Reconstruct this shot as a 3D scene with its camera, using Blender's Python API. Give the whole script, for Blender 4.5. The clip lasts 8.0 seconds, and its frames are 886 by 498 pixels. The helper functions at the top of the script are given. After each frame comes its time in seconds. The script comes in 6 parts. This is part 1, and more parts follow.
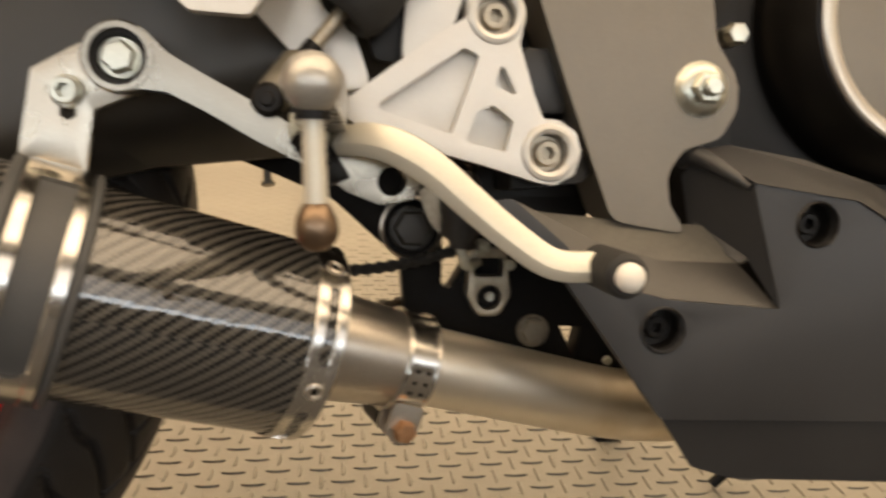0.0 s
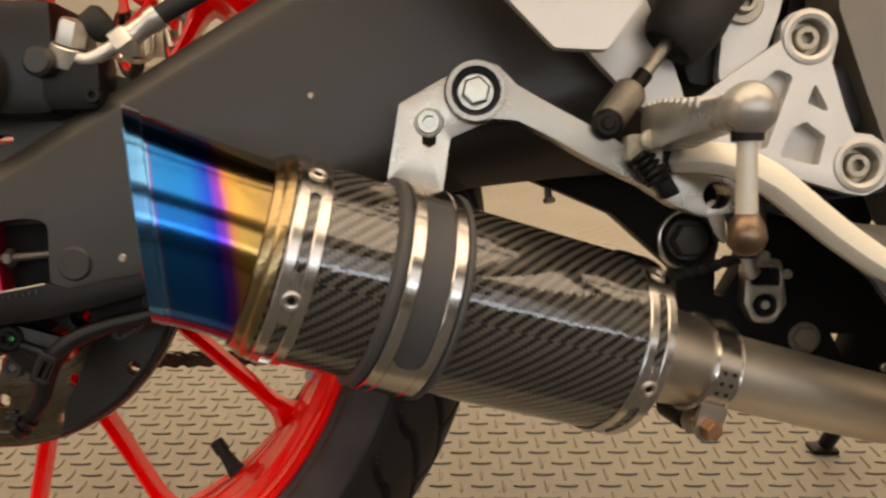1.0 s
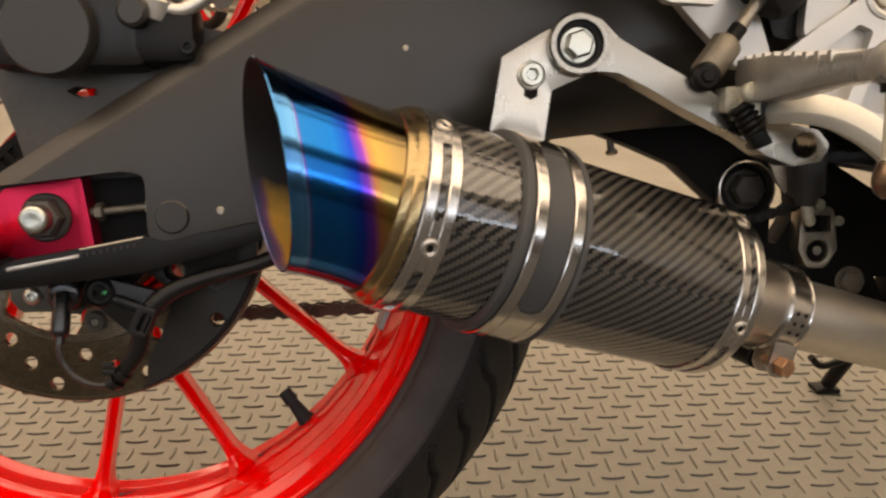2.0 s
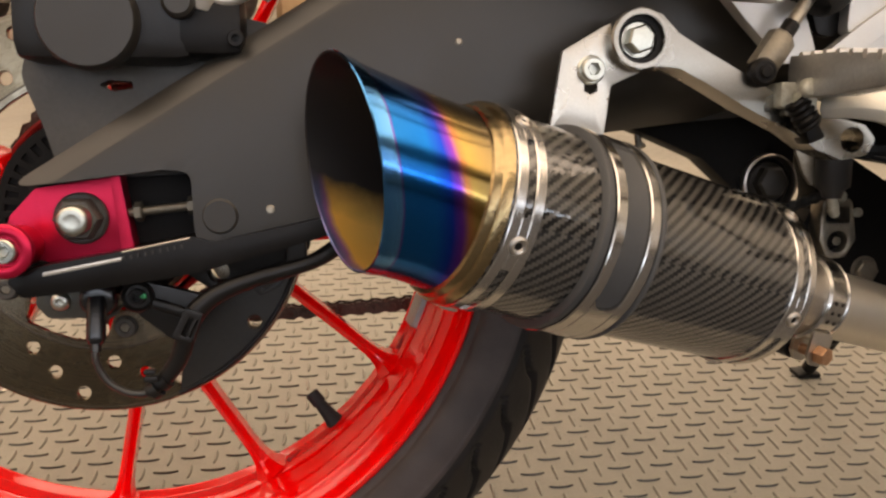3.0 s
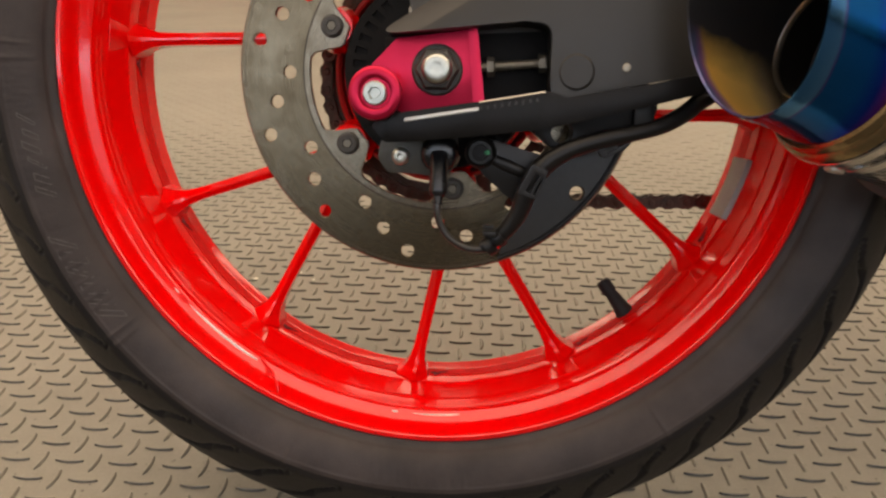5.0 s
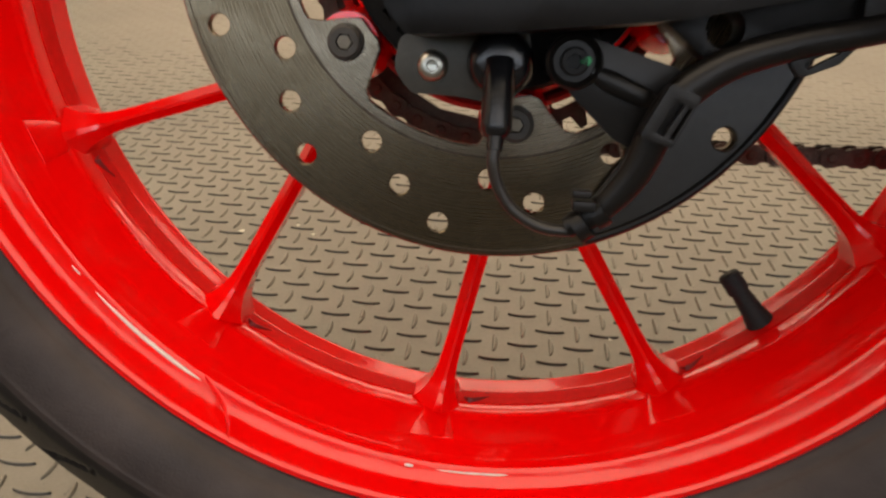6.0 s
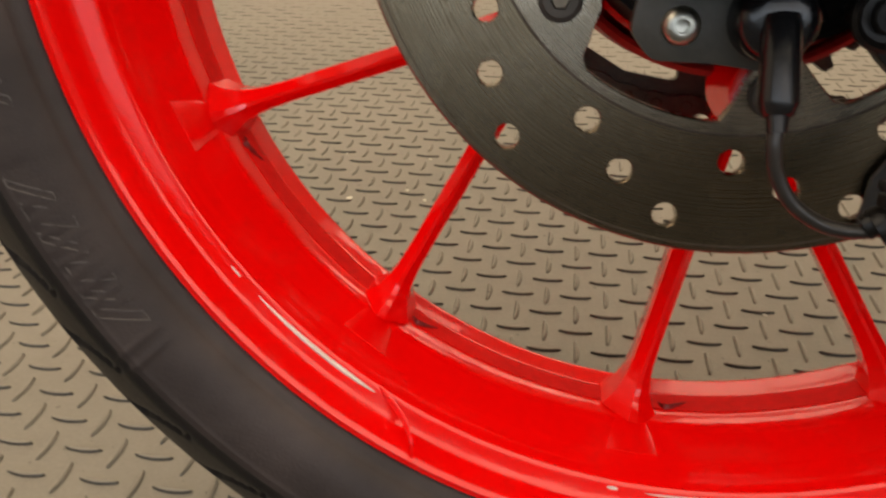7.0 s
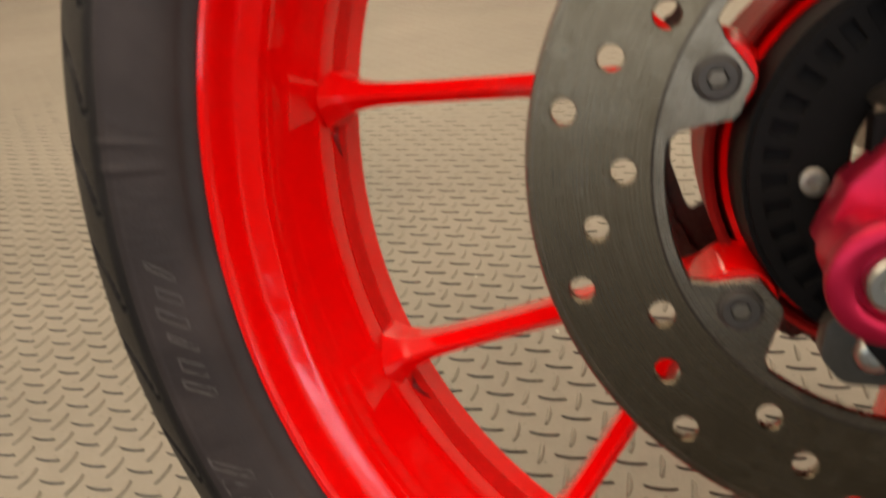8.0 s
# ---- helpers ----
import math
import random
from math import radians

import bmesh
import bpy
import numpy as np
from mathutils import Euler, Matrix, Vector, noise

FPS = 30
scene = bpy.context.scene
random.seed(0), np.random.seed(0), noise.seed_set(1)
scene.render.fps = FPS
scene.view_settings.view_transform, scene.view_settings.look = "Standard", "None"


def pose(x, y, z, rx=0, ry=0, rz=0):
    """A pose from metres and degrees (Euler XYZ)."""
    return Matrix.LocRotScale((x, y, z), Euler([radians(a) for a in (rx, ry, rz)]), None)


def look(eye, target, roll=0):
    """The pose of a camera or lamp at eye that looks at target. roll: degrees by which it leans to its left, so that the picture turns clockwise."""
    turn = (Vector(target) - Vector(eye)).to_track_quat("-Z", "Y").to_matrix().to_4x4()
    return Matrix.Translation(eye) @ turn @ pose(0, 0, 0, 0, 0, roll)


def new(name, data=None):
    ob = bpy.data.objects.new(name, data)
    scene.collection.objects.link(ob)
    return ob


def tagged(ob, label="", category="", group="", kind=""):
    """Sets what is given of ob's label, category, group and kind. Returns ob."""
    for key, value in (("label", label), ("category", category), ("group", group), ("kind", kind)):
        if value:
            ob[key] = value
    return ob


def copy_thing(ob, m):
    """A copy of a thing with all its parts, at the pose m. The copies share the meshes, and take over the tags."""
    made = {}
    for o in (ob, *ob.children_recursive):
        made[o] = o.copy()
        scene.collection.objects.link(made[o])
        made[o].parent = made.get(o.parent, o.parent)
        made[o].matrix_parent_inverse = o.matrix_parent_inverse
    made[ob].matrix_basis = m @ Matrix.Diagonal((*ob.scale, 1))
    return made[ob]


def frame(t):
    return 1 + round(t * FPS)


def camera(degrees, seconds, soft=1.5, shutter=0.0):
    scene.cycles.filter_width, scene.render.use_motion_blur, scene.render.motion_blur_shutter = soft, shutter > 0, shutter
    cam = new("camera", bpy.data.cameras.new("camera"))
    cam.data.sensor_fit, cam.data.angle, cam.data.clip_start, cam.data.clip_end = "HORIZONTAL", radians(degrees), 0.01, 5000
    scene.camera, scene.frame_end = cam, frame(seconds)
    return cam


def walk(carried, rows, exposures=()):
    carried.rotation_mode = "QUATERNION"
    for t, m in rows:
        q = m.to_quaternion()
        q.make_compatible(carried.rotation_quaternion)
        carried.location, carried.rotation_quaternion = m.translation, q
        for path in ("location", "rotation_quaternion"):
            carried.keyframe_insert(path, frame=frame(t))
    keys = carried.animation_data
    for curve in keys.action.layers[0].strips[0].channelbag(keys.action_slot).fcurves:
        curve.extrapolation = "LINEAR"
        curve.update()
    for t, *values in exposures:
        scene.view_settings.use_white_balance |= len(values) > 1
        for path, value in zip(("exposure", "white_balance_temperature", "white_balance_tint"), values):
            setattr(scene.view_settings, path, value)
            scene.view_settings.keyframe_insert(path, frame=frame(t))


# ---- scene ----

# The motorcycle leans on its side stand: its own frame has the rear axle as origin, x forward, y to its left side, z up.
LEANED = pose(0, 0, 0.3072, -12.47, 0.31, 0)

# The camera's path in the motorcycle's frame: seconds, eye, yaw, pitch, roll.
PATH = [
    (0, 0.3990, -0.5077, 0.0384, -7.85, -4.80, 1.15),
    (0.1, 0.3846, -0.5100, 0.0405, -6.73, -4.53, 0.98),
    (0.2, 0.3763, -0.5119, 0.0402, -5.92, -4.31, 0.95),
    (0.3, 0.3644, -0.5159, 0.0393, -4.96, -4.31, 0.80),
    (0.4, 0.3504, -0.5197, 0.0401, -3.52, -4.28, 0.80),
    (0.5, 0.3373, -0.5223, 0.0415, -2.71, -4.15, 0.52),
    (0.6, 0.3272, -0.5271, 0.0425, -1.60, -4.33, 0.60),
    (1, 0.2872, -0.5397, 0.0363, 0.49, -3.57, -0.02),
    (1.5, 0.2542, -0.5467, 0.0425, 0.67, -4.60, -0.59),
    (2, 0.2043, -0.5515, 0.0336, -3.19, -6.74, -0.28),
    (2.2, 0.1824, -0.5536, 0.0327, -4.19, -6.98, -0.52),
    (3.3, 0.1225, -0.5344, 0.0368, -8.62, -7.38, -0.41),
    (3.4, 0.1166, -0.5370, 0.0336, -8.25, -7.10, -0.21),
    (3.5, 0.1100, -0.5409, 0.0291, -7.46, -7.61, -0.01),
    (3.6, 0.1028, -0.5465, 0.0236, -5.45, -7.90, 0.17),
    (3.7, 0.0956, -0.5530, 0.0171, -4.45, -7.98, 0.35),
    (3.8, 0.0884, -0.5591, 0.0110, -3.20, -8.00, 0.53),
    (3.9, 0.0812, -0.5651, 0.0050, -2.58, -7.85, 0.71),
    (4, 0.0740, -0.5712, -0.0010, -2.37, -7.86, 0.89),
    (4.5, 0.0411, -0.5721, -0.0121, 1.05, -9.63, 1.46),
    (4.7, 0.0337, -0.5650, -0.0175, 1.73, -9.51, 1.60),
    (5.8, 0.0080, -0.3859, -0.0351, 3.38, -13.70, 3.44),
    (6, 0.0037, -0.3481, -0.0433, 3.30, -14.49, 3.96),
    (6.5, -0.0267, -0.3098, -0.0512, 4.33, -17.02, 3.56),
    (7, -0.0547, -0.3039, -0.0413, 7.71, -18.60, 1.82),
    (7.1, -0.0572, -0.3032, -0.0343, 8.65, -18.62, 1.25),
    (7.2, -0.0597, -0.3026, -0.0273, 8.95, -19.20, 0.69),
    (7.3, -0.0622, -0.3019, -0.0202, 9.85, -19.45, 0.12),
    (7.4, -0.0647, -0.3013, -0.0132, 11.45, -18.85, -0.44),
    (7.5, -0.0672, -0.3006, -0.0062, 12.61, -18.04, -1.01),
    (7.9, -0.0784, -0.2931, 0.0245, 14.69, -16.12, -1.66),
    (8, -0.0806, -0.2935, 0.0412, 15.90, -15.48, -2.12),
]


def eye_pose(x, y, z, yaw, pitch, roll):
    a, b = radians(yaw), radians(pitch)
    ahead = Vector((-math.sin(a) * math.cos(b), math.cos(a) * math.cos(b), math.sin(b)))
    return look((x, y, z), Vector((x, y, z)) + ahead, roll)


cam = camera(59.15, 8.0, soft=2.4, shutter=0.3)
walk(cam, [(t, LEANED @ eye_pose(*row)) for t, *row in PATH], exposures=[(0.0, 0.03, 7350, 14), (0.5, -0.30, 7300, 16), (1.0, -0.28, 7150, 16), (2.0, -0.22, 6920, 17), (3.5, -0.06, 6620, 18), (4.0, -0.29, 6600, 18), (4.5, -0.32, 6560, 17), (6.0, -0.48, 6490, 14), (7.0, -0.54, 6480, 13), (8.0, -0.36, 6480, 14)])

# ---- light: a workshop with ceiling lamps and a glazed front behind the camera ----
world = bpy.data.worlds.new("sky")
scene.world = world
world.use_nodes = True
sky = world.node_tree.nodes.new("ShaderNodeTexSky")
sky.sky_type, sky.sun_disc, sky.sun_elevation, sky.sun_rotation = "NISHITA", False, radians(35), radians(160)
world.node_tree.links.new(sky.outputs[0], world.node_tree.nodes["Background"].inputs[0])
world.node_tree.nodes["Background"].inputs[1].default_value = 0.08


def area_lamp(name, m, size_x, size_y, watts, colour):
    lamp = bpy.data.lights.new(name, "AREA")
    lamp.shape, lamp.size, lamp.size_y, lamp.energy, lamp.color = "RECTANGLE", size_x, size_y, watts, colour
    ob = new(name, lamp)
    ob.matrix_world = m
    return ob


WARM, DAY = (1.0, 0.79, 0.53), (1.0, 0.94, 0.82)
ROWS_OF_LAMPS = ((-0.95, 24, 2.54, 2.2), (1.05, 6, 2.54, 1.5), (2.9, 9, 1.2, 1.2), (5.2, 30, 2.48, 1.1), (7.5, 12, 1.2, 1.2))
LAMPS = [(lx, ly, watts, wide, deep) for ly, watts, wide, deep in ROWS_OF_LAMPS for lx in (-2.6, 0.0, 2.6)]
CEILING = 2.9
for lx, ly, watts, wide, deep in LAMPS:
    area_lamp("ceiling_panel_light", pose(lx, ly, CEILING - 0.09, 0, 0, 0), wide, deep, watts, WARM)
area_lamp("window_daylight", pose(0.5, -2.86, 1.10, 90, 0, 0), 7.8, 0.26, 32, (0.78, 0.90, 1.0))
area_lamp("window_daylight_upper", pose(0.5, -2.86, 1.86, 90, 0, 0), 7.8, 1.2, 34, DAY)
scene.view_settings.exposure = 0.0

# ---- materials ----
class Nodes:
    """A short way to write a node material."""

    def __init__(self, name):
        self.material = bpy.data.materials.new(name)
        self.material.use_nodes = True
        self.tree = self.material.node_tree
        self.shader = self.tree.nodes["Principled BSDF"]

    def add(self, kind, *links, operation="", data_type="", noise_dimensions=""):
        node = self.tree.nodes.new(kind)
        if operation:
            node.operation = operation
        if data_type:
            node.data_type = data_type
        if noise_dimensions:
            node.noise_dimensions = noise_dimensions
        for socket, source in links:
            self.put(node.inputs[socket], source)
        return node

    def put(self, socket, source):
        if isinstance(source, bpy.types.NodeSocket):
            self.tree.links.new(source, socket)
        else:
            socket.default_value = source

    def set(self, **values):
        for key, value in values.items():
            self.put(self.shader.inputs[key.replace("_", " ")], value)
        return self

    def math(self, operation, a, b=0.0):
        return self.add("ShaderNodeMath", (0, a), (1, b), operation=operation).outputs[0]

    def noise(self, scale, detail=4.0, rough=0.55, stretch=None):
        where = self.add("ShaderNodeTexCoord").outputs["Object"]
        if stretch:
            where = self.add("ShaderNodeMapping", ("Vector", where), ("Scale", stretch)).outputs[0]
        return self.add("ShaderNodeTexNoise", ("Vector", where), ("Scale", scale), ("Detail", detail), ("Roughness", rough)).outputs["Fac"]

    def ramp(self, fac, stops):
        node = self.add("ShaderNodeValToRGB", (0, fac))
        while len(node.color_ramp.elements) < len(stops):
            node.color_ramp.elements.new(0.5)
        for element, (at, colour) in zip(node.color_ramp.elements, stops):
            element.position, element.color = at, (*colour, 1)
        return node.outputs[0]

    def span(self, fac, low, high, to_low, to_high):
        return self.add("ShaderNodeMapRange", (0, fac), (1, low), (2, high), (3, to_low), (4, to_high)).outputs[0]

    def bump(self, height, strength, distance=0.001):
        self.put(self.shader.inputs["Normal"], self.add("ShaderNodeBump", ("Strength", strength), ("Distance", distance), ("Height", height)).outputs[0])
        return self


def plain(name, dark, light, rough, metal=0.0, grain=300.0, relief=0.1, coat=0.0, rough_spread=0.12, gloss=0.5):
    """A surface with blotches, fine grain and uneven gloss."""
    n = Nodes(name)
    blot, fine = n.noise(18.0, 5.0), n.noise(grain, 3.0)
    mix = n.math("ADD", n.math("MULTIPLY", blot, 0.65), n.math("MULTIPLY", fine, 0.35))
    n.set(Base_Color=n.ramp(mix, [(0.3, dark), (0.7, light)]), Metallic=metal, Coat_Weight=coat, Coat_Roughness=0.06, Specular_IOR_Level=gloss)
    n.set(Roughness=n.span(blot, 0.3, 0.7, rough - rough_spread / 2, rough + rough_spread / 2))
    n.bump(fine, relief, 0.0006)
    return n.material


def red_paint():
    """Thick gloss red over a cast wheel: slightly wavy, dusty in patches."""
    n = Nodes("red_gloss_paint")
    wave, dust, fine = n.noise(55.0, 3.0), n.noise(28.0, 7.0, 0.7), n.noise(700.0, 3.0)
    dull = n.span(n.math("ADD", n.math("MULTIPLY", dust, 0.75), n.math("MULTIPLY", fine, 0.25)), 0.50, 0.66, 0.0, 1.0)
    n.set(Base_Color=n.ramp(dull, [(0.0, (0.96, 0.0022, 0.0012)), (1.0, (0.88, 0.007, 0.0045))]), Specular_IOR_Level=0.62)
    n.set(Roughness=n.span(dull, 0.0, 1.0, 0.07, 0.26))
    return n.bump(n.math("ADD", n.math("ADD", wave, n.math("MULTIPLY", n.noise(20.0, 2.0), 1.6)), n.math("MULTIPLY", fine, 0.10)), 0.17, 0.0012).material


RED = red_paint()
RED_DARK = plain("dark_red_paint", (0.16, 0.008, 0.005), (0.50, 0.012, 0.008), 0.40, grain=160, relief=0.3)
SHADED_BED_RED = plain("shaded_dusty_red_paint", (0.56, 0.003, 0.002), (0.86, 0.004, 0.003), 0.52, grain=260, relief=0.25, gloss=0.06)
ARM_GREY = plain("charcoal_satin_paint", (0.020, 0.0176, 0.0142), (0.0265, 0.0232, 0.0186), 0.40, metal=0.0, grain=1500, relief=0.10)
FRAME_GREY = plain("bronze_grey_satin_paint", (0.145, 0.128, 0.102), (0.19, 0.168, 0.136), 0.38, metal=0.3, grain=1200, relief=0.12)
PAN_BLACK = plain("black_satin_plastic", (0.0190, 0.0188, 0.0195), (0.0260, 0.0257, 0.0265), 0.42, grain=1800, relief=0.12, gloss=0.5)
BLACK_PLASTIC = plain("black_moulded_plastic", (0.0062, 0.0054, 0.0048), (0.0120, 0.0104, 0.0092), 0.36, grain=900, relief=0.2, gloss=0.34)
GREYED_PLASTIC = plain("greyed_black_plastic", (0.020, 0.0180, 0.0155), (0.036, 0.0325, 0.0285), 0.30, grain=300, relief=0.2, gloss=0.5)
BLACK_METAL = plain("black_enamel", (0.0042, 0.0036, 0.0031), (0.0088, 0.0074, 0.0064), 0.38, grain=400, relief=0.15, gloss=0.20)
# Blackest steel: the shade of hub, slot and underarm is put into its colour.
SHADED_BLACK = plain("shaded_black_steel", (0.003, 0.0026, 0.0024), (0.0075, 0.0062, 0.0055), 0.6, grain=300, relief=0.4, gloss=0.14)
BLACK_RUBBER = plain("black_rubber", (0.012, 0.012, 0.012), (0.03, 0.029, 0.028), 0.65, grain=700, relief=0.3, gloss=0.3)
BAND_GREY = plain("grey_band_rubber", (0.045, 0.046, 0.047), (0.06, 0.06, 0.06), 0.6, grain=800, relief=0.15)
SILVER = plain("silver_aluminium_paint", (0.52, 0.50, 0.46), (0.62, 0.60, 0.56), 0.42, metal=0.55, grain=1400, relief=0.12)
CAST = plain("cast_aluminium", (0.56, 0.52, 0.455), (0.68, 0.64, 0.57), 0.34, metal=0.8, grain=700, relief=0.10)
PEDAL = plain("champagne_aluminium", (0.56, 0.53, 0.45), (0.68, 0.65, 0.56), 0.38, metal=0.4, grain=900, relief=0.15)
STEEL = plain("polished_stainless", (0.50, 0.48, 0.45), (0.61, 0.59, 0.56), 0.18, metal=1.0, grain=500, relief=0.04)
SATIN_STEEL = plain("brushed_stainless", (0.46, 0.42, 0.37), (0.60, 0.56, 0.50), 0.34, metal=1.0, grain=600, relief=0.1)
ZINC = plain("zinc_plated_steel", (0.44, 0.44, 0.38), (0.62, 0.62, 0.55), 0.34, metal=1.0, grain=400, relief=0.2)
DULL_ZINC = plain("dull_zinc_steel", (0.26, 0.23, 0.18), (0.48, 0.43, 0.35), 0.42, metal=0.9, grain=400, relief=0.4)
ANODISED = plain("crimson_anodised_aluminium", (0.50, 0.010, 0.045), (0.62, 0.018, 0.065), 0.34, metal=0.75, grain=1200, relief=0.12)
BRASS = plain("coppery_nut_steel", (0.40, 0.20, 0.10), (0.66, 0.40, 0.24), 0.4, metal=0.9, grain=300, relief=0.3)
CHAIN_STEEL = plain("greasy_chain_steel", (0.020, 0.014, 0.010), (0.10, 0.075, 0.055), 0.4, metal=0.7, grain=400, relief=0.5)
HANGER = plain("cast_hanger_alloy", (0.25, 0.233, 0.20), (0.345, 0.322, 0.28), 0.27, metal=1.0, grain=900, relief=0.06)
BRACKET = plain("bare_bracket_alloy", (0.42, 0.39, 0.335), (0.54, 0.505, 0.44), 0.30, metal=0.9, grain=700, relief=0.10)
LIT_PLASTIC = plain("lit_black_plastic", (0.062, 0.057, 0.048), (0.112, 0.103, 0.088), 0.48, grain=300, relief=0.2)
PEG_ALLOY = plain("worn_cast_alloy", (0.30, 0.29, 0.265), (0.48, 0.465, 0.43), 0.30, metal=0.6, grain=500, relief=0.3)
CORRODED = plain("corroded_zinc", (0.16, 0.15, 0.11), (0.62, 0.60, 0.50), 0.5, metal=0.4, grain=260, relief=0.8)
CLEVIS = plain("weathered_clevis_steel", (0.12, 0.105, 0.08), (0.26, 0.23, 0.18), 0.45, metal=0.7, grain=400, relief=0.4)
COPPERY = plain("rubbed_brown_steel", (0.11, 0.07, 0.042), (0.30, 0.215, 0.15), 0.32, metal=0.9, grain=300, relief=0.2)
PALE_STREAK = plain("pale_highlight_streak", (0.78, 0.66, 0.58), (0.90, 0.84, 0.78), 0.3, grain=500, relief=0.3)
WEIGHT = plain("zinc_balance_weight", (0.30, 0.29, 0.27), (0.42, 0.41, 0.38), 0.5, metal=0.4, grain=500, relief=0.4)
WHITE_PAINT = plain("white_wall_paint", (0.66, 0.63, 0.57), (0.74, 0.71, 0.65), 0.7, grain=60, relief=0.15)
CEILING_PAINT = plain("ceiling_board", (0.60, 0.58, 0.54), (0.70, 0.68, 0.63), 0.8, grain=80, relief=0.2)
FOOT_MARK = plain("dark_red_mark", (0.045, 0.007, 0.006), (0.34, 0.010, 0.008), 0.5, grain=500, relief=0.6)
GLOSS_BLACK = plain("glossy_black_plastic", (0.006, 0.006, 0.0065), (0.011, 0.011, 0.012), 0.20, grain=700, relief=0.1, gloss=0.6)
STAY = plain("olive_grey_steel", (0.048, 0.044, 0.035), (0.085, 0.078, 0.063), 0.42, metal=0.3, grain=400, relief=0.3)
GREEN_DAB = plain("green_paint_dab", (0.05, 0.42, 0.16), (0.08, 0.55, 0.22), 0.5, relief=0.2)
DARK_WALL = plain("dark_grey_wall_paint", (0.09, 0.085, 0.078), (0.12, 0.114, 0.105), 0.7, grain=60, relief=0.15)
DARK_FLOOR = plain("dark_grey_floor", (0.035, 0.034, 0.033), (0.060, 0.058, 0.055), 0.7, grain=120, relief=0.3)
CARRIER = plain("worn_charcoal_paint", (0.040, 0.0355, 0.0295), (0.064, 0.057, 0.048), 0.5, grain=400, relief=0.3)
TYRE_MARK = plain("scuffed_raised_rubber", (0.050, 0.0425, 0.0400), (0.085, 0.074, 0.070), 0.5, grain=500, relief=0.4)
TIN_GREY = plain("grey_enamelled_tin", (0.45, 0.45, 0.43), (0.55, 0.55, 0.52), 0.5)


def tyre_rubber():
    n = Nodes("tyre_rubber")
    dust, fine, scuff = n.noise(26.0, 6.0), n.noise(900.0, 2.0), n.noise(9.0, 3.0)
    n.set(Base_Color=n.ramp(dust, [(0.35, (0.0300, 0.0232, 0.0218)), (0.72, (0.060, 0.0470, 0.0440))]))
    n.set(Roughness=n.span(scuff, 0.3, 0.7, 0.42, 0.62), Specular_IOR_Level=0.32)
    return n.bump(n.math("ADD", fine, n.math("MULTIPLY", dust, 0.8)), 0.25, 0.0008).material


def tread_rubber():
    n = Nodes("tread_rubber")
    dust, fine = n.noise(40.0, 6.0), n.noise(1200.0, 2.0)
    n.set(Base_Color=n.ramp(dust, [(0.35, (0.0066, 0.0056, 0.0056)), (0.75, (0.0130, 0.0110, 0.0108))]), Roughness=0.55, Specular_IOR_Level=0.35)
    return n.bump(n.math("ADD", fine, dust), 0.35, 0.0008).material


def disc_steel():
    """Ground brake steel: fine rings round the axle and brown heat marks."""
    n = Nodes("ground_brake_steel")
    where = n.add("ShaderNodeSeparateXYZ", (0, n.add("ShaderNodeTexCoord").outputs["Object"]))
    x, z = where.outputs[0], where.outputs[2]
    radius = n.math("SQRT", n.math("ADD", n.math("MULTIPLY", x, x), n.math("MULTIPLY", z, z)))
    rings = n.add("ShaderNodeTexNoise", ("W", n.math("MULTIPLY", radius, 2600.0)), ("Scale", 1.0), ("Detail", 3.0), noise_dimensions="1D").outputs["Fac"]
    stain, smear, scratch = n.noise(20.0, 6.0, 0.65), n.noise(70.0, 4.0, 0.6), n.noise(500.0, 3.0)
    swept = n.span(radius, 0.0822, 0.0832, 0.0, 1.0)
    grime = n.math("ADD", n.math("MULTIPLY", stain, 0.30), n.math("ADD", n.math("MULTIPLY", rings, 0.42), n.math("MULTIPLY", smear, 0.28)))
    blotch = n.span(n.noise(130.0, 3.0, 0.6), 0.64, 0.78, 0.0, 0.40)
    worn = n.ramp(grime, [(0.36, (0.100, 0.078, 0.048)), (0.50, (0.190, 0.156, 0.103)), (0.66, (0.30, 0.256, 0.182))])
    worn = n.add("ShaderNodeMix", (0, blotch), (6, worn), (7, (0.055, 0.046, 0.033, 1)), data_type="RGBA").outputs[2]
    raw = n.ramp(smear, [(0.3, (0.17, 0.145, 0.104)), (0.7, (0.35, 0.308, 0.236))])
    colour = n.add("ShaderNodeMix", (0, swept), (6, raw), (7, worn), data_type="RGBA").outputs[2]
    round_axle = n.add("ShaderNodeTangent")
    round_axle.direction_type, round_axle.axis = "RADIAL", "Y"
    n.set(Base_Color=colour, Metallic=1.0, Roughness=n.span(grime, 0.38, 0.62, 0.36, 0.20), Anisotropic=0.7, Tangent=round_axle.outputs[0])
    return n.bump(n.math("ADD", rings, n.math("MULTIPLY", scratch, 0.3)), 0.022, 0.0003).material


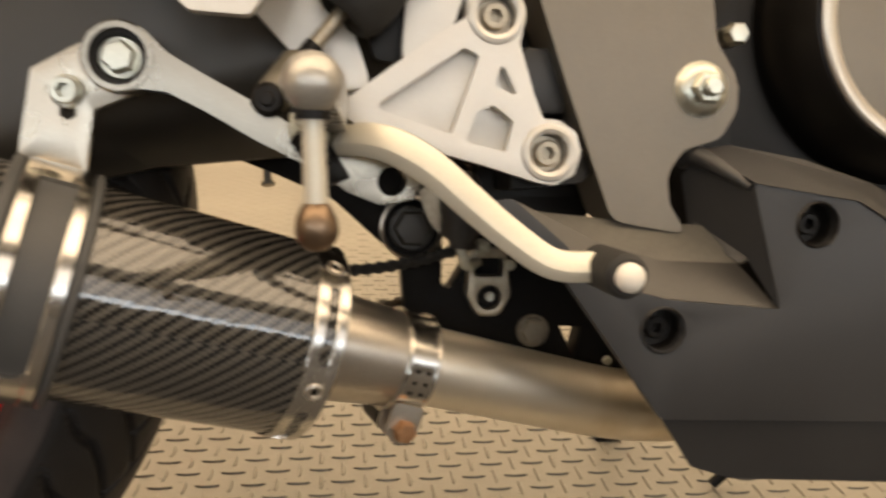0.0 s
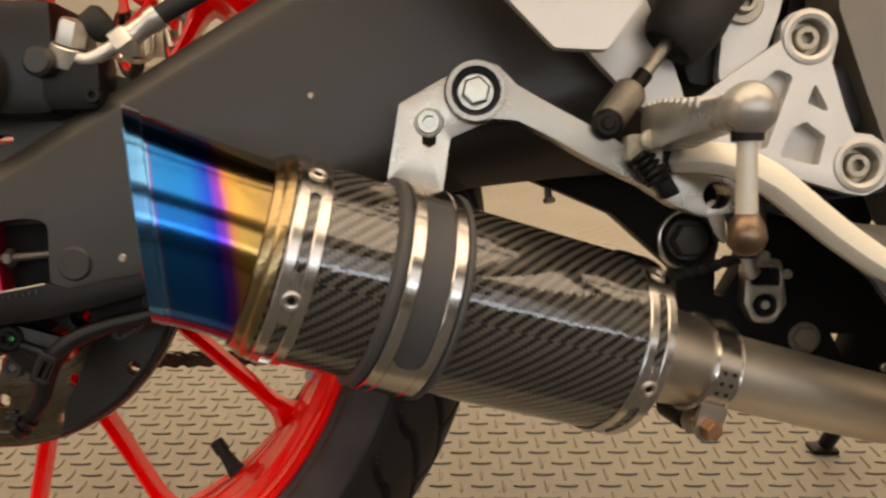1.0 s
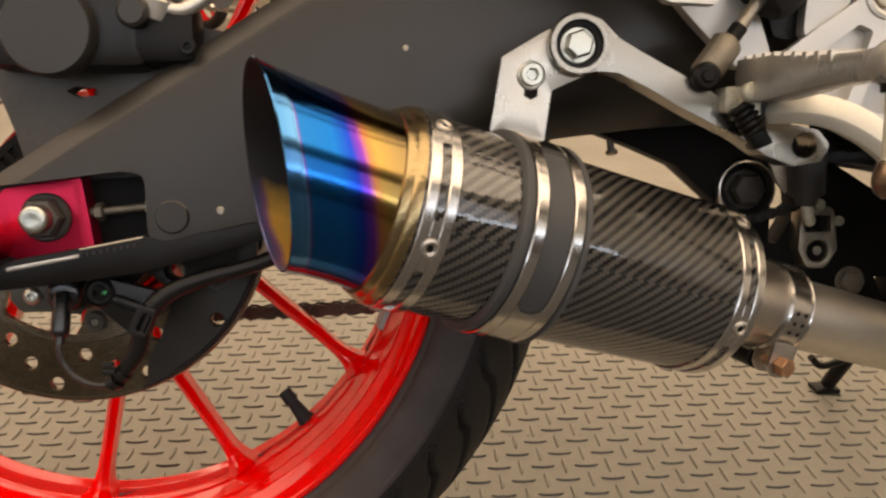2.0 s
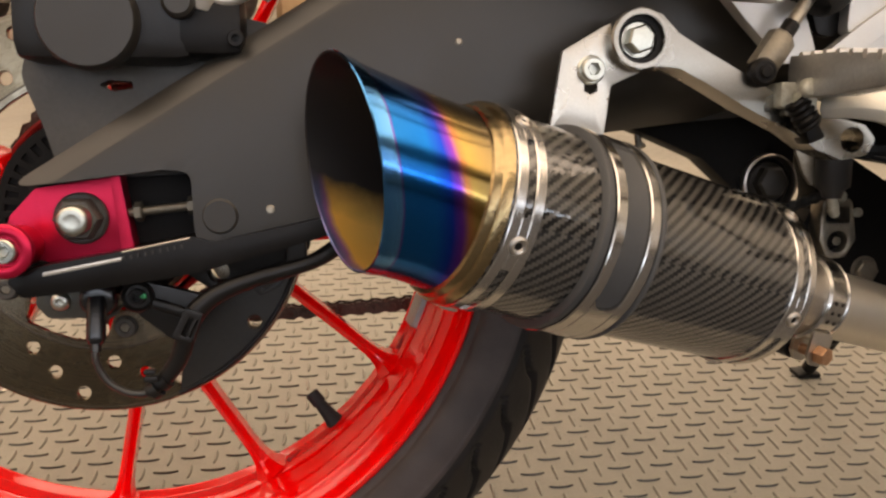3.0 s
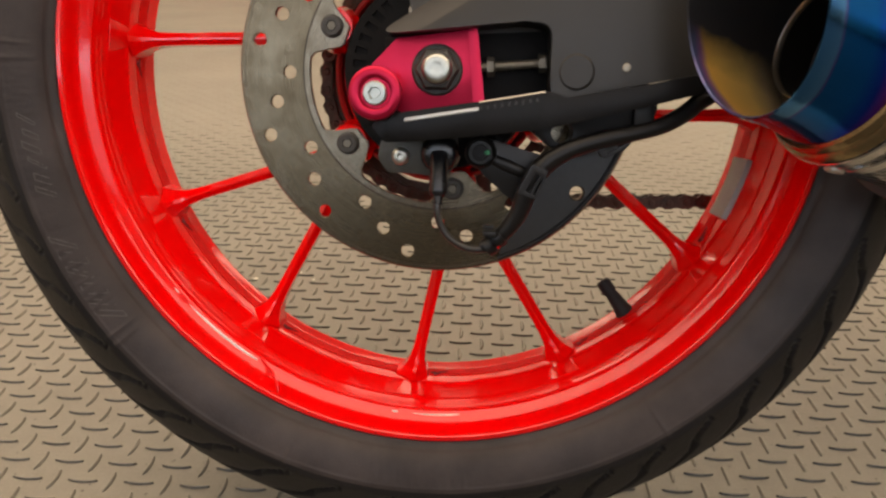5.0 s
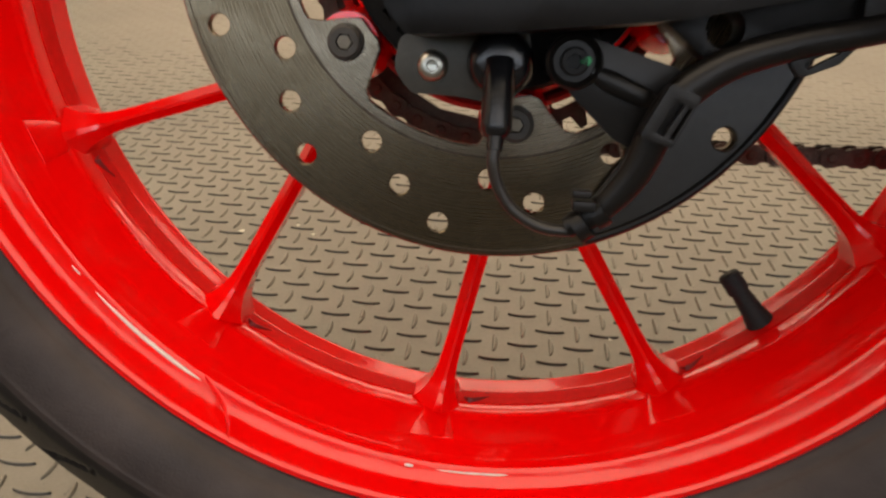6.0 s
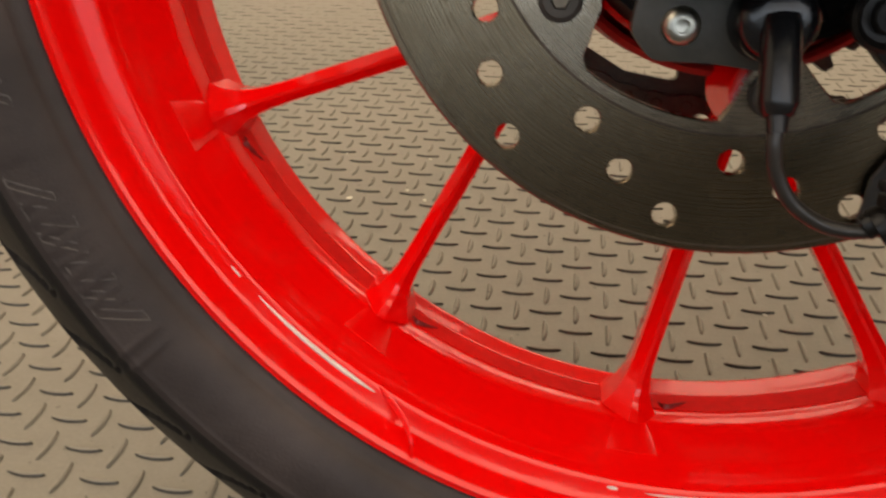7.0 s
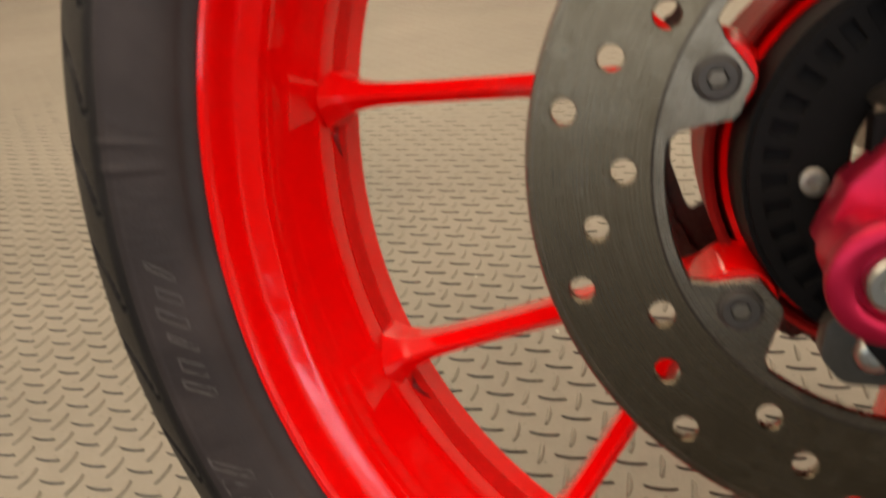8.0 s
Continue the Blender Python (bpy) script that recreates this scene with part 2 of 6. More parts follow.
def carbon():
    """Twill-woven carbon fibre under clear lacquer. UV is in metres: round the tube and along it."""
    n = Nodes("carbon_twill")
    uv = n.add("ShaderNodeSeparateXYZ", (0, n.add("ShaderNodeTexCoord").outputs["UV"]))
    tow = 0.0018
    u, v = n.math("DIVIDE", uv.outputs[0], tow), n.math("DIVIDE", uv.outputs[1], tow)
    turn = n.math("FLOORED_MODULO", n.math("ADD", n.math("FLOOR", u), n.math("FLOOR", v)), 4.0)
    over = n.math("LESS_THAN", turn, 1.5)
    fu, fv = n.math("FRACT", u), n.math("FRACT", v)
    hump = lambda f: n.math("SINE", n.math("MULTIPLY", f, math.pi))
    height = n.add("ShaderNodeMix", (0, over), (2, hump(fu)), (3, hump(fv))).outputs[0]
    fibre = n.add("ShaderNodeTexNoise", ("Vector", n.add("ShaderNodeTexCoord").outputs["UV"]), ("Scale", 2500.0), ("Detail", 2.0)).outputs["Fac"]
    warp = n.ramp(fibre, [(0.3, (0.060, 0.055, 0.047)), (0.7, (0.112, 0.102, 0.088))])
    weft = n.ramp(fibre, [(0.3, (0.004, 0.004, 0.004)), (0.7, (0.010, 0.0095, 0.009))])
    colour = n.add("ShaderNodeMix", (0, over), (6, weft), (7, warp), data_type="RGBA").outputs[2]
    n.set(Base_Color=colour, Metallic=0.25, Specular_IOR_Level=0.15, Roughness=n.span(over, 0.0, 1.0, 0.5, 0.36), Coat_Weight=1.0, Coat_Roughness=0.05, Coat_IOR=1.75)
    n.bump(height, 0.22, 0.0005)
    wave = n.math("ADD", n.noise(60.0, 3.0), n.math("MULTIPLY", n.noise(240.0, 2.0), 0.35))
    n.put(n.shader.inputs["Coat Normal"], n.add("ShaderNodeBump", ("Strength", 0.16), ("Distance", 0.001), ("Height", wave)).outputs[0])
    return n.material


def heat_blued():
    """Titanium with temper colours along the tip: sky blue, blue, violet, straw, bronze. UV y runs along the tip in metres."""
    n = Nodes("heat_blued_titanium")
    uv = n.add("ShaderNodeSeparateXYZ", (0, n.add("ShaderNodeTexCoord").outputs["UV"]))
    drift = n.noise(30.0, 2.0)
    along = n.math("ADD", n.span(uv.outputs[1], -0.048, 0.024, 0.0, 1.0), n.math("MULTIPLY", n.math("SUBTRACT", drift, 0.5), 0.05))
    stops = [(0.0, (0.065, 0.22, 0.47)), (0.095, (0.095, 0.27, 0.52)), (0.105, (0.12, 0.07, 0.29)), (0.118, (0.010, 0.118, 0.36)),
             (0.34, (0.005, 0.112, 0.40)), (0.45, (0.010, 0.042, 0.40)), (0.515, (0.15, 0.032, 0.32)), (0.565, (0.42, 0.16, 0.065)),
             (0.62, (0.35, 0.225, 0.060)), (0.74, (0.27, 0.188, 0.068)), (0.88, (0.21, 0.15, 0.072)), (1.0, (0.18, 0.135, 0.078))]
    n.set(Base_Color=n.ramp(along, stops), Metallic=1.0, Roughness=n.span(n.noise(140.0, 3.0), 0.3, 0.7, 0.10, 0.17))
    return n.bump(n.noise(900.0, 2.0, stretch=(1.0, 1.0, 1.0)), 0.05, 0.0004).material


def straw_titanium():
    """Inside of the tip: sooty, with straw heat tint; light along the lower side is put into the colour."""
    n = Nodes("straw_coloured_titanium")
    uv = n.add("ShaderNodeSeparateXYZ", (0, n.add("ShaderNodeTexCoord").outputs["UV"]))
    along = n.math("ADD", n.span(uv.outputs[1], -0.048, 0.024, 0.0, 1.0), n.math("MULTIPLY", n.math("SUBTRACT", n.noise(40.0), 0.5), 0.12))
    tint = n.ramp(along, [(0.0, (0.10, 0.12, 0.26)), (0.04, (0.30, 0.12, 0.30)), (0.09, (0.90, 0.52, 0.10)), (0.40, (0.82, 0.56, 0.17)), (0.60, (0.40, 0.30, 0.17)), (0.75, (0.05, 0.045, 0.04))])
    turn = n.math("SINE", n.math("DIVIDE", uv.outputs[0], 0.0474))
    # Straw shows only low in the tube, painting in the light caught there.
    lit_below = n.span(n.math("ADD", turn, n.math("MULTIPLY", n.math("SUBTRACT", n.noise(55.0), 0.5), 0.25)), 0.26, 0.68, 0.0, 1.0)
    colour = n.add("ShaderNodeMix", (0, lit_below), (6, (0.022, 0.021, 0.022, 1)), (7, tint), data_type="RGBA").outputs[2]
    n.set(Base_Color=colour, Metallic=0.55, Roughness=n.span(lit_below, 0.0, 1.0, 0.5, 0.32))
    return n.material


def sooty_pipe():
    """Stainless link pipe, browned by heat towards the engine."""
    n = Nodes("heat_browned_stainless")
    where = n.add("ShaderNodeSeparateXYZ", (0, n.add("ShaderNodeTexCoord").outputs["Object"]))
    patch = n.noise(16.0, 5.0)
    hot = n.math("ADD", n.span(where.outputs[0], 0.50, 0.70, 0.0, 1.0), n.math("MULTIPLY", n.math("SUBTRACT", patch, 0.5), 0.9))
    n.set(Base_Color=n.ramp(hot, [(0.0, (0.72, 0.67, 0.58)), (0.35, (0.68, 0.61, 0.50)), (0.62, (0.54, 0.43, 0.27)), (0.82, (0.36, 0.26, 0.14)), (1.0, (0.48, 0.32, 0.20))]))
    n.set(Metallic=1.0, Roughness=n.span(patch, 0.3, 0.7, 0.38, 0.50))
    return n.bump(n.noise(500.0, 3.0), 0.12, 0.0004).material


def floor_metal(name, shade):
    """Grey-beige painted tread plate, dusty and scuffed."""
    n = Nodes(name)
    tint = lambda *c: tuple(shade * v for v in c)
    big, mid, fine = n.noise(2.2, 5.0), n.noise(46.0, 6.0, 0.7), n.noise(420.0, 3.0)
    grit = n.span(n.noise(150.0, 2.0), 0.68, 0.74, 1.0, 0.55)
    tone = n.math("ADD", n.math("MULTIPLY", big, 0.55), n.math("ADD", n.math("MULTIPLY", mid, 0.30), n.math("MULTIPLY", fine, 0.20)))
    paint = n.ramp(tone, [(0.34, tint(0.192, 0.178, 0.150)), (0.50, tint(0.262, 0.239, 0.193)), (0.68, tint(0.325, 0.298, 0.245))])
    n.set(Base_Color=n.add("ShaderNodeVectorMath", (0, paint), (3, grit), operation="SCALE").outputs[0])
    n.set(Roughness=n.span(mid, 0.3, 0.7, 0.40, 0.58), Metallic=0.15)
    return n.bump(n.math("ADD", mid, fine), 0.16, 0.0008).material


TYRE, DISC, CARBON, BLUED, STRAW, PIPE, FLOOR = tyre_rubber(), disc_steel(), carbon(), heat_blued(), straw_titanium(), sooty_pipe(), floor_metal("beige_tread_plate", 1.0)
# Bar flanks: shade and grime put into the colour, less on bars along y.
BAR, BAR_LIGHT, TREAD = floor_metal("shaded_grimy_bars", 0.25), floor_metal("less_shaded_bars", 0.80), tread_rubber()


def glow(name, colour, strength):
    n = Nodes(name)
    n.set(Base_Color=(*colour, 1), Emission_Color=(*colour, 1), Emission_Strength=strength)
    return n.material


TUBE_GLOW = glow("lit_lamp_diffuser", (1.0, 0.86, 0.68), 2.0)

# ---- mesh tools ----
NEAR = Vector((0, -1, 0))


def turned(at, axis, twist=0.0):
    """A frame at a place whose z runs along axis."""
    q = Vector((0, 0, 1)).rotation_difference(Vector(axis).normalized())
    return Matrix.Translation(Vector(at)) @ q.to_matrix().to_4x4() @ Matrix.Rotation(twist, 4, "Z")


def finish(bm, sharp=35.0):
    bmesh.ops.recalc_face_normals(bm, faces=bm.faces)
    limit = radians(sharp)
    for face in bm.faces:
        face.smooth = True
    for edge in bm.edges:
        edge.smooth = len(edge.link_faces) == 2 and edge.calc_face_angle(0.0) < limit
    return bm


def part(name, bm, material, parent, label="", sharp=35.0):
    """Links a bmesh as one mesh object under a thing or a part."""
    finish(bm, sharp)
    mesh = bpy.data.meshes.new(name)
    bm.to_mesh(mesh)
    bm.free()
    mesh.materials.append(material)
    ob = new(name, mesh)
    ob.parent = parent
    return tagged(ob, label)


def thing(name, m, label, category, group="", kind=""):
    ob = new(name)
    ob.empty_display_size = 0.05
    ob.matrix_world = m
    return tagged(ob, label, category, group, kind)


def join(*some):
    """One bmesh out of several."""
    bm = some[0]
    for other in some[1:]:
        mesh = bpy.data.meshes.new("joined")
        other.to_mesh(mesh)
        other.free()
        bm.from_mesh(mesh)
        bpy.data.meshes.remove(mesh)
    return bm


def moved(bm, m):
    bmesh.ops.transform(bm, matrix=m, verts=bm.verts)
    return bm


def lathe(profile, at=(0, 0, 0), axis=(0, 0, 1), seg=64, loop=False, skew=0.0, turn_range=None, m=None, uv_lift=0.0):
    """Turns (along, radius) points round an axis. UV: metres round and along. skew slants the first points: along += skew * cos."""
    bm = bmesh.new()
    uv = bm.loops.layers.uv.new("UVMap")
    m = m or turned(at, axis)
    start, stop = turn_range or (0.0, 2 * math.pi)
    full = turn_range is None
    columns = seg if full else seg + 1
    grid = []
    for k in range(columns):
        a = start + (stop - start) * k / seg
        ring = []
        for along, radius, *rest in profile:
            lift = (rest[0] if rest else 0.0) * math.cos(a - skew)
            ring.append(bm.verts.new(m @ Vector((radius * math.cos(a), radius * math.sin(a), along + lift))))
        grid.append(ring)
    count = len(profile)
    mean = max(p[1] for p in profile)
    for k in range(seg):
        one, two = grid[k], grid[(k + 1) % columns]
        a0, a1 = start + (stop - start) * k / seg, start + (stop - start) * (k + 1) / seg
        for i in range(count if loop else count - 1):
            j = (i + 1) % count
            face = bm.faces.new((one[i], two[i], two[j], one[j]))
            for corner, (a, n) in zip(face.loops, ((a0, i), (a1, i), (a1, j), (a0, j))):
                lift = (profile[n][2] if len(profile[n]) > 2 else 0.0) - uv_lift
                corner[uv].uv = (a * mean, profile[n][0] + lift * math.cos(a - skew))
    if not full and loop:
        bm.faces.new(grid[0])
        bm.faces.new(grid[-1])
    bmesh.ops.remove_doubles(bm, verts=bm.verts, dist=1e-6)
    return bm


def rounded(points, radius, steps=5):
    """A polygon with its corners rounded; a point may carry a radius of its own."""
    out = []
    n = len(points)
    for k in range(n):
        p = Vector(points[k][:2])
        r = points[k][2] if len(points[k]) > 2 else radius
        a, b = Vector(points[k - 1][:2]) - p, Vector(points[(k + 1) % n][:2]) - p
        half = a.angle(b) / 2
        if r <= 0 or half > 1.56:
            out.append(tuple(p))
            continue
        reach = min(r / math.tan(half), a.length * 0.48, b.length * 0.48)
        pa, pb = p + a.normalized() * reach, p + b.normalized() * reach
        for i in range(steps + 1):
            t = i / steps
            out.append(tuple(pa * (1 - t) ** 2 + p * 2 * t * (1 - t) + pb * t**2))
    return out


def circle(x, z, r, n=24, start=0.0):
    return [(x + r * math.cos(start + 2 * math.pi * k / n), z + r * math.sin(start + 2 * math.pi * k / n)) for k in range(n)]


def plate(outline, near, far, holes=(), bevel=0.0008, segments=2, m=None, slope=None):
    """A slab with an outline in x and z, from y = near to y = far, with holes through it and its rims bevelled."""
    bm = bmesh.new()
    edges = []
    for loop in (outline, *holes):
        verts = [bm.verts.new((p[0], near, p[1])) for p in loop]
        edges += [bm.edges.new((verts[k], verts[(k + 1) % len(verts)])) for k in range(len(verts))]
    bmesh.ops.triangle_fill(bm, edges=edges, use_beauty=True)
    made = bmesh.ops.extrude_face_region(bm, geom=bm.faces[:])
    for v in made["geom"]:
        if isinstance(v, bmesh.types.BMVert):
            v.co.y += far - near
    bmesh.ops.recalc_face_normals(bm, faces=bm.faces)
    if bevel > 0:
        rims = [e for e in bm.edges if len(e.link_faces) == 2 and e.calc_face_angle(0) > radians(60)]
        bmesh.ops.bevel(bm, geom=rims, offset=bevel, segments=segments, affect="EDGES", profile=0.6, clamp_overlap=True)
    if slope:
        for v in bm.verts:
            v.co.y += slope(v.co.x, v.co.z)
    return moved(bm, m) if m else bm


def curve_points(points, steps=8):
    """A smooth line through points."""
    pts = [Vector(p) for p in points]
    pts = [2 * pts[0] - pts[1], *pts, 2 * pts[-1] - pts[-2]]
    out = []
    for k in range(1, len(pts) - 2):
        a, b, c, d = pts[k - 1 : k + 3]
        for i in range(steps):
            t = i / steps
            out.append(0.5 * (2 * b + (c - a) * t + (2 * a - 5 * b + 4 * c - d) * t * t + (3 * b - a - 3 * c + d) * t**3))
    return out + [pts[-2]]


def tube(points, radius, seg=12, steps=8, smooth=True, flat=None):
    """A rod along points; radius a number or one for each point; flat: its thickness in x of the section over that in y."""
    line = curve_points(points, steps) if smooth else [Vector(p) for p in points]
    radii = [radius] * len(line)
    if not isinstance(radius, (int, float)):
        spots = np.linspace(0, len(line) - 1, len(radius))
        radii = [float(v) for v in np.interp(range(len(line)), spots, radius)]
    bm = bmesh.new()
    rings, up = [], None
    for k, p in enumerate(line):
        way = (line[min(k + 1, len(line) - 1)] - line[max(k - 1, 0)]).normalized()
        if up is None:
            up = way.orthogonal().normalized() if flat is None else (Vector((0, 1, 0)) - way * way.y).normalized()
        up = (up - way * up.dot(way)).normalized()
        side = way.cross(up)
        w, h = (1.0, 1.0) if flat is None else flat
        rings.append([bm.verts.new(p + radii[k] * (w * side * math.cos(a) + h * up * math.sin(a))) for a in (2 * math.pi * i / seg for i in range(seg))])
    for one, two in zip(rings, rings[1:]):
        for i in range(seg):
            bm.faces.new((one[i], one[(i + 1) % seg], two[(i + 1) % seg], two[i]))
    bm.faces.new(rings[0])
    bm.faces.new(rings[-1])
    return bm


def rod(at, axis, radius, length, seg=24, bevel=0.0008):
    b = min(bevel, radius * 0.4, length * 0.4)
    return lathe([(0, 0), (0, radius - b), (b, radius), (length - b, radius), (length, radius - b), (length, 0)], at, axis, seg)


def hex_head(at, axis, radius, height, washer=0.0, twist=0.0):
    """A hexagon head with chamfered corners, on a flange if washer is given."""
    m = turned(at, axis, twist)
    bm = bmesh.new()
    rings = []
    for along, r in ((0, radius), (height * 0.8, radius), (height, radius * 0.84), (height * 1.03, radius * 0.4)):
        rings.append([bm.verts.new(m @ Vector((r * math.cos(a), r * math.sin(a), along))) for a in (math.pi / 3 * k for k in range(6))])
    for one, two in zip(rings, rings[1:]):
        for i in range(6):
            bm.faces.new((one[i], one[(i + 1) % 6], two[(i + 1) % 6], two[i]))
    bm.faces.new(rings[-1])
    if washer:
        bm = join(bm, rod(Vector(at) - Vector(axis).normalized() * 0.0005, axis, washer, height * 0.28, 32))
    return bm


def socket_head(at, axis, radius, height, key=0.0):
    """A cap screw head with a six-sided socket."""
    key = key or radius * 0.5
    m = turned(at, axis)
    bm = lathe([(0, radius), (height * 0.85, radius), (height, radius * 0.88), (height, key * 1.15)], at, axis, 24)
    rings = [[bm.verts.new(m @ Vector((key * math.cos(a), key * math.sin(a), along))) for a in (math.pi / 3 * k for k in range(6))] for along in (height, height * 0.10)]
    for i in range(6):
        bm.faces.new((rings[0][i], rings[0][(i + 1) % 6], rings[1][(i + 1) % 6], rings[1][i]))
    bm.faces.new(rings[1])
    ring = rod(Vector(at), axis, radius * 0.98, height * 0.09, 24, 0.0002)
    inner = [bm.verts.new(m @ Vector((key * 1.15 * math.cos(a), key * 1.15 * math.sin(a), height))) for a in (2 * math.pi * k / 24 for k in range(24))]
    for k in range(24):
        near = rings[0][int((k + 0.5) // 4) % 6]
        bm.faces.new((inner[k], inner[(k + 1) % 24], near))
    bmesh.ops.remove_doubles(bm, verts=bm.verts, dist=1e-6)
    return join(bm, ring)


def solid(verts, faces, bevel=0.002, segments=2):
    """A faceted body out of corner points and faces."""
    bm = bmesh.new()
    vs = [bm.verts.new(v) for v in verts]
    for f in faces:
        bm.faces.new([vs[i] for i in f])
    bmesh.ops.recalc_face_normals(bm, faces=bm.faces)
    if bevel:
        bmesh.ops.bevel(bm, geom=[e for e in bm.edges if len(e.link_faces) == 2 and e.calc_face_angle(0) > radians(12)], offset=bevel, segments=segments, affect="EDGES", profile=0.6, clamp_overlap=True)
    return bm


def box(low, high, bevel=0.002, m=None):
    (a, b, c), (x, y, z) = low, high
    bm = solid([(a, b, c), (x, b, c), (x, y, c), (a, y, c), (a, b, z), (x, b, z), (x, y, z), (a, y, z)],
               [(0, 3, 2, 1), (4, 5, 6, 7), (0, 1, 5, 4), (1, 2, 6, 5), (2, 3, 7, 6), (3, 0, 4, 7)], bevel)
    return moved(bm, m) if m else bm

# ---- the room ----
ROOM = (-4.6, 4.6, -3.0, 9.0)


def structure(name, bm, material, label, category):
    ob = part(name, bm, material, None, label)
    return tagged(ob, category=category, kind="structure")


x0, x1, y0, y1 = ROOM
floor = structure("floor", box((x0, -0.20, -0.12), (x1, y1, 0.0), 0), FLOOR, "grey-beige painted steel tread plate floor", "floor")
# Unseen floor in front, added dark so that metal reflects dark below.
structure("floor_front", box((x0, y0, -0.12), (x1, -0.20, 0.0), 0), DARK_FLOOR, "dark grey floor added out of view for dark reflections", "floor")
structure("ceiling", box((x0, y0, CEILING), (x1, y1, CEILING + 0.12), 0), CEILING_PAINT, "plain off-white workshop ceiling", "ceiling")
structure("wall_left", box((x0 - 0.15, y0, 0), (x0, y1, CEILING), 0), WHITE_PAINT, "plain off-white workshop wall", "wall")
structure("wall_right", box((x1, y0, 0), (x1 + 0.15, y1, CEILING), 0), WHITE_PAINT, "plain off-white workshop wall", "wall")
structure("wall_far", box((x0, y1, 0), (x1, y1 + 0.15, CEILING), 0), WHITE_PAINT, "plain off-white workshop wall", "wall")
window_hole = [(-3.4, 1.0), (4.4, 1.0), (4.4, 2.5), (-3.4, 2.5)]
structure("wall_front", plate([(x0, 0), (x1, 0), (x1, CEILING), (x0, CEILING)], y0 - 0.15, y0, [window_hole], 0), DARK_WALL, "dark grey wall with a wide window", "wall")
panes = [[(-3.34 + 1.93 * k, 1.03), (-1.47 + 1.93 * k, 1.03), (-1.47 + 1.93 * k, 2.46), (-3.34 + 1.93 * k, 2.46)] for k in range(4)]
structure("window_1", plate(window_hole, y0 - 0.11, y0 - 0.05, panes, 0.004), TIN_GREY, "wide shop window in a grey frame", "window")


def ceiling_lamp(lx, ly, wide, deep):
    lamp = thing("ceiling_light", pose(lx, ly, CEILING), "white tin ceiling lamp with a lit diffuser", "ceiling lamp", "ceiling lamps")
    part("housing", box((-wide / 2 - 0.04, -deep / 2 - 0.04, -0.05), (wide / 2 + 0.04, deep / 2 + 0.04, -0.001), 0.006), TIN_GREY, lamp)
    part("diffuser", box((-wide / 2 - 0.01, -deep / 2 - 0.01, -0.075), (wide / 2 + 0.01, deep / 2 + 0.01, -0.0505), 0.01), TUBE_GLOW, lamp, "lit white diffuser")


for lx, ly, watts, wide, deep in LAMPS:
    ceiling_lamp(lx, ly, wide, deep)

# ---- the motorcycle ----
bike = thing("motorcycle", LEANED, "black and silver motorcycle with red wheels leaning on its side stand", "motorcycle")


def polar(r, degrees, y=0.0):
    return Vector((r * math.cos(radians(degrees)), y, r * math.sin(radians(degrees))))


# Wheel: lathe axis along +y, so that "along" is y.
SPIN = (0, 1, 0)
RIM_PROFILE = [(-0.0530, 0.2345), (-0.0565, 0.2342), (-0.0585, 0.2326), (-0.0588, 0.2303), (-0.0570, 0.2285), (-0.0535, 0.2272), (-0.0500, 0.2257), (-0.0478, 0.2240),
               (-0.0450, 0.2200), (-0.0434, 0.21785), (-0.0372, 0.2170), (-0.0357, 0.2165), (-0.0300, 0.2153), (-0.0290, 0.2146), (-0.0130, 0.2112), (-0.0116, 0.2096), (-0.0032, 0.2084),
               (-0.0016, 0.2084), (0.0115, 0.2082), (0.0132, 0.2079), (0.0202, 0.2056), (0.0216, 0.2056), (0.0250, 0.2075), (0.0360, 0.2150), (0.0480, 0.2240),
               (0.0550, 0.2280), (0.0585, 0.2320), (0.0560, 0.2352), (0.0520, 0.2355), (0.0480, 0.2310), (0.0300, 0.2250), (0.0, 0.2160), (-0.0300, 0.2260), (-0.0480, 0.2325)]


def creased(profile, first, last, reach=0.0005):
    """Sets two points close to each corner from first to last, so that the faces between stay flat."""
    out = []
    for k, p in enumerate(profile):
        if not first <= k <= last:
            out.append(p)
            continue
        here = Vector(p)
        for other in (Vector(profile[k - 1]), Vector(profile[k + 1])):
            out.append(tuple(here + (other - here).normalized() * min(reach, (other - here).length * 0.4)))
    return out


rim = part("wheel_rim", lathe(creased(RIM_PROFILE, 6, 21), axis=SPIN, seg=180, loop=True), RED, bike, "gloss red cast wheel rim", 28)
# Bed colour is darkened for the dark reflection there, and for dust.
part("dark_bed", lathe([(-0.0012, 0.2080), (0.0112, 0.2078), (0.0118, 0.2084), (-0.0010, 0.2090)], axis=SPIN, seg=180, loop=True), SHADED_BED_RED, rim, "red rim bed darkened for its dark reflection and dust")
part("hub", lathe([(-0.030, 0.024), (-0.030, 0.058), (-0.027, 0.062), (-0.010, 0.064), (0.012, 0.060), (0.030, 0.060), (0.032, 0.024)], axis=SPIN, seg=60, loop=True), RED, rim, "gloss red wheel hub")

NODE = -79.35  # the angle of one of the six hub nodes, from which two spokes run


SPOKE_Y = 0.006


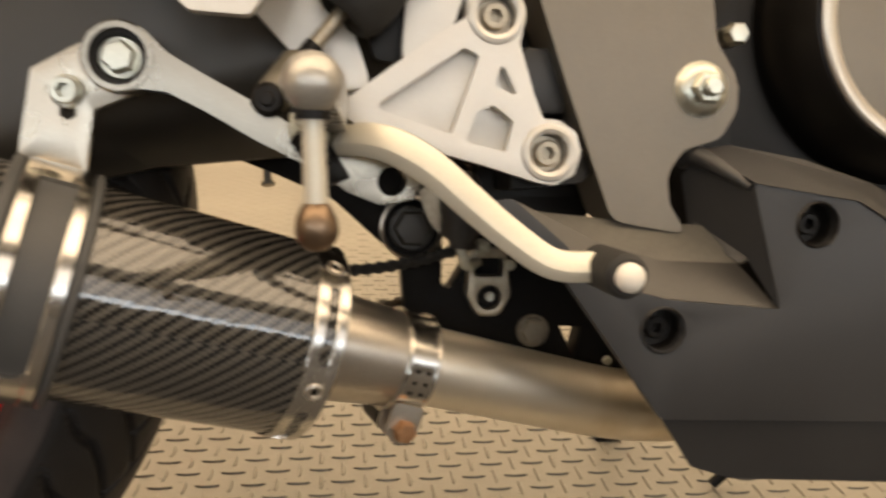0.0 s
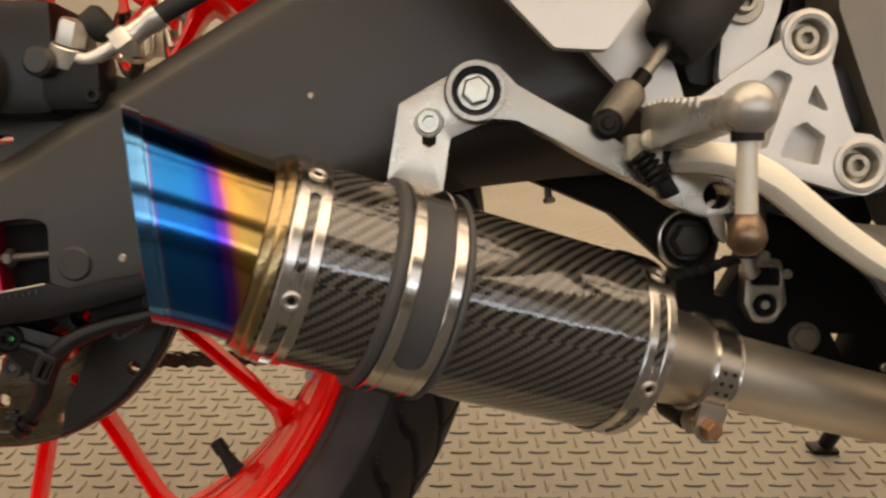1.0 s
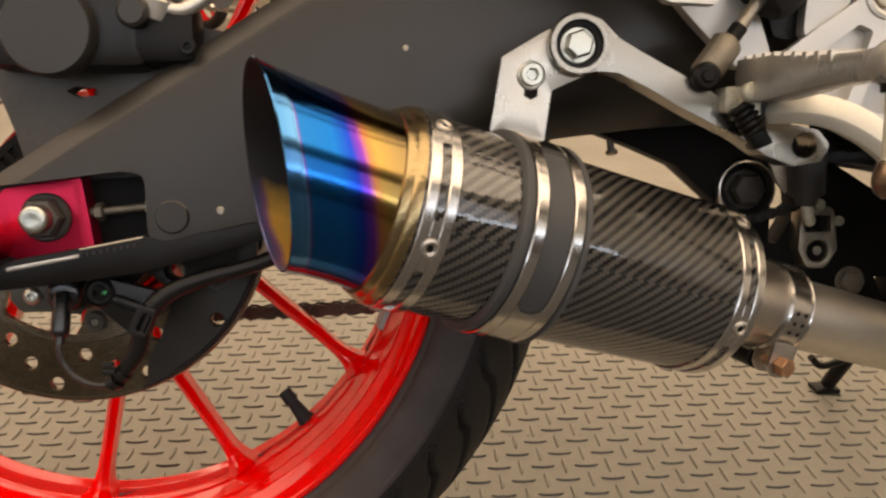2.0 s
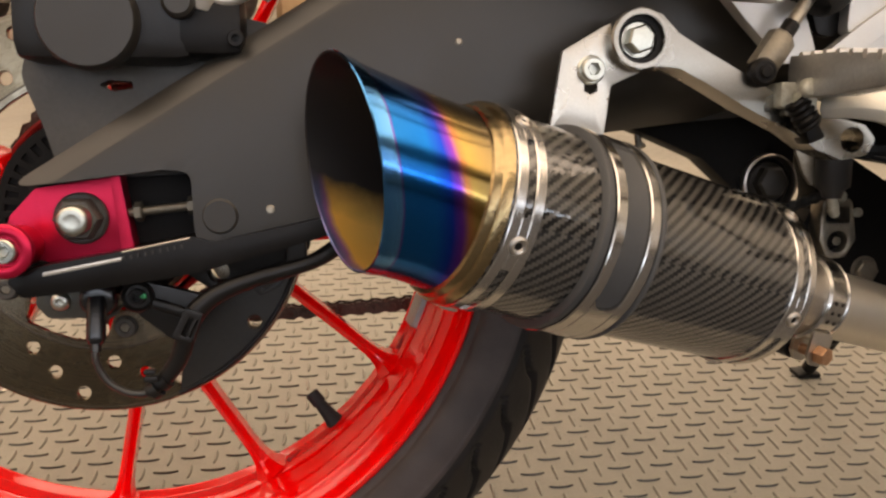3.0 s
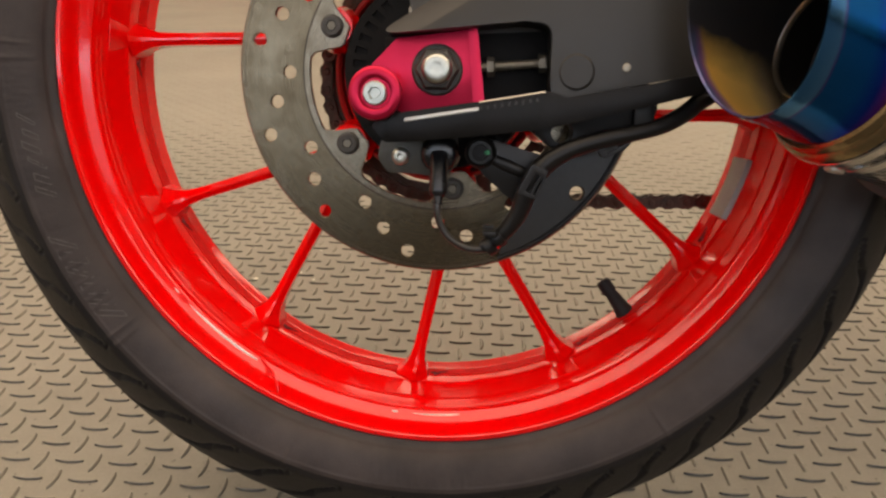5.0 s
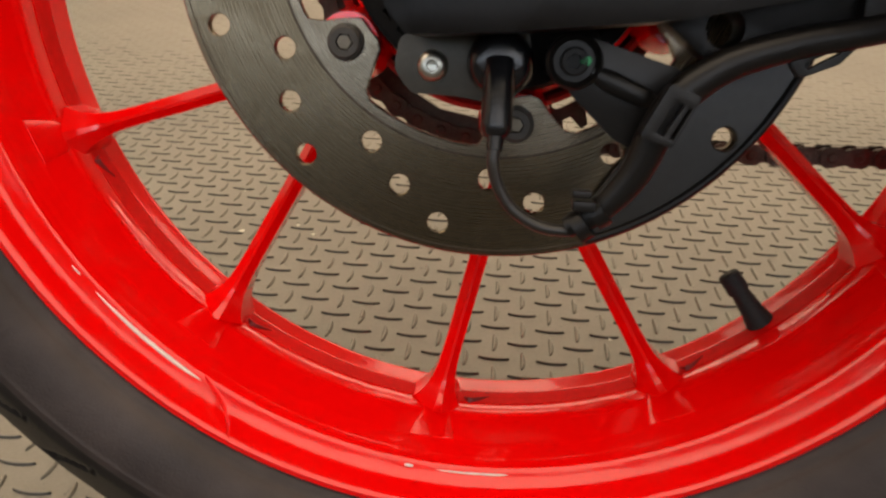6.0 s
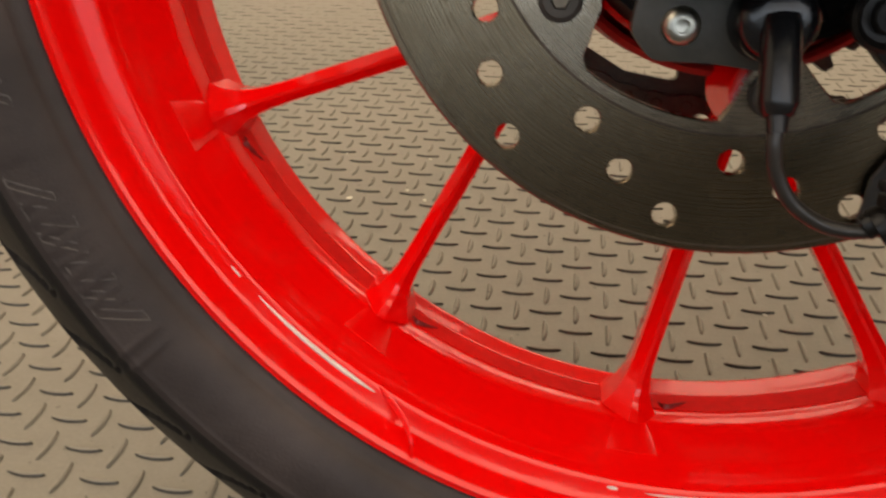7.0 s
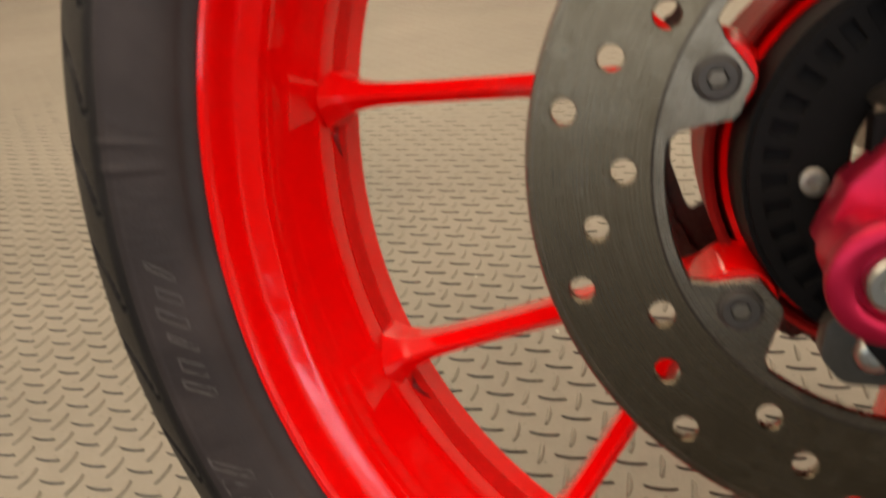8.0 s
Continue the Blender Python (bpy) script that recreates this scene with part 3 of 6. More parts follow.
def spoke(root_angle, node_angle):
    """A slim tapering spoke that flares into its foot on the rim, over a cast pad that runs up the sloping barrel."""
    inner, outer = polar(0.061, node_angle - 0.27 * (root_angle - node_angle), SPOKE_Y), polar(0.2088, root_angle, SPOKE_Y)
    way = (outer - inner).normalized()
    side = way.cross(Vector((0, 1, 0))).normalized()
    length = (outer - inner).length
    bm = bmesh.new()
    rings = []
    for t, half, near, far in ((0.0, 0.0066, 0.0150, 0.0150), (0.14, 0.0050, 0.0130, 0.0130), (0.5, 0.0041, 0.0112, 0.0112), (0.80, 0.0041, 0.0106, 0.0106), (0.87, 0.0044, 0.0108, 0.0108),
                               (0.91, 0.0051, 0.0114, 0.0112), (0.94, 0.0062, 0.0126, 0.0118), (0.962, 0.0076, 0.0146, 0.0126), (0.980, 0.0094, 0.0172, 0.0134), (1.0, 0.0120, 0.0204, 0.0140)):
        p = inner + way * length * t
        c = 0.55
        shape = [(half, far * c), (half * c, far), (-half * c, far), (-half, far * c), (-half, -near * 0.52), (-half * 0.10, -near), (half * 0.22, -near), (half, -near * 0.62)]
        rings.append([bm.verts.new(p + side * a + Vector((0, b, 0))) for a, b in shape])
    for one, two in zip(rings, rings[1:]):
        for i in range(8):
            bm.faces.new((one[i], one[(i + 1) % 8], two[(i + 1) % 8], two[i]))
    bm.faces.new(rings[0])
    bm.faces.new(rings[-1])
    # cast pad that fills the recess at the foot and runs out on the sloping barrel
    pad = bmesh.new()
    rows = []
    for y, r, half, ease in ((-0.0280, 0.2141, 2.7, 0.0002), (-0.0128, 0.2101, 1.9, 0.0006), (-0.0100, 0.2088, 1.9, 0.0008), (-0.0030, 0.2067, 2.0, 0.0010), (0.0120, 0.2063, 2.2, 0.0010), (0.0203, 0.2053, 2.5, 0.0004), (0.0203, 0.2100, 2.5, 0.0), (-0.0280, 0.2200, 2.4, 0.0)):
        rows.append([pad.verts.new(polar(r + (ease if abs(s) > 0.9 else 0.0), root_angle + half * s, y)) for s in (-1, -0.72, 0, 0.72, 1)])
    for one, two in zip(rows, rows[1:] + rows[:1]):
        for i in range(4):
            pad.faces.new((one[i], one[i + 1], two[i + 1], two[i]))
    pad.faces.new([row[0] for row in rows])
    pad.faces.new([row[4] for row in rows])
    return join(bm, pad)


for k in range(6):
    node = NODE + 60 * k
    for side_sign in (-1, 1):
        at = node + side_sign * 14.45
        one = part("spoke", spoke(at, node), RED, rim, sharp=24)
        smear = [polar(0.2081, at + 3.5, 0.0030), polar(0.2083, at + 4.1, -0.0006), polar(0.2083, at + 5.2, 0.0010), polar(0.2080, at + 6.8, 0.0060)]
        part("foot_mark", tube(smear, [0.0010, 0.0024, 0.0020, 0.0005], 8, 4, flat=(1.0, 0.30)), FOOT_MARK, one, "dark mark in the corner of the spoke foot")

# Valve stem, balance weights and the rim tape with its loose end
valve_out = polar(1, -49.7)
foot = valve_out * 0.2068 + Vector((0, 0.010, 0))
tip = Vector((0.1176, 0.0150, -0.1375))
stem = (tip - foot).normalized()
m_len = (tip - foot).length
part("valve_stem", lathe([(-0.004, 0.0), (-0.004, 0.0066), (0.0, 0.0064), (0.005, 0.0054), (0.012, 0.0047), (m_len - 0.010, 0.0041), (m_len - 0.010, 0.0052), (m_len - 0.001, 0.0050), (m_len, 0.0040), (m_len, 0.0)], foot, stem, 20), BLACK_RUBBER, rim, "black rubber valve stem with a cap")
for first, last in ((-24.5, -13.0),):
    part("balance_weight", lathe([(-0.0125, 0.2070), (-0.0040, 0.2048), (0.0070, 0.2044), (0.0070, 0.2084), (-0.0040, 0.2090), (-0.0125, 0.2112)], axis=SPIN, seg=14, loop=True, turn_range=(radians(-last), radians(-first))), WEIGHT, rim, "grey stick-on balance weight strip")
tape = lathe([(-0.0446, 0.2199), (-0.0428, 0.2189), (-0.0364, 0.2163), (-0.0360, 0.2170), (-0.0428, 0.2197), (-0.0450, 0.2209)], axis=SPIN, seg=60, loop=True, turn_range=(radians(121), radians(190)))
part("rim_tape", tape, RED, rim, "glossy red rim tape with a lifted end")
lift = [polar(0.2180, -121.0, -0.0440), polar(0.2180, -119.4, -0.0485), polar(0.2195, -117.6, -0.0525), polar(0.2230, -116.1, -0.0570), polar(0.2285, -115.1, -0.0590)]
part("tape_end", tube(lift, [0.0008, 0.0014, 0.0014, 0.0011, 0.0006], 8, flat=(1.0, 0.35)), RED, rim, "dusty lifted end of the rim tape")
# Pale streaks put in for the highlight along the tape edge.
for first, last, wide in ((121.0, 136.4, 0.0011), (138.4, 140.2, 0.0005), (84.0, 93.8, 0.0006), (95.2, 96.4, 0.0008)):
    streak = [polar(0.2206, -(first + (last - first) * k / 8), -0.0451) for k in range(9)]
    part("edge_highlight", tube(streak, [wide * v for v in (0.25, 0.8, 1.0, 0.95, 1.0, 0.9, 0.75, 0.5, 0.2)], 8, 3), PALE_STREAK, rim, "pale streak for the highlight along the rim edge")


def tyre_mesh():
    """A tyre with slanted tread grooves, sidewall rings and faint raised marks; its moulding varies with angle and arc."""
    half = [(-0.0500, 0.2295), (-0.0560, 0.2335), (-0.0590, 0.2362), (-0.0592, 0.2376), (-0.0614, 0.2388), (-0.0622, 0.2400), (-0.0650, 0.2440), (-0.0674, 0.2490), (-0.0688, 0.2540), (-0.0697, 0.2590), (-0.0699, 0.2606), (-0.0704, 0.2614), (-0.0699, 0.2622), (-0.0704, 0.2631), (-0.0698, 0.2640), (-0.0695, 0.2662), (-0.0692, 0.2682)]
    flank_count = len(half) - 2
    crown = []
    for k in range(1, 49):
        a = 1 - (1 - k / 48) ** 1.0
        y = -0.0692 * (1 - a)
        crown.append((y, 0.2682 + (0.3122 - 0.2682) * (1 - (abs(y) / 0.0692) ** 2.45)))
    near = half + crown
    profile = np.array(near + [(-y, r) for y, r in near[-2::-1]])
    seg = 1440
    angle = np.linspace(0, 2 * np.pi, seg, endpoint=False)[:, None]
    y, r = profile[None, :, 0], profile[None, :, 1]
    ones = np.ones_like(angle)
    y, r = y * ones, r * ones
    shape = np.zeros_like(r)
    inside = np.clip((r - 0.2650) / 0.0012, 0, 1)
    lateral = np.abs(y) / 0.0692
    # long slanted grooves that hook in at the shoulder, and shorter ones between them
    pitch = 2 * np.pi / 48
    for shift, low, high, sweep, wide in ((np.radians(-33.2), 0.30, 1.0, 24.0, 0.0021), (np.radians(-29.6), 0.10, 0.52, -16.0, 0.0018)):
        line = shift - np.radians(sweep) * (1 - lateral) - np.radians(1.3) * np.sin(np.pi * np.clip((1 - lateral) / 0.2, 0, 1))
        phase = (angle - line + pitch / 2) % pitch - pitch / 2
        taper = wide * np.clip(0.45 + 3.0 * (1.0 - lateral), 0.45, 1.0)
        gap = np.abs(phase) * r / taper
        ends = np.clip((lateral - low) / 0.06, 0, 1) * np.clip((high - lateral) / 0.02, 0, 1)
        shape -= 0.0055 * np.clip(2.2 - 1.5 * gap, 0, 1) * ends * inside
    # sidewall rings, radial lines and rows of small raised bars
    for ring, wide, high in ((0.2408, 0.0009, 0.0009), (0.2440, 0.0006, 0.0005)):
        shape += high * np.exp(-(((r - ring) / wide) ** 2)) * (inside < 0.01)
    flank = np.clip((r - 0.2455) / 0.002, 0, 1) * np.clip((0.2675 - r) / 0.002, 0, 1)
    for at in (221.6, 250.0, 220.2, 305.0, 27.0, 178.0, 180.0, 110.0):
        gap = np.abs((np.degrees(angle) - at + 180) % 360 - 180)
        shape += 0.0007 * np.exp(-((gap / 0.22) ** 2)) * flank
    for first, last in ((192, 218), (60, 92)):
        deg = np.degrees(angle)
        row = (deg > first) * (deg < last) * (np.sin(deg * 2.3) + np.sin(deg * 5.1 + 1.0) > -0.1) * np.clip((r - 0.2480) / 0.001, 0, 1) * np.clip((0.2605 - r) / 0.001, 0, 1)
        shape += 0.0003 * row * (np.abs(((r - 0.2480) / 0.0125) * 2 - 1) > 0.55)
    # two large faint moulded marks made of slanted strokes
    deg = np.degrees(angle)
    for first, last, slant in ((206, 217, 0.9), (176, 188, -0.7), (262, 276, 0.8)):
        stroke = np.abs((((deg - first) + slant * (r - 0.2540) * 1000 / 4.5) % 2.6) - 1.3)
        shape += 0.0004 * np.clip(1.5 - 3.2 * np.abs(stroke - 0.55), 0, 1) * (deg > first) * (deg < last) * np.clip((r - 0.2470) / 0.001, 0, 1) * np.clip((0.2615 - r) / 0.001, 0, 1)
    dr = np.gradient(profile[:, 1])
    dy = np.gradient(profile[:, 0])
    size = np.hypot(dr, dy)
    out_r, out_y = (dy / size)[None, :], (-dr / size)[None, :]
    rr, yy = r + shape * out_r, y + shape * out_y
    verts = np.stack([rr * np.cos(angle), yy, rr * np.sin(angle)], -1).reshape(-1, 3)
    n = profile.shape[0]
    i, j = np.meshgrid(np.arange(seg), np.arange(n - 1), indexing="ij")
    a = i * n + j
    b = ((i + 1) % seg) * n + j
    faces = np.stack([a, b, b + 1, a + 1], -1).reshape(-1, 4)
    mesh = bpy.data.meshes.new("tyre")
    mesh.from_pydata(verts.tolist(), [], faces.tolist())
    mesh.shade_smooth()
    mesh.materials.append(TYRE)
    mesh.materials.append(TREAD)
    column = np.tile(np.arange(n - 1), seg)
    mesh.polygons.foreach_set("material_index", ((column >= flank_count - 1) & (column <= n - 1 - flank_count)).astype(np.int32))
    ob = new("tyre", mesh)
    ob.parent = bike
    return tagged(ob, "black road tyre with curved tread grooves, dusty")



tyre = tyre_mesh()


def flank(r, degrees):
    """A place just proud of the near sidewall."""
    y = float(np.interp(r, [0.2440, 0.2490, 0.2540, 0.2590, 0.2625], [-0.0650, -0.0674, -0.0688, -0.0697, -0.0700]))
    return polar(r, degrees, y)


def outline_mark(at, low, high, wide, slant):
    """A moulded plain mark: the raised outline of a slanted bar."""
    corners = [(low, at), (high, at + slant), (high, at + slant + wide), (low, at + wide)]
    line = []
    for (r0, a0), (r1, a1) in zip(corners, corners[1:] + corners[:1]):
        line += [flank(r0 + (r1 - r0) * k / 5, a0 + (a1 - a0) * k / 5) for k in range(5)]
    return tube(line + line[:1], 0.00042, 6, 1, False)


for at, low, high, wide, slant in ((-141.6, 0.2468, 0.2606, 1.0, -2.6), (-143.7, 0.2476, 0.2600, 0.8, -2.2), (-146.6, 0.2468, 0.2585, 1.7, -1.6), (-148.6, 0.2490, 0.2600, 0.8, -2.4), (-151.5, 0.2468, 0.2600, 1.6, -2.0), (-153.2, 0.2484, 0.2606, 0.7, -2.4),
                                   (-161.0, 0.2466, 0.2560, 0.7, -1.6), (-163.2, 0.2470, 0.2545, 1.0, -1.2), (-165.0, 0.2466, 0.2550, 0.5, -1.6), (-167.4, 0.2470, 0.2560, 0.9, -1.5), (-169.4, 0.2466, 0.2540, 0.8, -1.1), (-171.2, 0.2470, 0.2555, 0.5, -1.5)):
    part("raised_mark", outline_mark(at, low, high, wide, slant), TYRE_MARK, tyre)

# Brake disc: three rows of holes, scalloped inside with six ears
DISC_NEAR, DISC_FAR = -0.0500, -0.0458
scallop = []
for k in range(144):
    a = 2.5 * k
    gap = abs((a - NODE + 30) % 60 - 30)
    r = 0.0790 if gap > 14 else 0.0790 - 0.0185 * (0.5 + 0.5 * math.cos(math.pi * max(0, gap - 5.0) / 9.0))
    scallop.append((r * math.cos(radians(a)), r * math.sin(radians(a))))
disc_holes = []
for k in range(12):
    for r, shift in ((0.0915, 0.0), (0.1013, 10.2), (0.1112, 20.2)):
        a = radians(-118.7 + 30 * k + shift)
        disc_holes.append(circle(r * math.cos(a), r * math.sin(a), 0.0041, 14))
disc = part("brake_disc", plate(circle(0, 0, 0.1218, 120), DISC_NEAR, DISC_FAR, [scallop, *disc_holes], 0.0004, 1), DISC, bike, "drilled steel brake disc, lightly worn", 30)
part("disc_edge", lathe([(DISC_NEAR - 0.0002, 0.1192), (DISC_NEAR + 0.0006, 0.1214), (DISC_NEAR + 0.0010, 0.1221), (DISC_FAR, 0.1222), (DISC_FAR, 0.1203)], axis=SPIN, seg=140, loop=True), CLEVIS, disc, "darker chamfered edge of the disc")
part("rubbing_step", lathe([(DISC_NEAR - 0.0002, 0.0826), (DISC_NEAR - 0.0003, 0.0830), (DISC_NEAR - 0.0002, 0.0834), (DISC_NEAR + 0.001, 0.0836), (DISC_NEAR + 0.001, 0.0824)], axis=SPIN, seg=120, loop=True), CHAIN_STEEL, disc, "dark worn edge of the rubbing track")
for k in range(6):
    spot = polar(0.0705, NODE + 60 * k - 2.0, DISC_NEAR)
    part("disc_bolt", join(rod(spot, NEAR, 0.0070, 0.0012), socket_head(spot + NEAR * 0.001, NEAR, 0.0061, 0.0034, 0.0032)), CARRIER, disc, "dark worn socket-head bolt")
    part("bolt_socket", hex_head(spot + NEAR * 0.0008, NEAR, 0.0032, 0.0030), CLEVIS, disc, "dull steel socket of the bolt")
    boss = polar(0.0705, NODE + 60 * k - 2.0, DISC_FAR)
    part("disc_boss", lathe([(0, 0.0), (0, 0.0115), (0.022, 0.0150), (0.022, 0.0)], boss, SPIN, 24), RED, rim)

# Slotted sensor ring and hub cover inside the disc
slots = []
for k in range(40):
    a0, a1 = radians(9 * k + 2.2), radians(9 * k + 6.8)
    slots.append([(r * math.cos(a), r * math.sin(a)) for r, a in ((0.0450, a0), (0.0450, a1), (0.0520, a1), (0.0520, a0))])
ring_part = part("sensor_ring", plate(circle(0, 0, 0.0560, 90), -0.0545, -0.0525, [circle(0, 0, 0.0300, 48), *slots], 0.0003, 1), SHADED_BLACK, bike, "black slotted wheel speed sensor ring")
part("ring_carrier", lathe([(-0.0525, 0.031), (-0.0520, 0.0575), (-0.0300, 0.0600), (-0.0300, 0.031)], axis=SPIN, seg=72, loop=True), SHADED_BLACK, ring_part)
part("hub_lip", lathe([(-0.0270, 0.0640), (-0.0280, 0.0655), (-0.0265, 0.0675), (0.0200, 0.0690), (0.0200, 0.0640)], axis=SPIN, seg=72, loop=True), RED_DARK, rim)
for k in range(5):
    part("ring_screw", socket_head(polar(0.0385, -175 + 72 * k, -0.0545), NEAR, 0.0040, 0.0022), DULL_ZINC, ring_part, "zinc screw")

# Rear sprocket on the far side, its red-brown carrier and the chain
teeth = []
TEETH, SPROCKET = 43, 0.0870
for k in range(TEETH):
    for da, r in ((-0.34, SPROCKET - 0.0042), (-0.14, SPROCKET + 0.0032), (0.14, SPROCKET + 0.0032), (0.34, SPROCKET - 0.0042)):
        a = 2 * math.pi * (k + da) / TEETH
        teeth.append((r * math.cos(a), r * math.sin(a)))
windows = []
for k in range(6):
    mid = NODE + 60 * k + 30
    windows.append(rounded([(r * math.cos(radians(mid + a)), r * math.sin(radians(mid + a))) for r, a in ((0.066, -15), (0.066, 0), (0.066, 15), (0.0775, 18), (0.0780, 0), (0.0775, -18))], 0.005, 3))
sprocket = part("sprocket", plate(teeth, 0.0480, 0.0540, [circle(0, 0, 0.03, 36), *windows], 0.0006, 1), CHAIN_STEEL, bike, "greasy steel rear sprocket")
part("sprocket_carrier", lathe([(0.030, 0.028), (0.030, 0.056), (0.0365, 0.0680), (0.0470, 0.0690), (0.0475, 0.028)], axis=SPIN, seg=72, loop=True), RED_DARK, sprocket, "dark red sprocket carrier")

LINK = 2 * math.pi * SPROCKET / TEETH
FRONT = Vector((0.592, 0.051, 0.012))


def chain_line():
    """Points along the chain, one link apart, over both sprockets."""
    small = 0.030
    far = Vector((FRONT.x, 0, FRONT.z))
    tilt, open_angle = math.atan2(far.z, far.x), math.asin((SPROCKET - small) / far.length)
    up, down = tilt + math.pi / 2 - open_angle, tilt - math.pi / 2 + open_angle
    pts = []
    for k in range(41):
        a = up + (2 * math.pi + down - up) * k / 40
        pts.append(Vector((SPROCKET * math.cos(a), 0, SPROCKET * math.sin(a))))
    for k in range(1, 40):
        t = k / 40
        a, b = pts[40], far + Vector((small * math.cos(down), 0, small * math.sin(down)))
        pts.append(a.lerp(b, t) - Vector((0, 0, 0.020 * math.sin(math.pi * t))))
    for k in range(13):
        a = down + (up - down) * k / 12
        pts.append(far + Vector((small * math.cos(a), 0, small * math.sin(a))))
    for k in range(1, 40):
        pts.append((far + Vector((small * math.cos(up), 0, small * math.sin(up)))).lerp(pts[0], k / 40))
    pts.append(pts[0])
    length = [0.0]
    for a, b in zip(pts, pts[1:]):
        length.append(length[-1] + (b - a).length)
    count = int(length[-1] / LINK / 2) * 2
    spots = np.linspace(0, length[-1], count, endpoint=False)
    return [Vector((np.interp(s, length, [p.x for p in pts]), 0.051, np.interp(s, length, [p.z for p in pts]))) for s in spots]


def link_mesh(name, spread, material):
    bm = bmesh.new()
    shape = []
    for k in range(20):
        a = 2 * math.pi * k / 20
        end = 1 if math.cos(a) > 0 else -1
        waist = 0.62 + 0.38 * min(1.0, abs(math.cos(a)) / 0.35)
        shape.append((LINK / 2 * end + 0.0058 * math.cos(a), 0.0058 * math.sin(a) * waist) if abs(math.cos(a)) > 0.05 else (0.0, 0.0036 * math.sin(a)))
    bm = plate(shape, -spread - 0.0014, -spread, bevel=0.0003, segments=1)
    bm = join(bm, plate(shape, spread, spread + 0.0014, bevel=0.0003, segments=1))
    for end in (-1, 1):
        bm = join(bm, rod((end * LINK / 2, -spread - 0.0022, 0), (0, 1, 0), 0.0026, 2 * spread + 0.0044, 10), rod((end * LINK / 2, -0.0032, 0), (0, 1, 0), 0.0043, 0.0064, 10))
    finish(bm)
    mesh = bpy.data.meshes.new(name)
    bm.to_mesh(mesh)
    bm.free()
    mesh.materials.append(material)
    return mesh


inner_link, outer_link = link_mesh("chain_inner", 0.0042, CHAIN_STEEL), link_mesh("chain_outer", 0.0058, CHAIN_STEEL)
spots = chain_line()
chain = None
for k, spot in enumerate(spots):
    after = spots[(k + 1) % len(spots)]
    mid, way = (spot + after) / 2, after - spot
    ob = new("drive_chain" if chain is None else "chain_link", outer_link if k % 2 else inner_link)
    m = Matrix.Translation(mid) @ Matrix.Rotation(-math.atan2(way.z, way.x), 4, "Y")
    if chain is None:
        chain, chain_start = tagged(ob, "greasy dark steel drive chain"), m
        ob.parent = bike
        ob.matrix_basis = m
    else:
        ob.parent = chain
        ob.matrix_basis = chain_start.inverted() @ m

# ---- exhaust ----
EX_AT, EX_WAY = Vector((0.1854, -0.1593, 0.0130)), Vector((0.9128, 0.3060, -0.2705)).normalized()
EX_NEAR = (NEAR - EX_WAY * NEAR.dot(EX_WAY)).normalized()
EX_DOWN = EX_WAY.cross(EX_NEAR)
EX = Matrix((EX_NEAR, EX_DOWN, EX_WAY)).transposed().to_4x4()
EX.translation = EX_AT


def up(degrees):
    """The turning angle of a point that lies so many degrees up from the near side."""
    return -radians(degrees)


def arc(s0, s1, r0, r1, low, high, seg=None, chamfer=0.0006):
    """A strip round the silencer from low to high degrees, radius r0 to r1."""
    c = min(chamfer, (s1 - s0) / 3, (r1 - r0) / 2)
    profile = [(s0, r0), (s0, r1 - c), (s0 + c, r1), (s1 - c, r1), (s1, r1 - c), (s1, r0)]
    if high - low >= 359.9:
        return lathe(profile, m=EX, seg=seg or 96, loop=True)
    return lathe(profile, m=EX, seg=seg or max(4, int((high - low) / 4)), loop=True, turn_range=(up(high), up(low)))


TOP, CUT = up(100), -0.0190


def raised(bm):
    """The tip bends up a little towards its end."""
    back = EX.inverted()
    for v in bm.verts:
        p = back @ v.co
        p.y -= 0.060 * max(0.0, 0.007 - p.z)
        v.co = EX @ p
    return bm


shell = [(-0.0500, 0.0458, CUT), (-0.0495, 0.0464, CUT), (-0.0428, 0.0462, CUT * 0.97), (-0.0424, 0.0456, CUT * 0.96), (-0.0320, 0.0452, CUT * 0.8), (-0.0200, 0.0450, CUT * 0.5), (-0.0090, 0.0451, CUT * 0.2), (0.0010, 0.0455, 0.0), (0.0070, 0.0462, 0.0)]
silencer = part("silencer_tip", raised(lathe(shell, m=EX, seg=120, skew=TOP, uv_lift=CUT)), BLUED, bike, "slash-cut exhaust tip with blue, violet and gold heat colours", 30)
lining = [(-0.0500, 0.0458, CUT), (-0.0494, 0.0450, CUT), (-0.0340, 0.0442, CUT * 0.8), (-0.0150, 0.0438, CUT * 0.35), (0.0, 0.0438, 0.0), (0.014, 0.0436, 0.0)]
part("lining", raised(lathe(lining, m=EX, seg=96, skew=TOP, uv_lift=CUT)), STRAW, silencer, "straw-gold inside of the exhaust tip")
part("end_plate", lathe([(0.0125, 0.0440), (0.0060, 0.0380), (-0.0020, 0.0310), (-0.0075, 0.0278)], m=EX, seg=72), BLACK_METAL, silencer, "sooty end cone")
part("outlet_pipe", lathe([(-0.0080, 0.0266), (-0.0092, 0.0273), (-0.0080, 0.0280), (-0.0062, 0.0280), (-0.0062, 0.0266)], m=EX, seg=72, loop=True), SATIN_STEEL, silencer, "bright rim of the outlet pipe")
part("core_plate", lathe([(-0.0068, 0.0270), (0.0120, 0.0262), (0.0135, 0.0215), (0.0600, 0.0205), (0.0600, 0.0)], m=EX, seg=60), BLACK_METAL, silencer, "dark inside of the outlet")
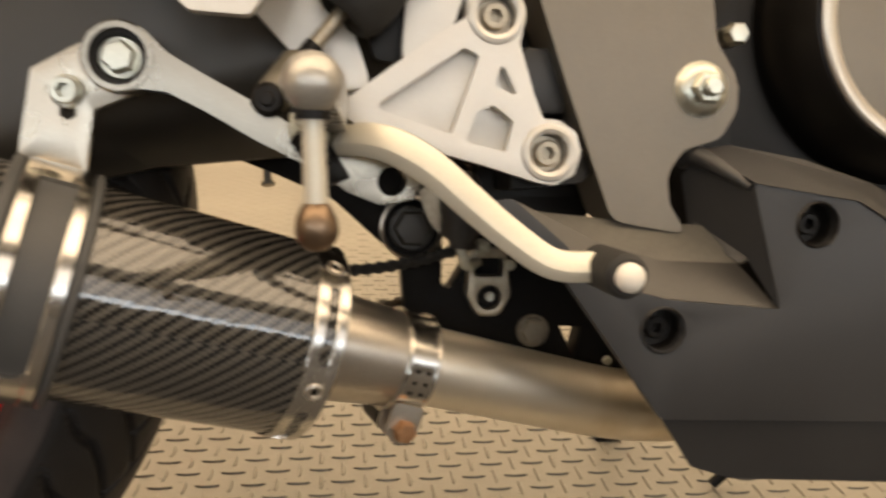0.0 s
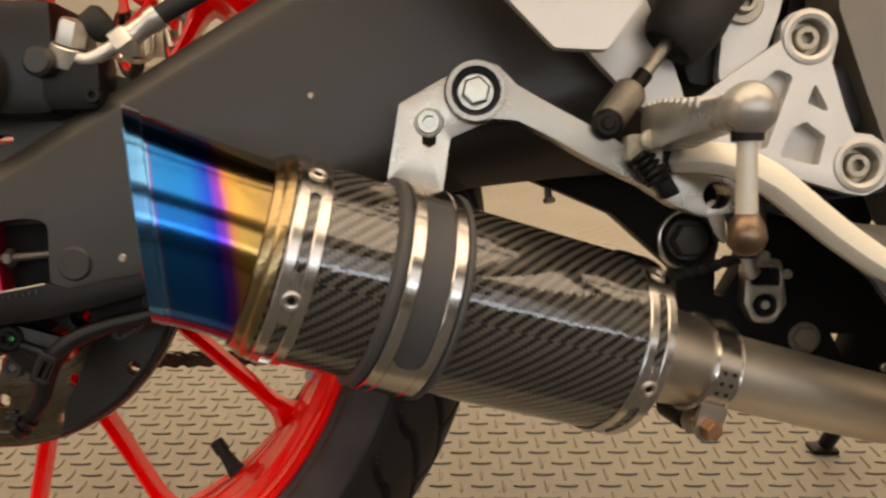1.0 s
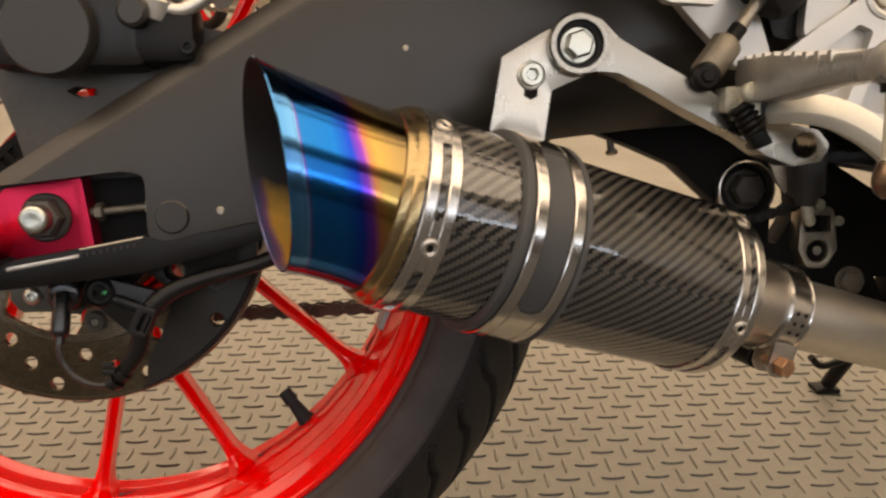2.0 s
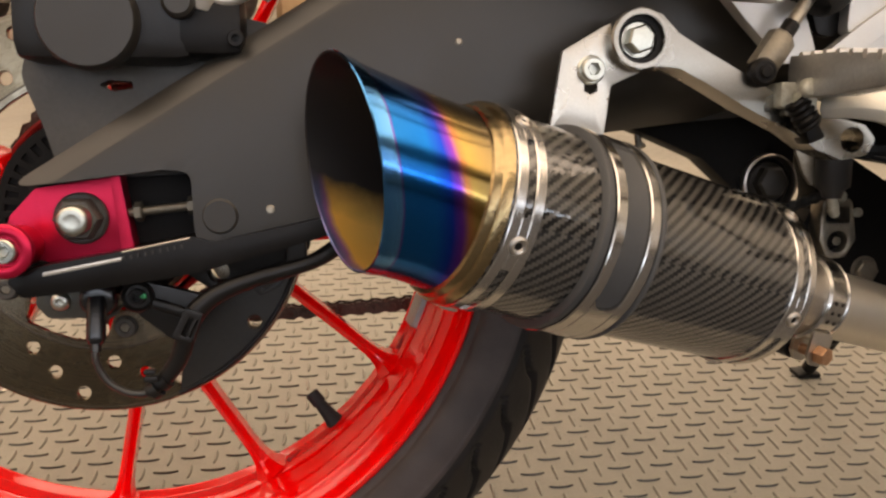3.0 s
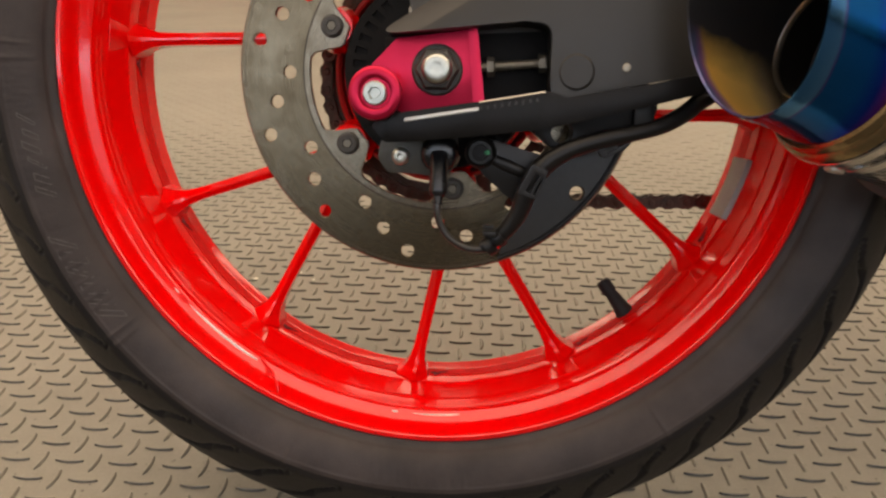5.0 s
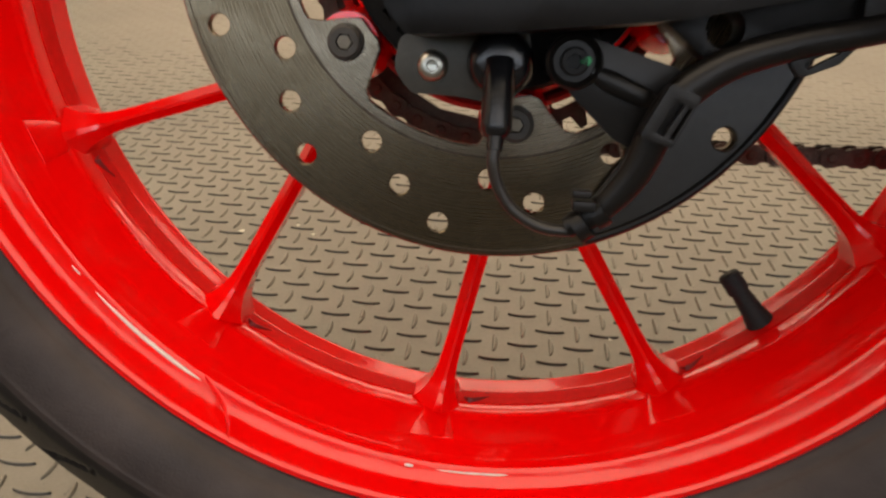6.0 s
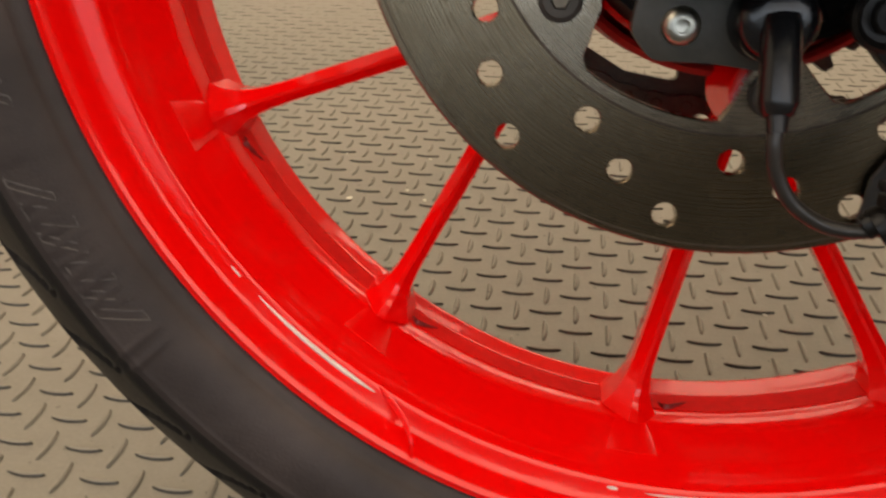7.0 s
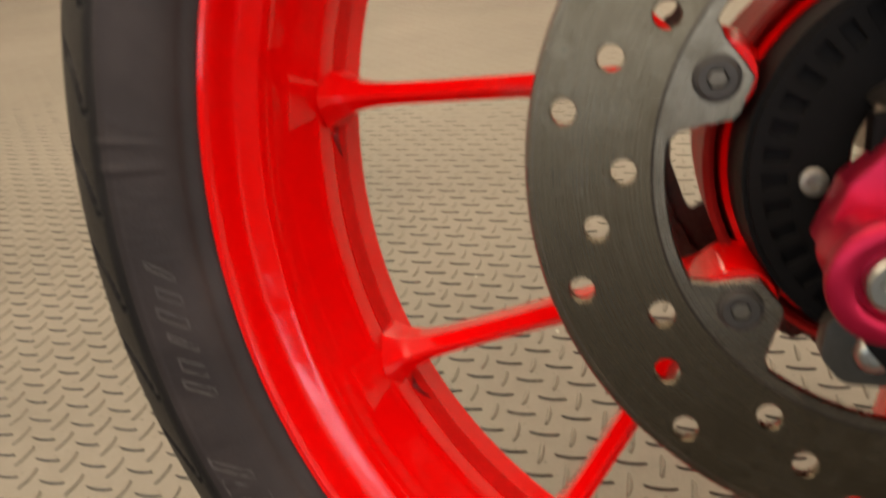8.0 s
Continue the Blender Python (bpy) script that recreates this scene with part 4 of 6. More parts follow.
part("outlet_core", lathe([(0.0110, 0.0211), (0.0102, 0.0216), (0.0112, 0.0221), (0.0124, 0.0221), (0.0124, 0.0211)], m=EX, seg=60, loop=True), SATIN_STEEL, silencer, "dull steel core ring")
GOLD = plain("straw_tinted_weld", (0.25, 0.185, 0.09), (0.40, 0.30, 0.16), 0.22, metal=1.0, grain=300, relief=0.35)
part("weld_collar", lathe([(0.0030, 0.0440), (0.0045, 0.0474), (0.0070, 0.0488), (0.0082, 0.0488), (0.0090, 0.0500), (0.0110, 0.0512), (0.0130, 0.0516), (0.0142, 0.0440)], m=EX, seg=120, loop=True), GOLD, silencer, "gold-tinted welded collar")

can = part("silencer_body", lathe([(0.0130, 0.0480), (0.0135, 0.0508), (0.2180, 0.0508), (0.2190, 0.0490), (0.2190, 0.0280)], m=EX, seg=120), CARBON, bike, "glossy black twill carbon fibre silencer body")


def slot_end(mid, half, r0, r1, degree, way):
    """Fills the corners of a slot at one end, so that the end is round."""
    pieces = []
    for k in range(6):
        a, b = half * (1 - k / 6), half * (1 - (k + 1) / 6)
        reach = math.degrees((half - math.sqrt(max(0.0, half**2 - ((a + b) / 2) ** 2))) / r1)
        low, high = sorted((degree - 0.4 * way, degree + way * max(reach, 0.2)))
        for s in ((mid - a, mid - b), (mid + b, mid + a)):
            pieces.append(arc(s[0], s[1], r0, r1, low, high, seg=2, chamfer=0.0))
    return join(*pieces)


def slotted_ring(s0, s1, screw, name):
    """A steel end ring with long slots, riveted at five places."""
    edge = 0.0057
    ring = part(name, join(arc(s0, s0 + edge, 0.0504, 0.0521, 0, 360), arc(s1 - edge, s1, 0.0504, 0.0521, 0, 360)), STEEL, can, "polished steel ring with slots and rivets")
    for k in range(5):
        mid = screw + 72 * k
        half, middle = (s1 - s0) / 2 - edge, (s0 + s1) / 2
        web = arc(s0 + edge - 0.0004, s1 - edge + 0.0004, 0.0504, 0.05207, mid - 14, mid + 14)
        part("bridge", join(web, slot_end(middle, half, 0.0504, 0.05205, mid + 14, 1), slot_end(middle, half, 0.0504, 0.05205, mid - 14, -1)), STEEL, ring)
        out = EX.to_3x3() @ Vector((math.cos(up(mid)), math.sin(up(mid)), 0))
        at = EX @ Vector((0.0519 * math.cos(up(mid)), 0.0519 * math.sin(up(mid)), (s0 + s1) / 2))
        part("rivet", lathe([(0, 0.0046), (0.0009, 0.0044), (0.0014, 0.0034), (0.0010, 0.0024), (0.0003, 0.0020), (0.0003, 0.0)], at, out, 20), SATIN_STEEL, ring)
        part("rivet_bore", rod(at + out * 0.0002, out, 0.0018, 0.0004, 16, 0.0001), BLACK_METAL, ring, "dark bore of a rivet")
    return ring


slotted_ring(0.0145, 0.0305, -11.5, "rear_ring")
slotted_ring(0.2030, 0.2195, -14.0, "front_ring")

# Rubber-lined strap that hangs the silencer
strap = part("strap_rubber", lathe([(0.0630, 0.0504), (0.0636, 0.0534), (0.0645, 0.0546), (0.0666, 0.0549), (0.0682, 0.0544), (0.0690, 0.0528), (0.0980, 0.0528), (0.0984, 0.0546), (0.0996, 0.0554), (0.1010, 0.0551), (0.1020, 0.0535), (0.1020, 0.0504)], m=EX, seg=96, loop=True), BAND_GREY, can, "grey rubber lining of the strap")
part("strap", join(arc(0.0696, 0.0760, 0.0528, 0.0551, 0, 360), arc(0.0912, 0.0974, 0.0528, 0.0551, 0, 360)), STEEL, can, "polished steel hanging strap with a long slot")
part("strap_web", join(arc(0.0758, 0.0914, 0.0528, 0.05505, -150, -35), slot_end(0.0836, 0.0077, 0.0528, 0.05503, -35, 1)), STEEL, can)
part("strap_web", arc(0.0758, 0.0914, 0.0528, 0.05505, 66, 110), STEEL, can)

# Link pipe, cone and clamp
pipe_line = [EX_AT + EX_WAY * s for s in (0.262, 0.285, 0.315, 0.345, 0.375)] + [Vector((0.5690, -0.0310, -0.1000)), Vector((0.6050, -0.0240, -0.1060)), Vector((0.65, -0.02, -0.1060)), Vector((0.70, -0.015, -0.0980))]
link = part("link_pipe", tube(pipe_line, 0.0228, 40), PIPE, bike, "stainless link pipe browned by heat")
part("cone", lathe([(0.2185, 0.0300), (0.2185, 0.0445), (0.2200, 0.0440), (0.2240, 0.0325), (0.2260, 0.0300), (0.2600, 0.0275), (0.2700, 0.0268), (0.2710, 0.0230)], m=EX, seg=72), SATIN_STEEL, link, "brushed steel cone")
part("pipe_clamp", arc(0.2660, 0.2850, 0.0262, 0.0285, 0, 360), STEEL, link, "steel pipe clamp")
for s0 in (0.2665, 0.2830):
    part("clamp_bead", arc(s0, s0 + 0.0017, 0.0283, 0.0294, 0, 360), STEEL, link)
for d in (4, -9, -22):
    for s0 in (0.2725, 0.2790):
        out = EX.to_3x3() @ Vector((math.cos(up(d)), math.sin(up(d)), 0))
        part("clamp_hole", rod(EX @ Vector((0.0284 * math.cos(up(d)), 0.0284 * math.sin(up(d)), s0)), out, 0.0013, 0.0004, 12, 0.0001), BLACK_METAL, link)
ear = EX @ Vector((0.0170, 0.0240, 0.2755))
for shift in (-0.005, 0.007):
    lug = [(-0.0095, -0.006), (0.0095, -0.006), (0.0090, 0.010), (0.004, 0.0155), (-0.004, 0.0155), (-0.0090, 0.010)]
    m = Matrix.Translation(ear + EX_NEAR * shift) @ Matrix((EX_WAY, EX_NEAR, EX_DOWN)).transposed().to_4x4()
    part("clamp_ear", plate(rounded(lug, 0.003, 3), -0.001, 0.001, bevel=0.0004, m=m), SATIN_STEEL, link)
bolt_at = ear + EX_DOWN * 0.0075
part("clamp_bolt", join(rod(bolt_at - EX_NEAR * 0.030, EX_NEAR, 0.0034, 0.042), hex_head(bolt_at + EX_NEAR * 0.0085, EX_NEAR, 0.0062, 0.0065)), BRASS, link, "coppery clamp nut")
part("clamp_barrel", rod(bolt_at - EX_NEAR * 0.034, EX_NEAR, 0.0085, 0.024), BLACK_METAL, link)

# Hanger: bracket plate, slotted screw, cast arm with rubber bush
HANG = Vector((0.3008, -0.1305, 0.0927))
bracket = part("hanger_bracket", plate(rounded([(0.2605, 0.0870), (0.283, 0.1000), (0.300, 0.1075), (0.312, 0.098), (0.312, 0.080), (0.2875, 0.0690), (0.2835, 0.0400), (0.2540, 0.0470)], 0.002), -0.1245, -0.1205, [[(0.2725, 0.0660), (0.2765, 0.0640), (0.2800, 0.0660), (0.2800, 0.0790), (0.2765, 0.0810), (0.2725, 0.0790)]], 0.0006), BRACKET, bike, "bare aluminium exhaust hanger plate")
part("bracket_screw", join(rod((0.2762, -0.1205, 0.0772), NEAR, 0.0078, 0.0055), socket_head((0.2762, -0.1250, 0.0772), NEAR, 0.0064, 0.0055, 0.0034)), ZINC, bracket, "zinc socket screw")
arm_outline = [(0.3005, 0.1090), (0.312, 0.1055), (0.322, 0.0955), (0.3350, 0.0880), (0.3500, 0.0800), (0.3680, 0.0705), (0.3860, 0.0590), (0.4000, 0.0530), (0.4200, 0.0500), (0.4330, 0.0470), (0.4400, 0.0390), (0.4350, 0.0300), (0.4200, 0.0275), (0.4040, 0.0335), (0.3900, 0.0430), (0.3620, 0.0565), (0.3380, 0.0698), (0.3220, 0.0775), (0.3100, 0.0785), (0.3000, 0.0765), (0.2890, 0.0810), (0.2845, 0.0925), (0.2890, 0.1040)]
hanger = part("hanger_arm", plate(rounded(arm_outline, 0.004, 3), -0.1335, -0.1125, [circle(HANG.x, HANG.z, 0.0128, 40), circle(0.4255, 0.0388, 0.0072, 24)], 0.0045, 4), HANGER, bike, "silver cast hanger arm", 50)
part("hanger_eye", lathe([(0.0, 0.0126), (0.0, 0.0166), (0.0260, 0.0166), (0.0275, 0.0155), (0.0275, 0.0130)], HANG + Vector((0, 0.024, 0)), NEAR, 56, loop=True), HANGER, hanger)
part("bush", lathe([(0.0, 0.0), (0.0, 0.0130), (0.0225, 0.0130), (0.0225, 0.0105), (0.0205, 0.0098), (0.0205, 0.0)], HANG + Vector((0, 0.024, 0)), NEAR, 48), BLACK_RUBBER, hanger, "black rubber bush")
part("bush_bolt", join(rod(HANG + Vector((0, 0.006, 0)), NEAR, 0.0100, 0.0035), hex_head(HANG + Vector((0, 0.0030, 0)), NEAR, 0.0078, 0.0075, 0.0, 0.3)), ZINC, hanger, "zinc flange bolt")

# ---- swingarm, axle block, caliper, sensor ----
slope = lambda x, z: 0.055 * max(0.0, x)
arm_shape = [(-0.034, 0.0175, 0.004), (0.176, 0.1495, 0.001), (0.400, 0.2900, 0.01), (0.470, 0.2900, 0.02), (0.470, 0.060, 0.02), (0.3600, 0.0510, 0.02), (0.3000, 0.0440, 0.03), (0.1500, 0.0030, 0.02), (0.0720, -0.0130, 0.006), (0.0640, -0.0135, 0.004), (0.0625, -0.0060, 0.006), (0.0620, 0.0250, 0.009), (0.0480, 0.0262, 0.006), (-0.0050, 0.0200, 0.004)]
TOP_OUT = Vector((-0.5322, 0.0, 0.8466))


def crowned_arm():
    """The arm has a broad chamfer along its upper edge and a face that rolls back a little towards it."""
    bm = plate(rounded(arm_shape, 0.004, 6), -0.1080, -0.0560, bevel=0.0030, segments=3)
    start = Vector((-0.034, 0.0, 0.0175))
    depth = lambda p: (start - Vector((p.x, 0, p.z))).dot(TOP_OUT)
    for cut in (0.0114, 0.0118, 0.016, 0.021, 0.027, 0.034, 0.042, 0.052, 0.064, 0.080):
        bmesh.ops.bisect_plane(bm, geom=bm.verts[:] + bm.edges[:] + bm.faces[:], plane_co=start - TOP_OUT * cut, plane_no=TOP_OUT)
    low, under = Vector((0.15, 0.0, 0.003)), Vector((0.2637, 0.0, -0.9646))
    rise = lambda p: (low - Vector((p.x, 0, p.z))).dot(under)
    for cut in (0.004, 0.008, 0.013, 0.018, 0.024, 0.031, 0.039):
        bmesh.ops.bisect_plane(bm, geom=bm.verts[:] + bm.edges[:] + bm.faces[:], plane_co=low - under * cut, plane_no=under)
    for v in bm.verts:
        if v.co.y < -0.0900:
            share = min(1.0, max(0.0, (v.co.x - 0.17) / 0.10))
            v.co.y += share * 0.030 * max(0.0, 1.0 - rise(v.co) / 0.039) ** 2.0
            v.co.y += 0.0060 * max(0.0, 1.0 - depth(v.co) / 0.062) ** 2.0 + 0.55 * max(0.0, 0.0116 - depth(v.co))
        v.co.y += slope(v.co.x, v.co.z)
    return bm


arm = part("swingarm", crowned_arm(), ARM_GREY, bike, "charcoal satin aluminium swingarm", 22)
# Black sheet stands in for the unlit depth of the axle slot.
part("slot_back", plate([(-0.030, -0.020), (0.066, -0.020), (0.066, 0.024), (-0.030, 0.018)], -0.0780, -0.0700, bevel=0.001), SHADED_BLACK, arm, "black inside of the axle slot")
low_bar = rounded([(-0.0340, -0.0315, 0.002), (-0.0240, -0.0250, 0.002), (0.0260, -0.0165, 0.002), (0.0620, -0.0100, 0.002), (0.0720, -0.0130, 0.002), (0.1180, -0.0040), (0.1450, 0.0020), (0.1450, -0.0080), (0.0900, -0.0230), (0.0560, -0.0310, 0.01), (0.0060, -0.0375, 0.006), (-0.0260, -0.0405, 0.004)], 0.003)
lower = part("lower_rail", plate(low_bar, -0.1060, -0.0600, bevel=0.0022, segments=3), BLACK_METAL, arm, sharp=45)
part("scale_plate", plate(rounded([(-0.0150, -0.0268), (0.0250, -0.0196), (0.0246, -0.0218), (-0.0155, -0.0292)], 0.0004, 1), -0.1075, -0.1058, bevel=0.0003), CAST, lower, "bare aluminium scale strip")
# Bright line added as the highlight on the rail's top edge.
part("rail_highlight", tube([(0.0250, -0.1058, -0.0172), (0.0430, -0.1058, -0.0138), (0.0600, -0.1056, -0.0106)], 0.0007, 8, 3), SATIN_STEEL, lower, "bright line for the highlight on the rail edge")
for k in range(9):
    t = k / 8
    px, pz = 0.026 + 0.030 * t, -0.0202 + 0.0056 * t
    part("scale_mark", box((px - 0.0006, -0.1079, pz - 0.0012), (px + 0.0006, -0.1072, pz + 0.0008), 0), ARM_GREY, lower)
for at, r in (((0.0761, 0.0006), 0.0098), ((0.1028, 0.0038), 0.0030), ((0.2089, 0.0951), 0.0022)):
    y = -0.1080 + slope(at[0], 0)
    part("arm_plug", rod((at[0], y + 0.003, at[1]), NEAR, r, 0.0042 if r > 0.004 else 0.0036, 28, 0.0012), ARM_GREY if r > 0.004 else DULL_ZINC, arm, "round plug in the swingarm")

# crimson adjuster block, axle nut, spool
FACE = -0.0885
block_shape = rounded([(-0.0223, 0.0165), (0.0220, 0.0232), (0.0275, -0.0174), (-0.0178, -0.0241), (-0.0420, -0.0150), (-0.0360, 0.0020)], 0.003)
block = part("axle_block", plate(block_shape, FACE, -0.0720, bevel=0.0014), ANODISED, bike, "crimson anodised chain adjuster block")
part("block_end", plate(rounded([(0.0172, 0.0225), (0.0222, 0.0232), (0.0279, -0.0174), (0.0214, -0.0184)], 0.0016), FACE - 0.0030, -0.0720, bevel=0.0010), ANODISED, block)
SPOOL = Vector((-0.0306, FACE, -0.0143))
part("spool", lathe([(-0.004, 0.0), (-0.004, 0.0112), (0.004, 0.0110), (0.008, 0.0102), (0.012, 0.0098), (0.016, 0.0100), (0.0200, 0.0124), (0.0226, 0.0140), (0.0250, 0.0143), (0.0268, 0.0140), (0.0276, 0.0130), (0.0280, 0.0098), (0.0274, 0.0086), (0.0240, 0.0080), (0.0240, 0.0)], SPOOL, NEAR, 56), ANODISED, block, "crimson anodised stand spool", 40)
part("spool_bolt", socket_head(SPOOL + NEAR * 0.0238, NEAR, 0.0064, 0.0048, 0.0034), ZINC, block, "zinc socket bolt")
part("axle_washer", rod((0.0008, FACE + 0.001, 0), NEAR, 0.0142, 0.0045, 44, 0.0012), CARRIER, block, "dark steel washer")
part("axle_nut", lathe([(0, 0.0), (0, 0.0126), (0.0062, 0.0124), (0.0082, 0.0110), (0.0086, 0.0084), (0.0086, 0.0)], (0.0008, FACE - 0.0034, 0), NEAR, 6), CARRIER, block, "dark steel axle nut", 30)
part("axle_end", lathe([(0, 0.0082), (0.0185, 0.0082), (0.0205, 0.0074), (0.0212, 0.0058), (0.0208, 0.0030), (0.0206, 0.0)], (0.0014, FACE, 0), NEAR, 36), ZINC, block, "rounded zinc axle end", 50)
part("axle", rod((0, -0.086, 0), (0, 1, 0), 0.010, 0.226, 28), DULL_ZINC, bike, "steel rear axle")
part("adjuster_bolt", join(tube([(0.022, -0.0860, 0.0020), (0.058, -0.0860, 0.0055)], 0.0026, 12, smooth=False), hex_head((0.0285, -0.0860, 0.0026), (1, 0, 0.06), 0.0056, 0.0042), hex_head((0.0570, -0.0860, 0.0055), (1, 0, 0.06), 0.0052, 0.0046)), CLEVIS, block, "dull steel adjuster bolt with lock nuts")

# brake caliper above the swingarm
carrier_shape = [(-0.0260, 0.0900), (-0.0300, 0.0780, 0.02), (-0.0200, 0.0500, 0.02), (-0.0120, 0.0200), (0.0300, 0.0100), (0.0700, 0.0300), (0.1150, 0.0800), (0.1100, 0.1050), (0.0700, 0.1150), (0.0100, 0.1200)]
carrier = part("caliper_carrier", plate(rounded(carrier_shape, 0.012), -0.0760, -0.0620, [rounded([(0.0100, 0.0725), (0.0160, 0.0755), (0.0280, 0.0745), (0.0290, 0.0705), (0.0180, 0.0690)], 0.001, 2)], 0.002), CARRIER, bike, "charcoal caliper carrier plate")
body = box((-0.026, -0.1010, 0.083), (0.066, -0.0380, 0.150), 0.010)
caliper = part("brake_caliper", body, BLACK_PLASTIC, bike, "black brake caliper", 50)
part("piston_cap", lathe([(0, 0.0255), (0.010, 0.0250), (0.0125, 0.0235), (0.0128, 0.0)], (0.0150, -0.0980, 0.1030), NEAR, 56), ARM_GREY, caliper, "round charcoal piston cap")
part("bleed_boss", rod((0.0600, -0.0960, 0.1130), NEAR, 0.0085, 0.012, 28, 0.002), ARM_GREY, caliper)
part("caliper_lug", box((0.050, -0.1000, 0.086), (0.092, -0.0720, 0.122), 0.008), BLACK_METAL, caliper, sharp=50)
for at in ((0.0070, 0.1270), (0.0290, 0.1240), (0.0880, 0.0950)):
    part("pad_pin", socket_head((at[0], -0.0985, at[1]), NEAR, 0.0045, 0.004, 0.0022), DULL_ZINC if at[0] < 0.05 else BLACK_METAL, caliper, "small caliper screw")
union = Vector((0.0730, -0.0950, 0.1240))
part("banjo_bolt", join(hex_head(union, (0.35, -0.25, 1), 0.0085, 0.014), rod(union - Vector((0.004, -0.003, 0.012)), (0.35, -0.25, 1), 0.0100, 0.012, 24)), CAST, caliper, "silver banjo bolt")
part("banjo_cap", rod(union + Vector((0.0085, 0.004, 0.0075)), (0.75, 0.1, 0.65), 0.0098, 0.0150, 24, 0.003), BLACK_RUBBER, caliper, "black rubber cap on the union", 60)
part("hose_nut", hex_head(union + Vector((0.026, 0.002, -0.001)), (0.80, 0.1, 0.60), 0.0098, 0.0100), CAST, caliper, "silver hose nut")
part("hose_pipe", tube([union + Vector((-0.002, 0, -0.004)), union + Vector((0.010, -0.002, -0.009)), union + Vector((0.022, 0, -0.003)), union + Vector((0.034, 0.004, 0.006))], 0.0042, 14), CAST, caliper, "silver brake hose end")
part("hose_ferrule", lathe([(0, 0.0), (0, 0.0066), (0.004, 0.0072), (0.007, 0.0064), (0.016, 0.0064), (0.018, 0.0074), (0.024, 0.0074), (0.024, 0.0)], union + Vector((0.030, 0.003, 0.003)), (0.80, 0.1, 0.60), 20), CAST, caliper, "silver hose ferrule")
part("brake_hose", tube([union + Vector((0.049, 0.005, 0.017)), union + Vector((0.085, 0.010, 0.040)), union + Vector((0.13, 0.016, 0.075)), union + Vector((0.20, 0.02, 0.13))], 0.0056, 14), BLACK_RUBBER, caliper, "black brake hose")

# wheel speed sensor, its cable and the holder
lug_shape = rounded([(-0.0330, -0.0400), (-0.0100, -0.0350), (0.0120, -0.0340), (0.0150, -0.0520), (0.0060, -0.0620), (-0.0120, -0.0600), (-0.0280, -0.0600), (-0.0345, -0.0520)], 0.006)
stay = part("sensor_stay", plate(lug_shape, -0.0660, -0.0575, bevel=0.0016), STAY, bike, "olive-grey sensor stay")
part("sensor_screw", lathe([(0, 0.0056), (0.0016, 0.0054), (0.0030, 0.0044), (0.0037, 0.0030), (0.0036, 0.0020), (0.0020, 0.0017), (0.0018, 0.0)], (-0.0207, -0.0657, -0.0500), NEAR, 28), ZINC, stay, "zinc pan-head screw")
part("sensor_cap", lathe([(0, 0.0), (0, 0.0116), (0.010, 0.0114), (0.0135, 0.0104), (0.0155, 0.0088), (0.0162, 0.0060), (0.0164, 0.0)], (0.0030, -0.0640, -0.0474), NEAR, 40), GLOSS_BLACK, stay, "black domed sensor cap", 50)
part("sensor_head", lathe([(-0.004, 0.0), (-0.004, 0.0048), (0.000, 0.0052), (0.0190, 0.0053), (0.0205, 0.0047), (0.0222, 0.0040), (0.0226, 0.0030), (0.0270, 0.0026), (0.0270, 0.0)], (0.0030, -0.0805, -0.0500), (0.02, -0.34, -0.94), 24), GLOSS_BLACK, stay, "black wheel speed sensor plug", 50)
part("sensor_cable", tube([(0.0034, -0.0895, -0.0735), (0.0034, -0.0900, -0.0795), (0.0056, -0.0895, -0.0868), (0.0112, -0.0893, -0.0945), (0.0202, -0.0892, -0.0996), (0.0295, -0.0892, -0.1004), (0.0340, -0.0892, -0.0985)], 0.0021, 14), GREYED_PLASTIC, stay, "thin black sensor cable")
line = [(0.0300, -0.0892, -0.0995), (0.0400, -0.0910, -0.0920), (0.0490, -0.0930, -0.0795), (0.0540, -0.0950, -0.0650), (0.0600, -0.0970, -0.0530), (0.0730, -0.0975, -0.0425), (0.0925, -0.0965, -0.0352), (0.1090, -0.0955, -0.0312), (0.1260, -0.0935, -0.0262), (0.1385, -0.0915, -0.0190), (0.1495, -0.0880, -0.0105), (0.1700, -0.0720, -0.0020), (0.2300, -0.0300, 0.0150)]
guide = tube(line, [0.0036, 0.0044, 0.0052, 0.0058, 0.0058, 0.0052, 0.0048, 0.0046, 0.0046, 0.0050, 0.0050, 0.005, 0.005], 16, flat=(1.0, 0.8))
holder = part("cable_guide", guide, BLACK_PLASTIC, bike, "black moulded cable guide", 50)
part("guide_arm", plate(rounded([(0.0168, -0.0440), (0.0215, -0.0380), (0.0330, -0.0376), (0.0640, -0.0460), (0.0600, -0.0560), (0.0540, -0.0640), (0.0505, -0.0730), (0.0420, -0.0690), (0.0278, -0.0565)], 0.005), -0.0855, -0.0790, bevel=0.0016), BLACK_PLASTIC, holder, "black cable guide arm")
part("guide_rib", tube([(0.0330, -0.0858, -0.0480), (0.0400, -0.0862, -0.0510), (0.0500, -0.0862, -0.0548), (0.0530, -0.0858, -0.0562)], [0.0026, 0.0036, 0.0034, 0.0022], 14, flat=(1.0, 0.5)), BLACK_PLASTIC, holder, sharp=60)
part("guide_pivot", lathe([(0, 0.0), (0, 0.0092), (0.002, 0.0092), (0.003, 0.0082), (0.0012, 0.0066), (0.0012, 0.0)], (0.0268, -0.0850, -0.0450), NEAR, 32), BLACK_PLASTIC, holder, "black round end of the guide arm")
part("guide_screw", socket_head((0.0268, -0.0862, -0.0450), NEAR, 0.0046, 0.0030, 0.0024), BLACK_METAL, holder, "black screw")
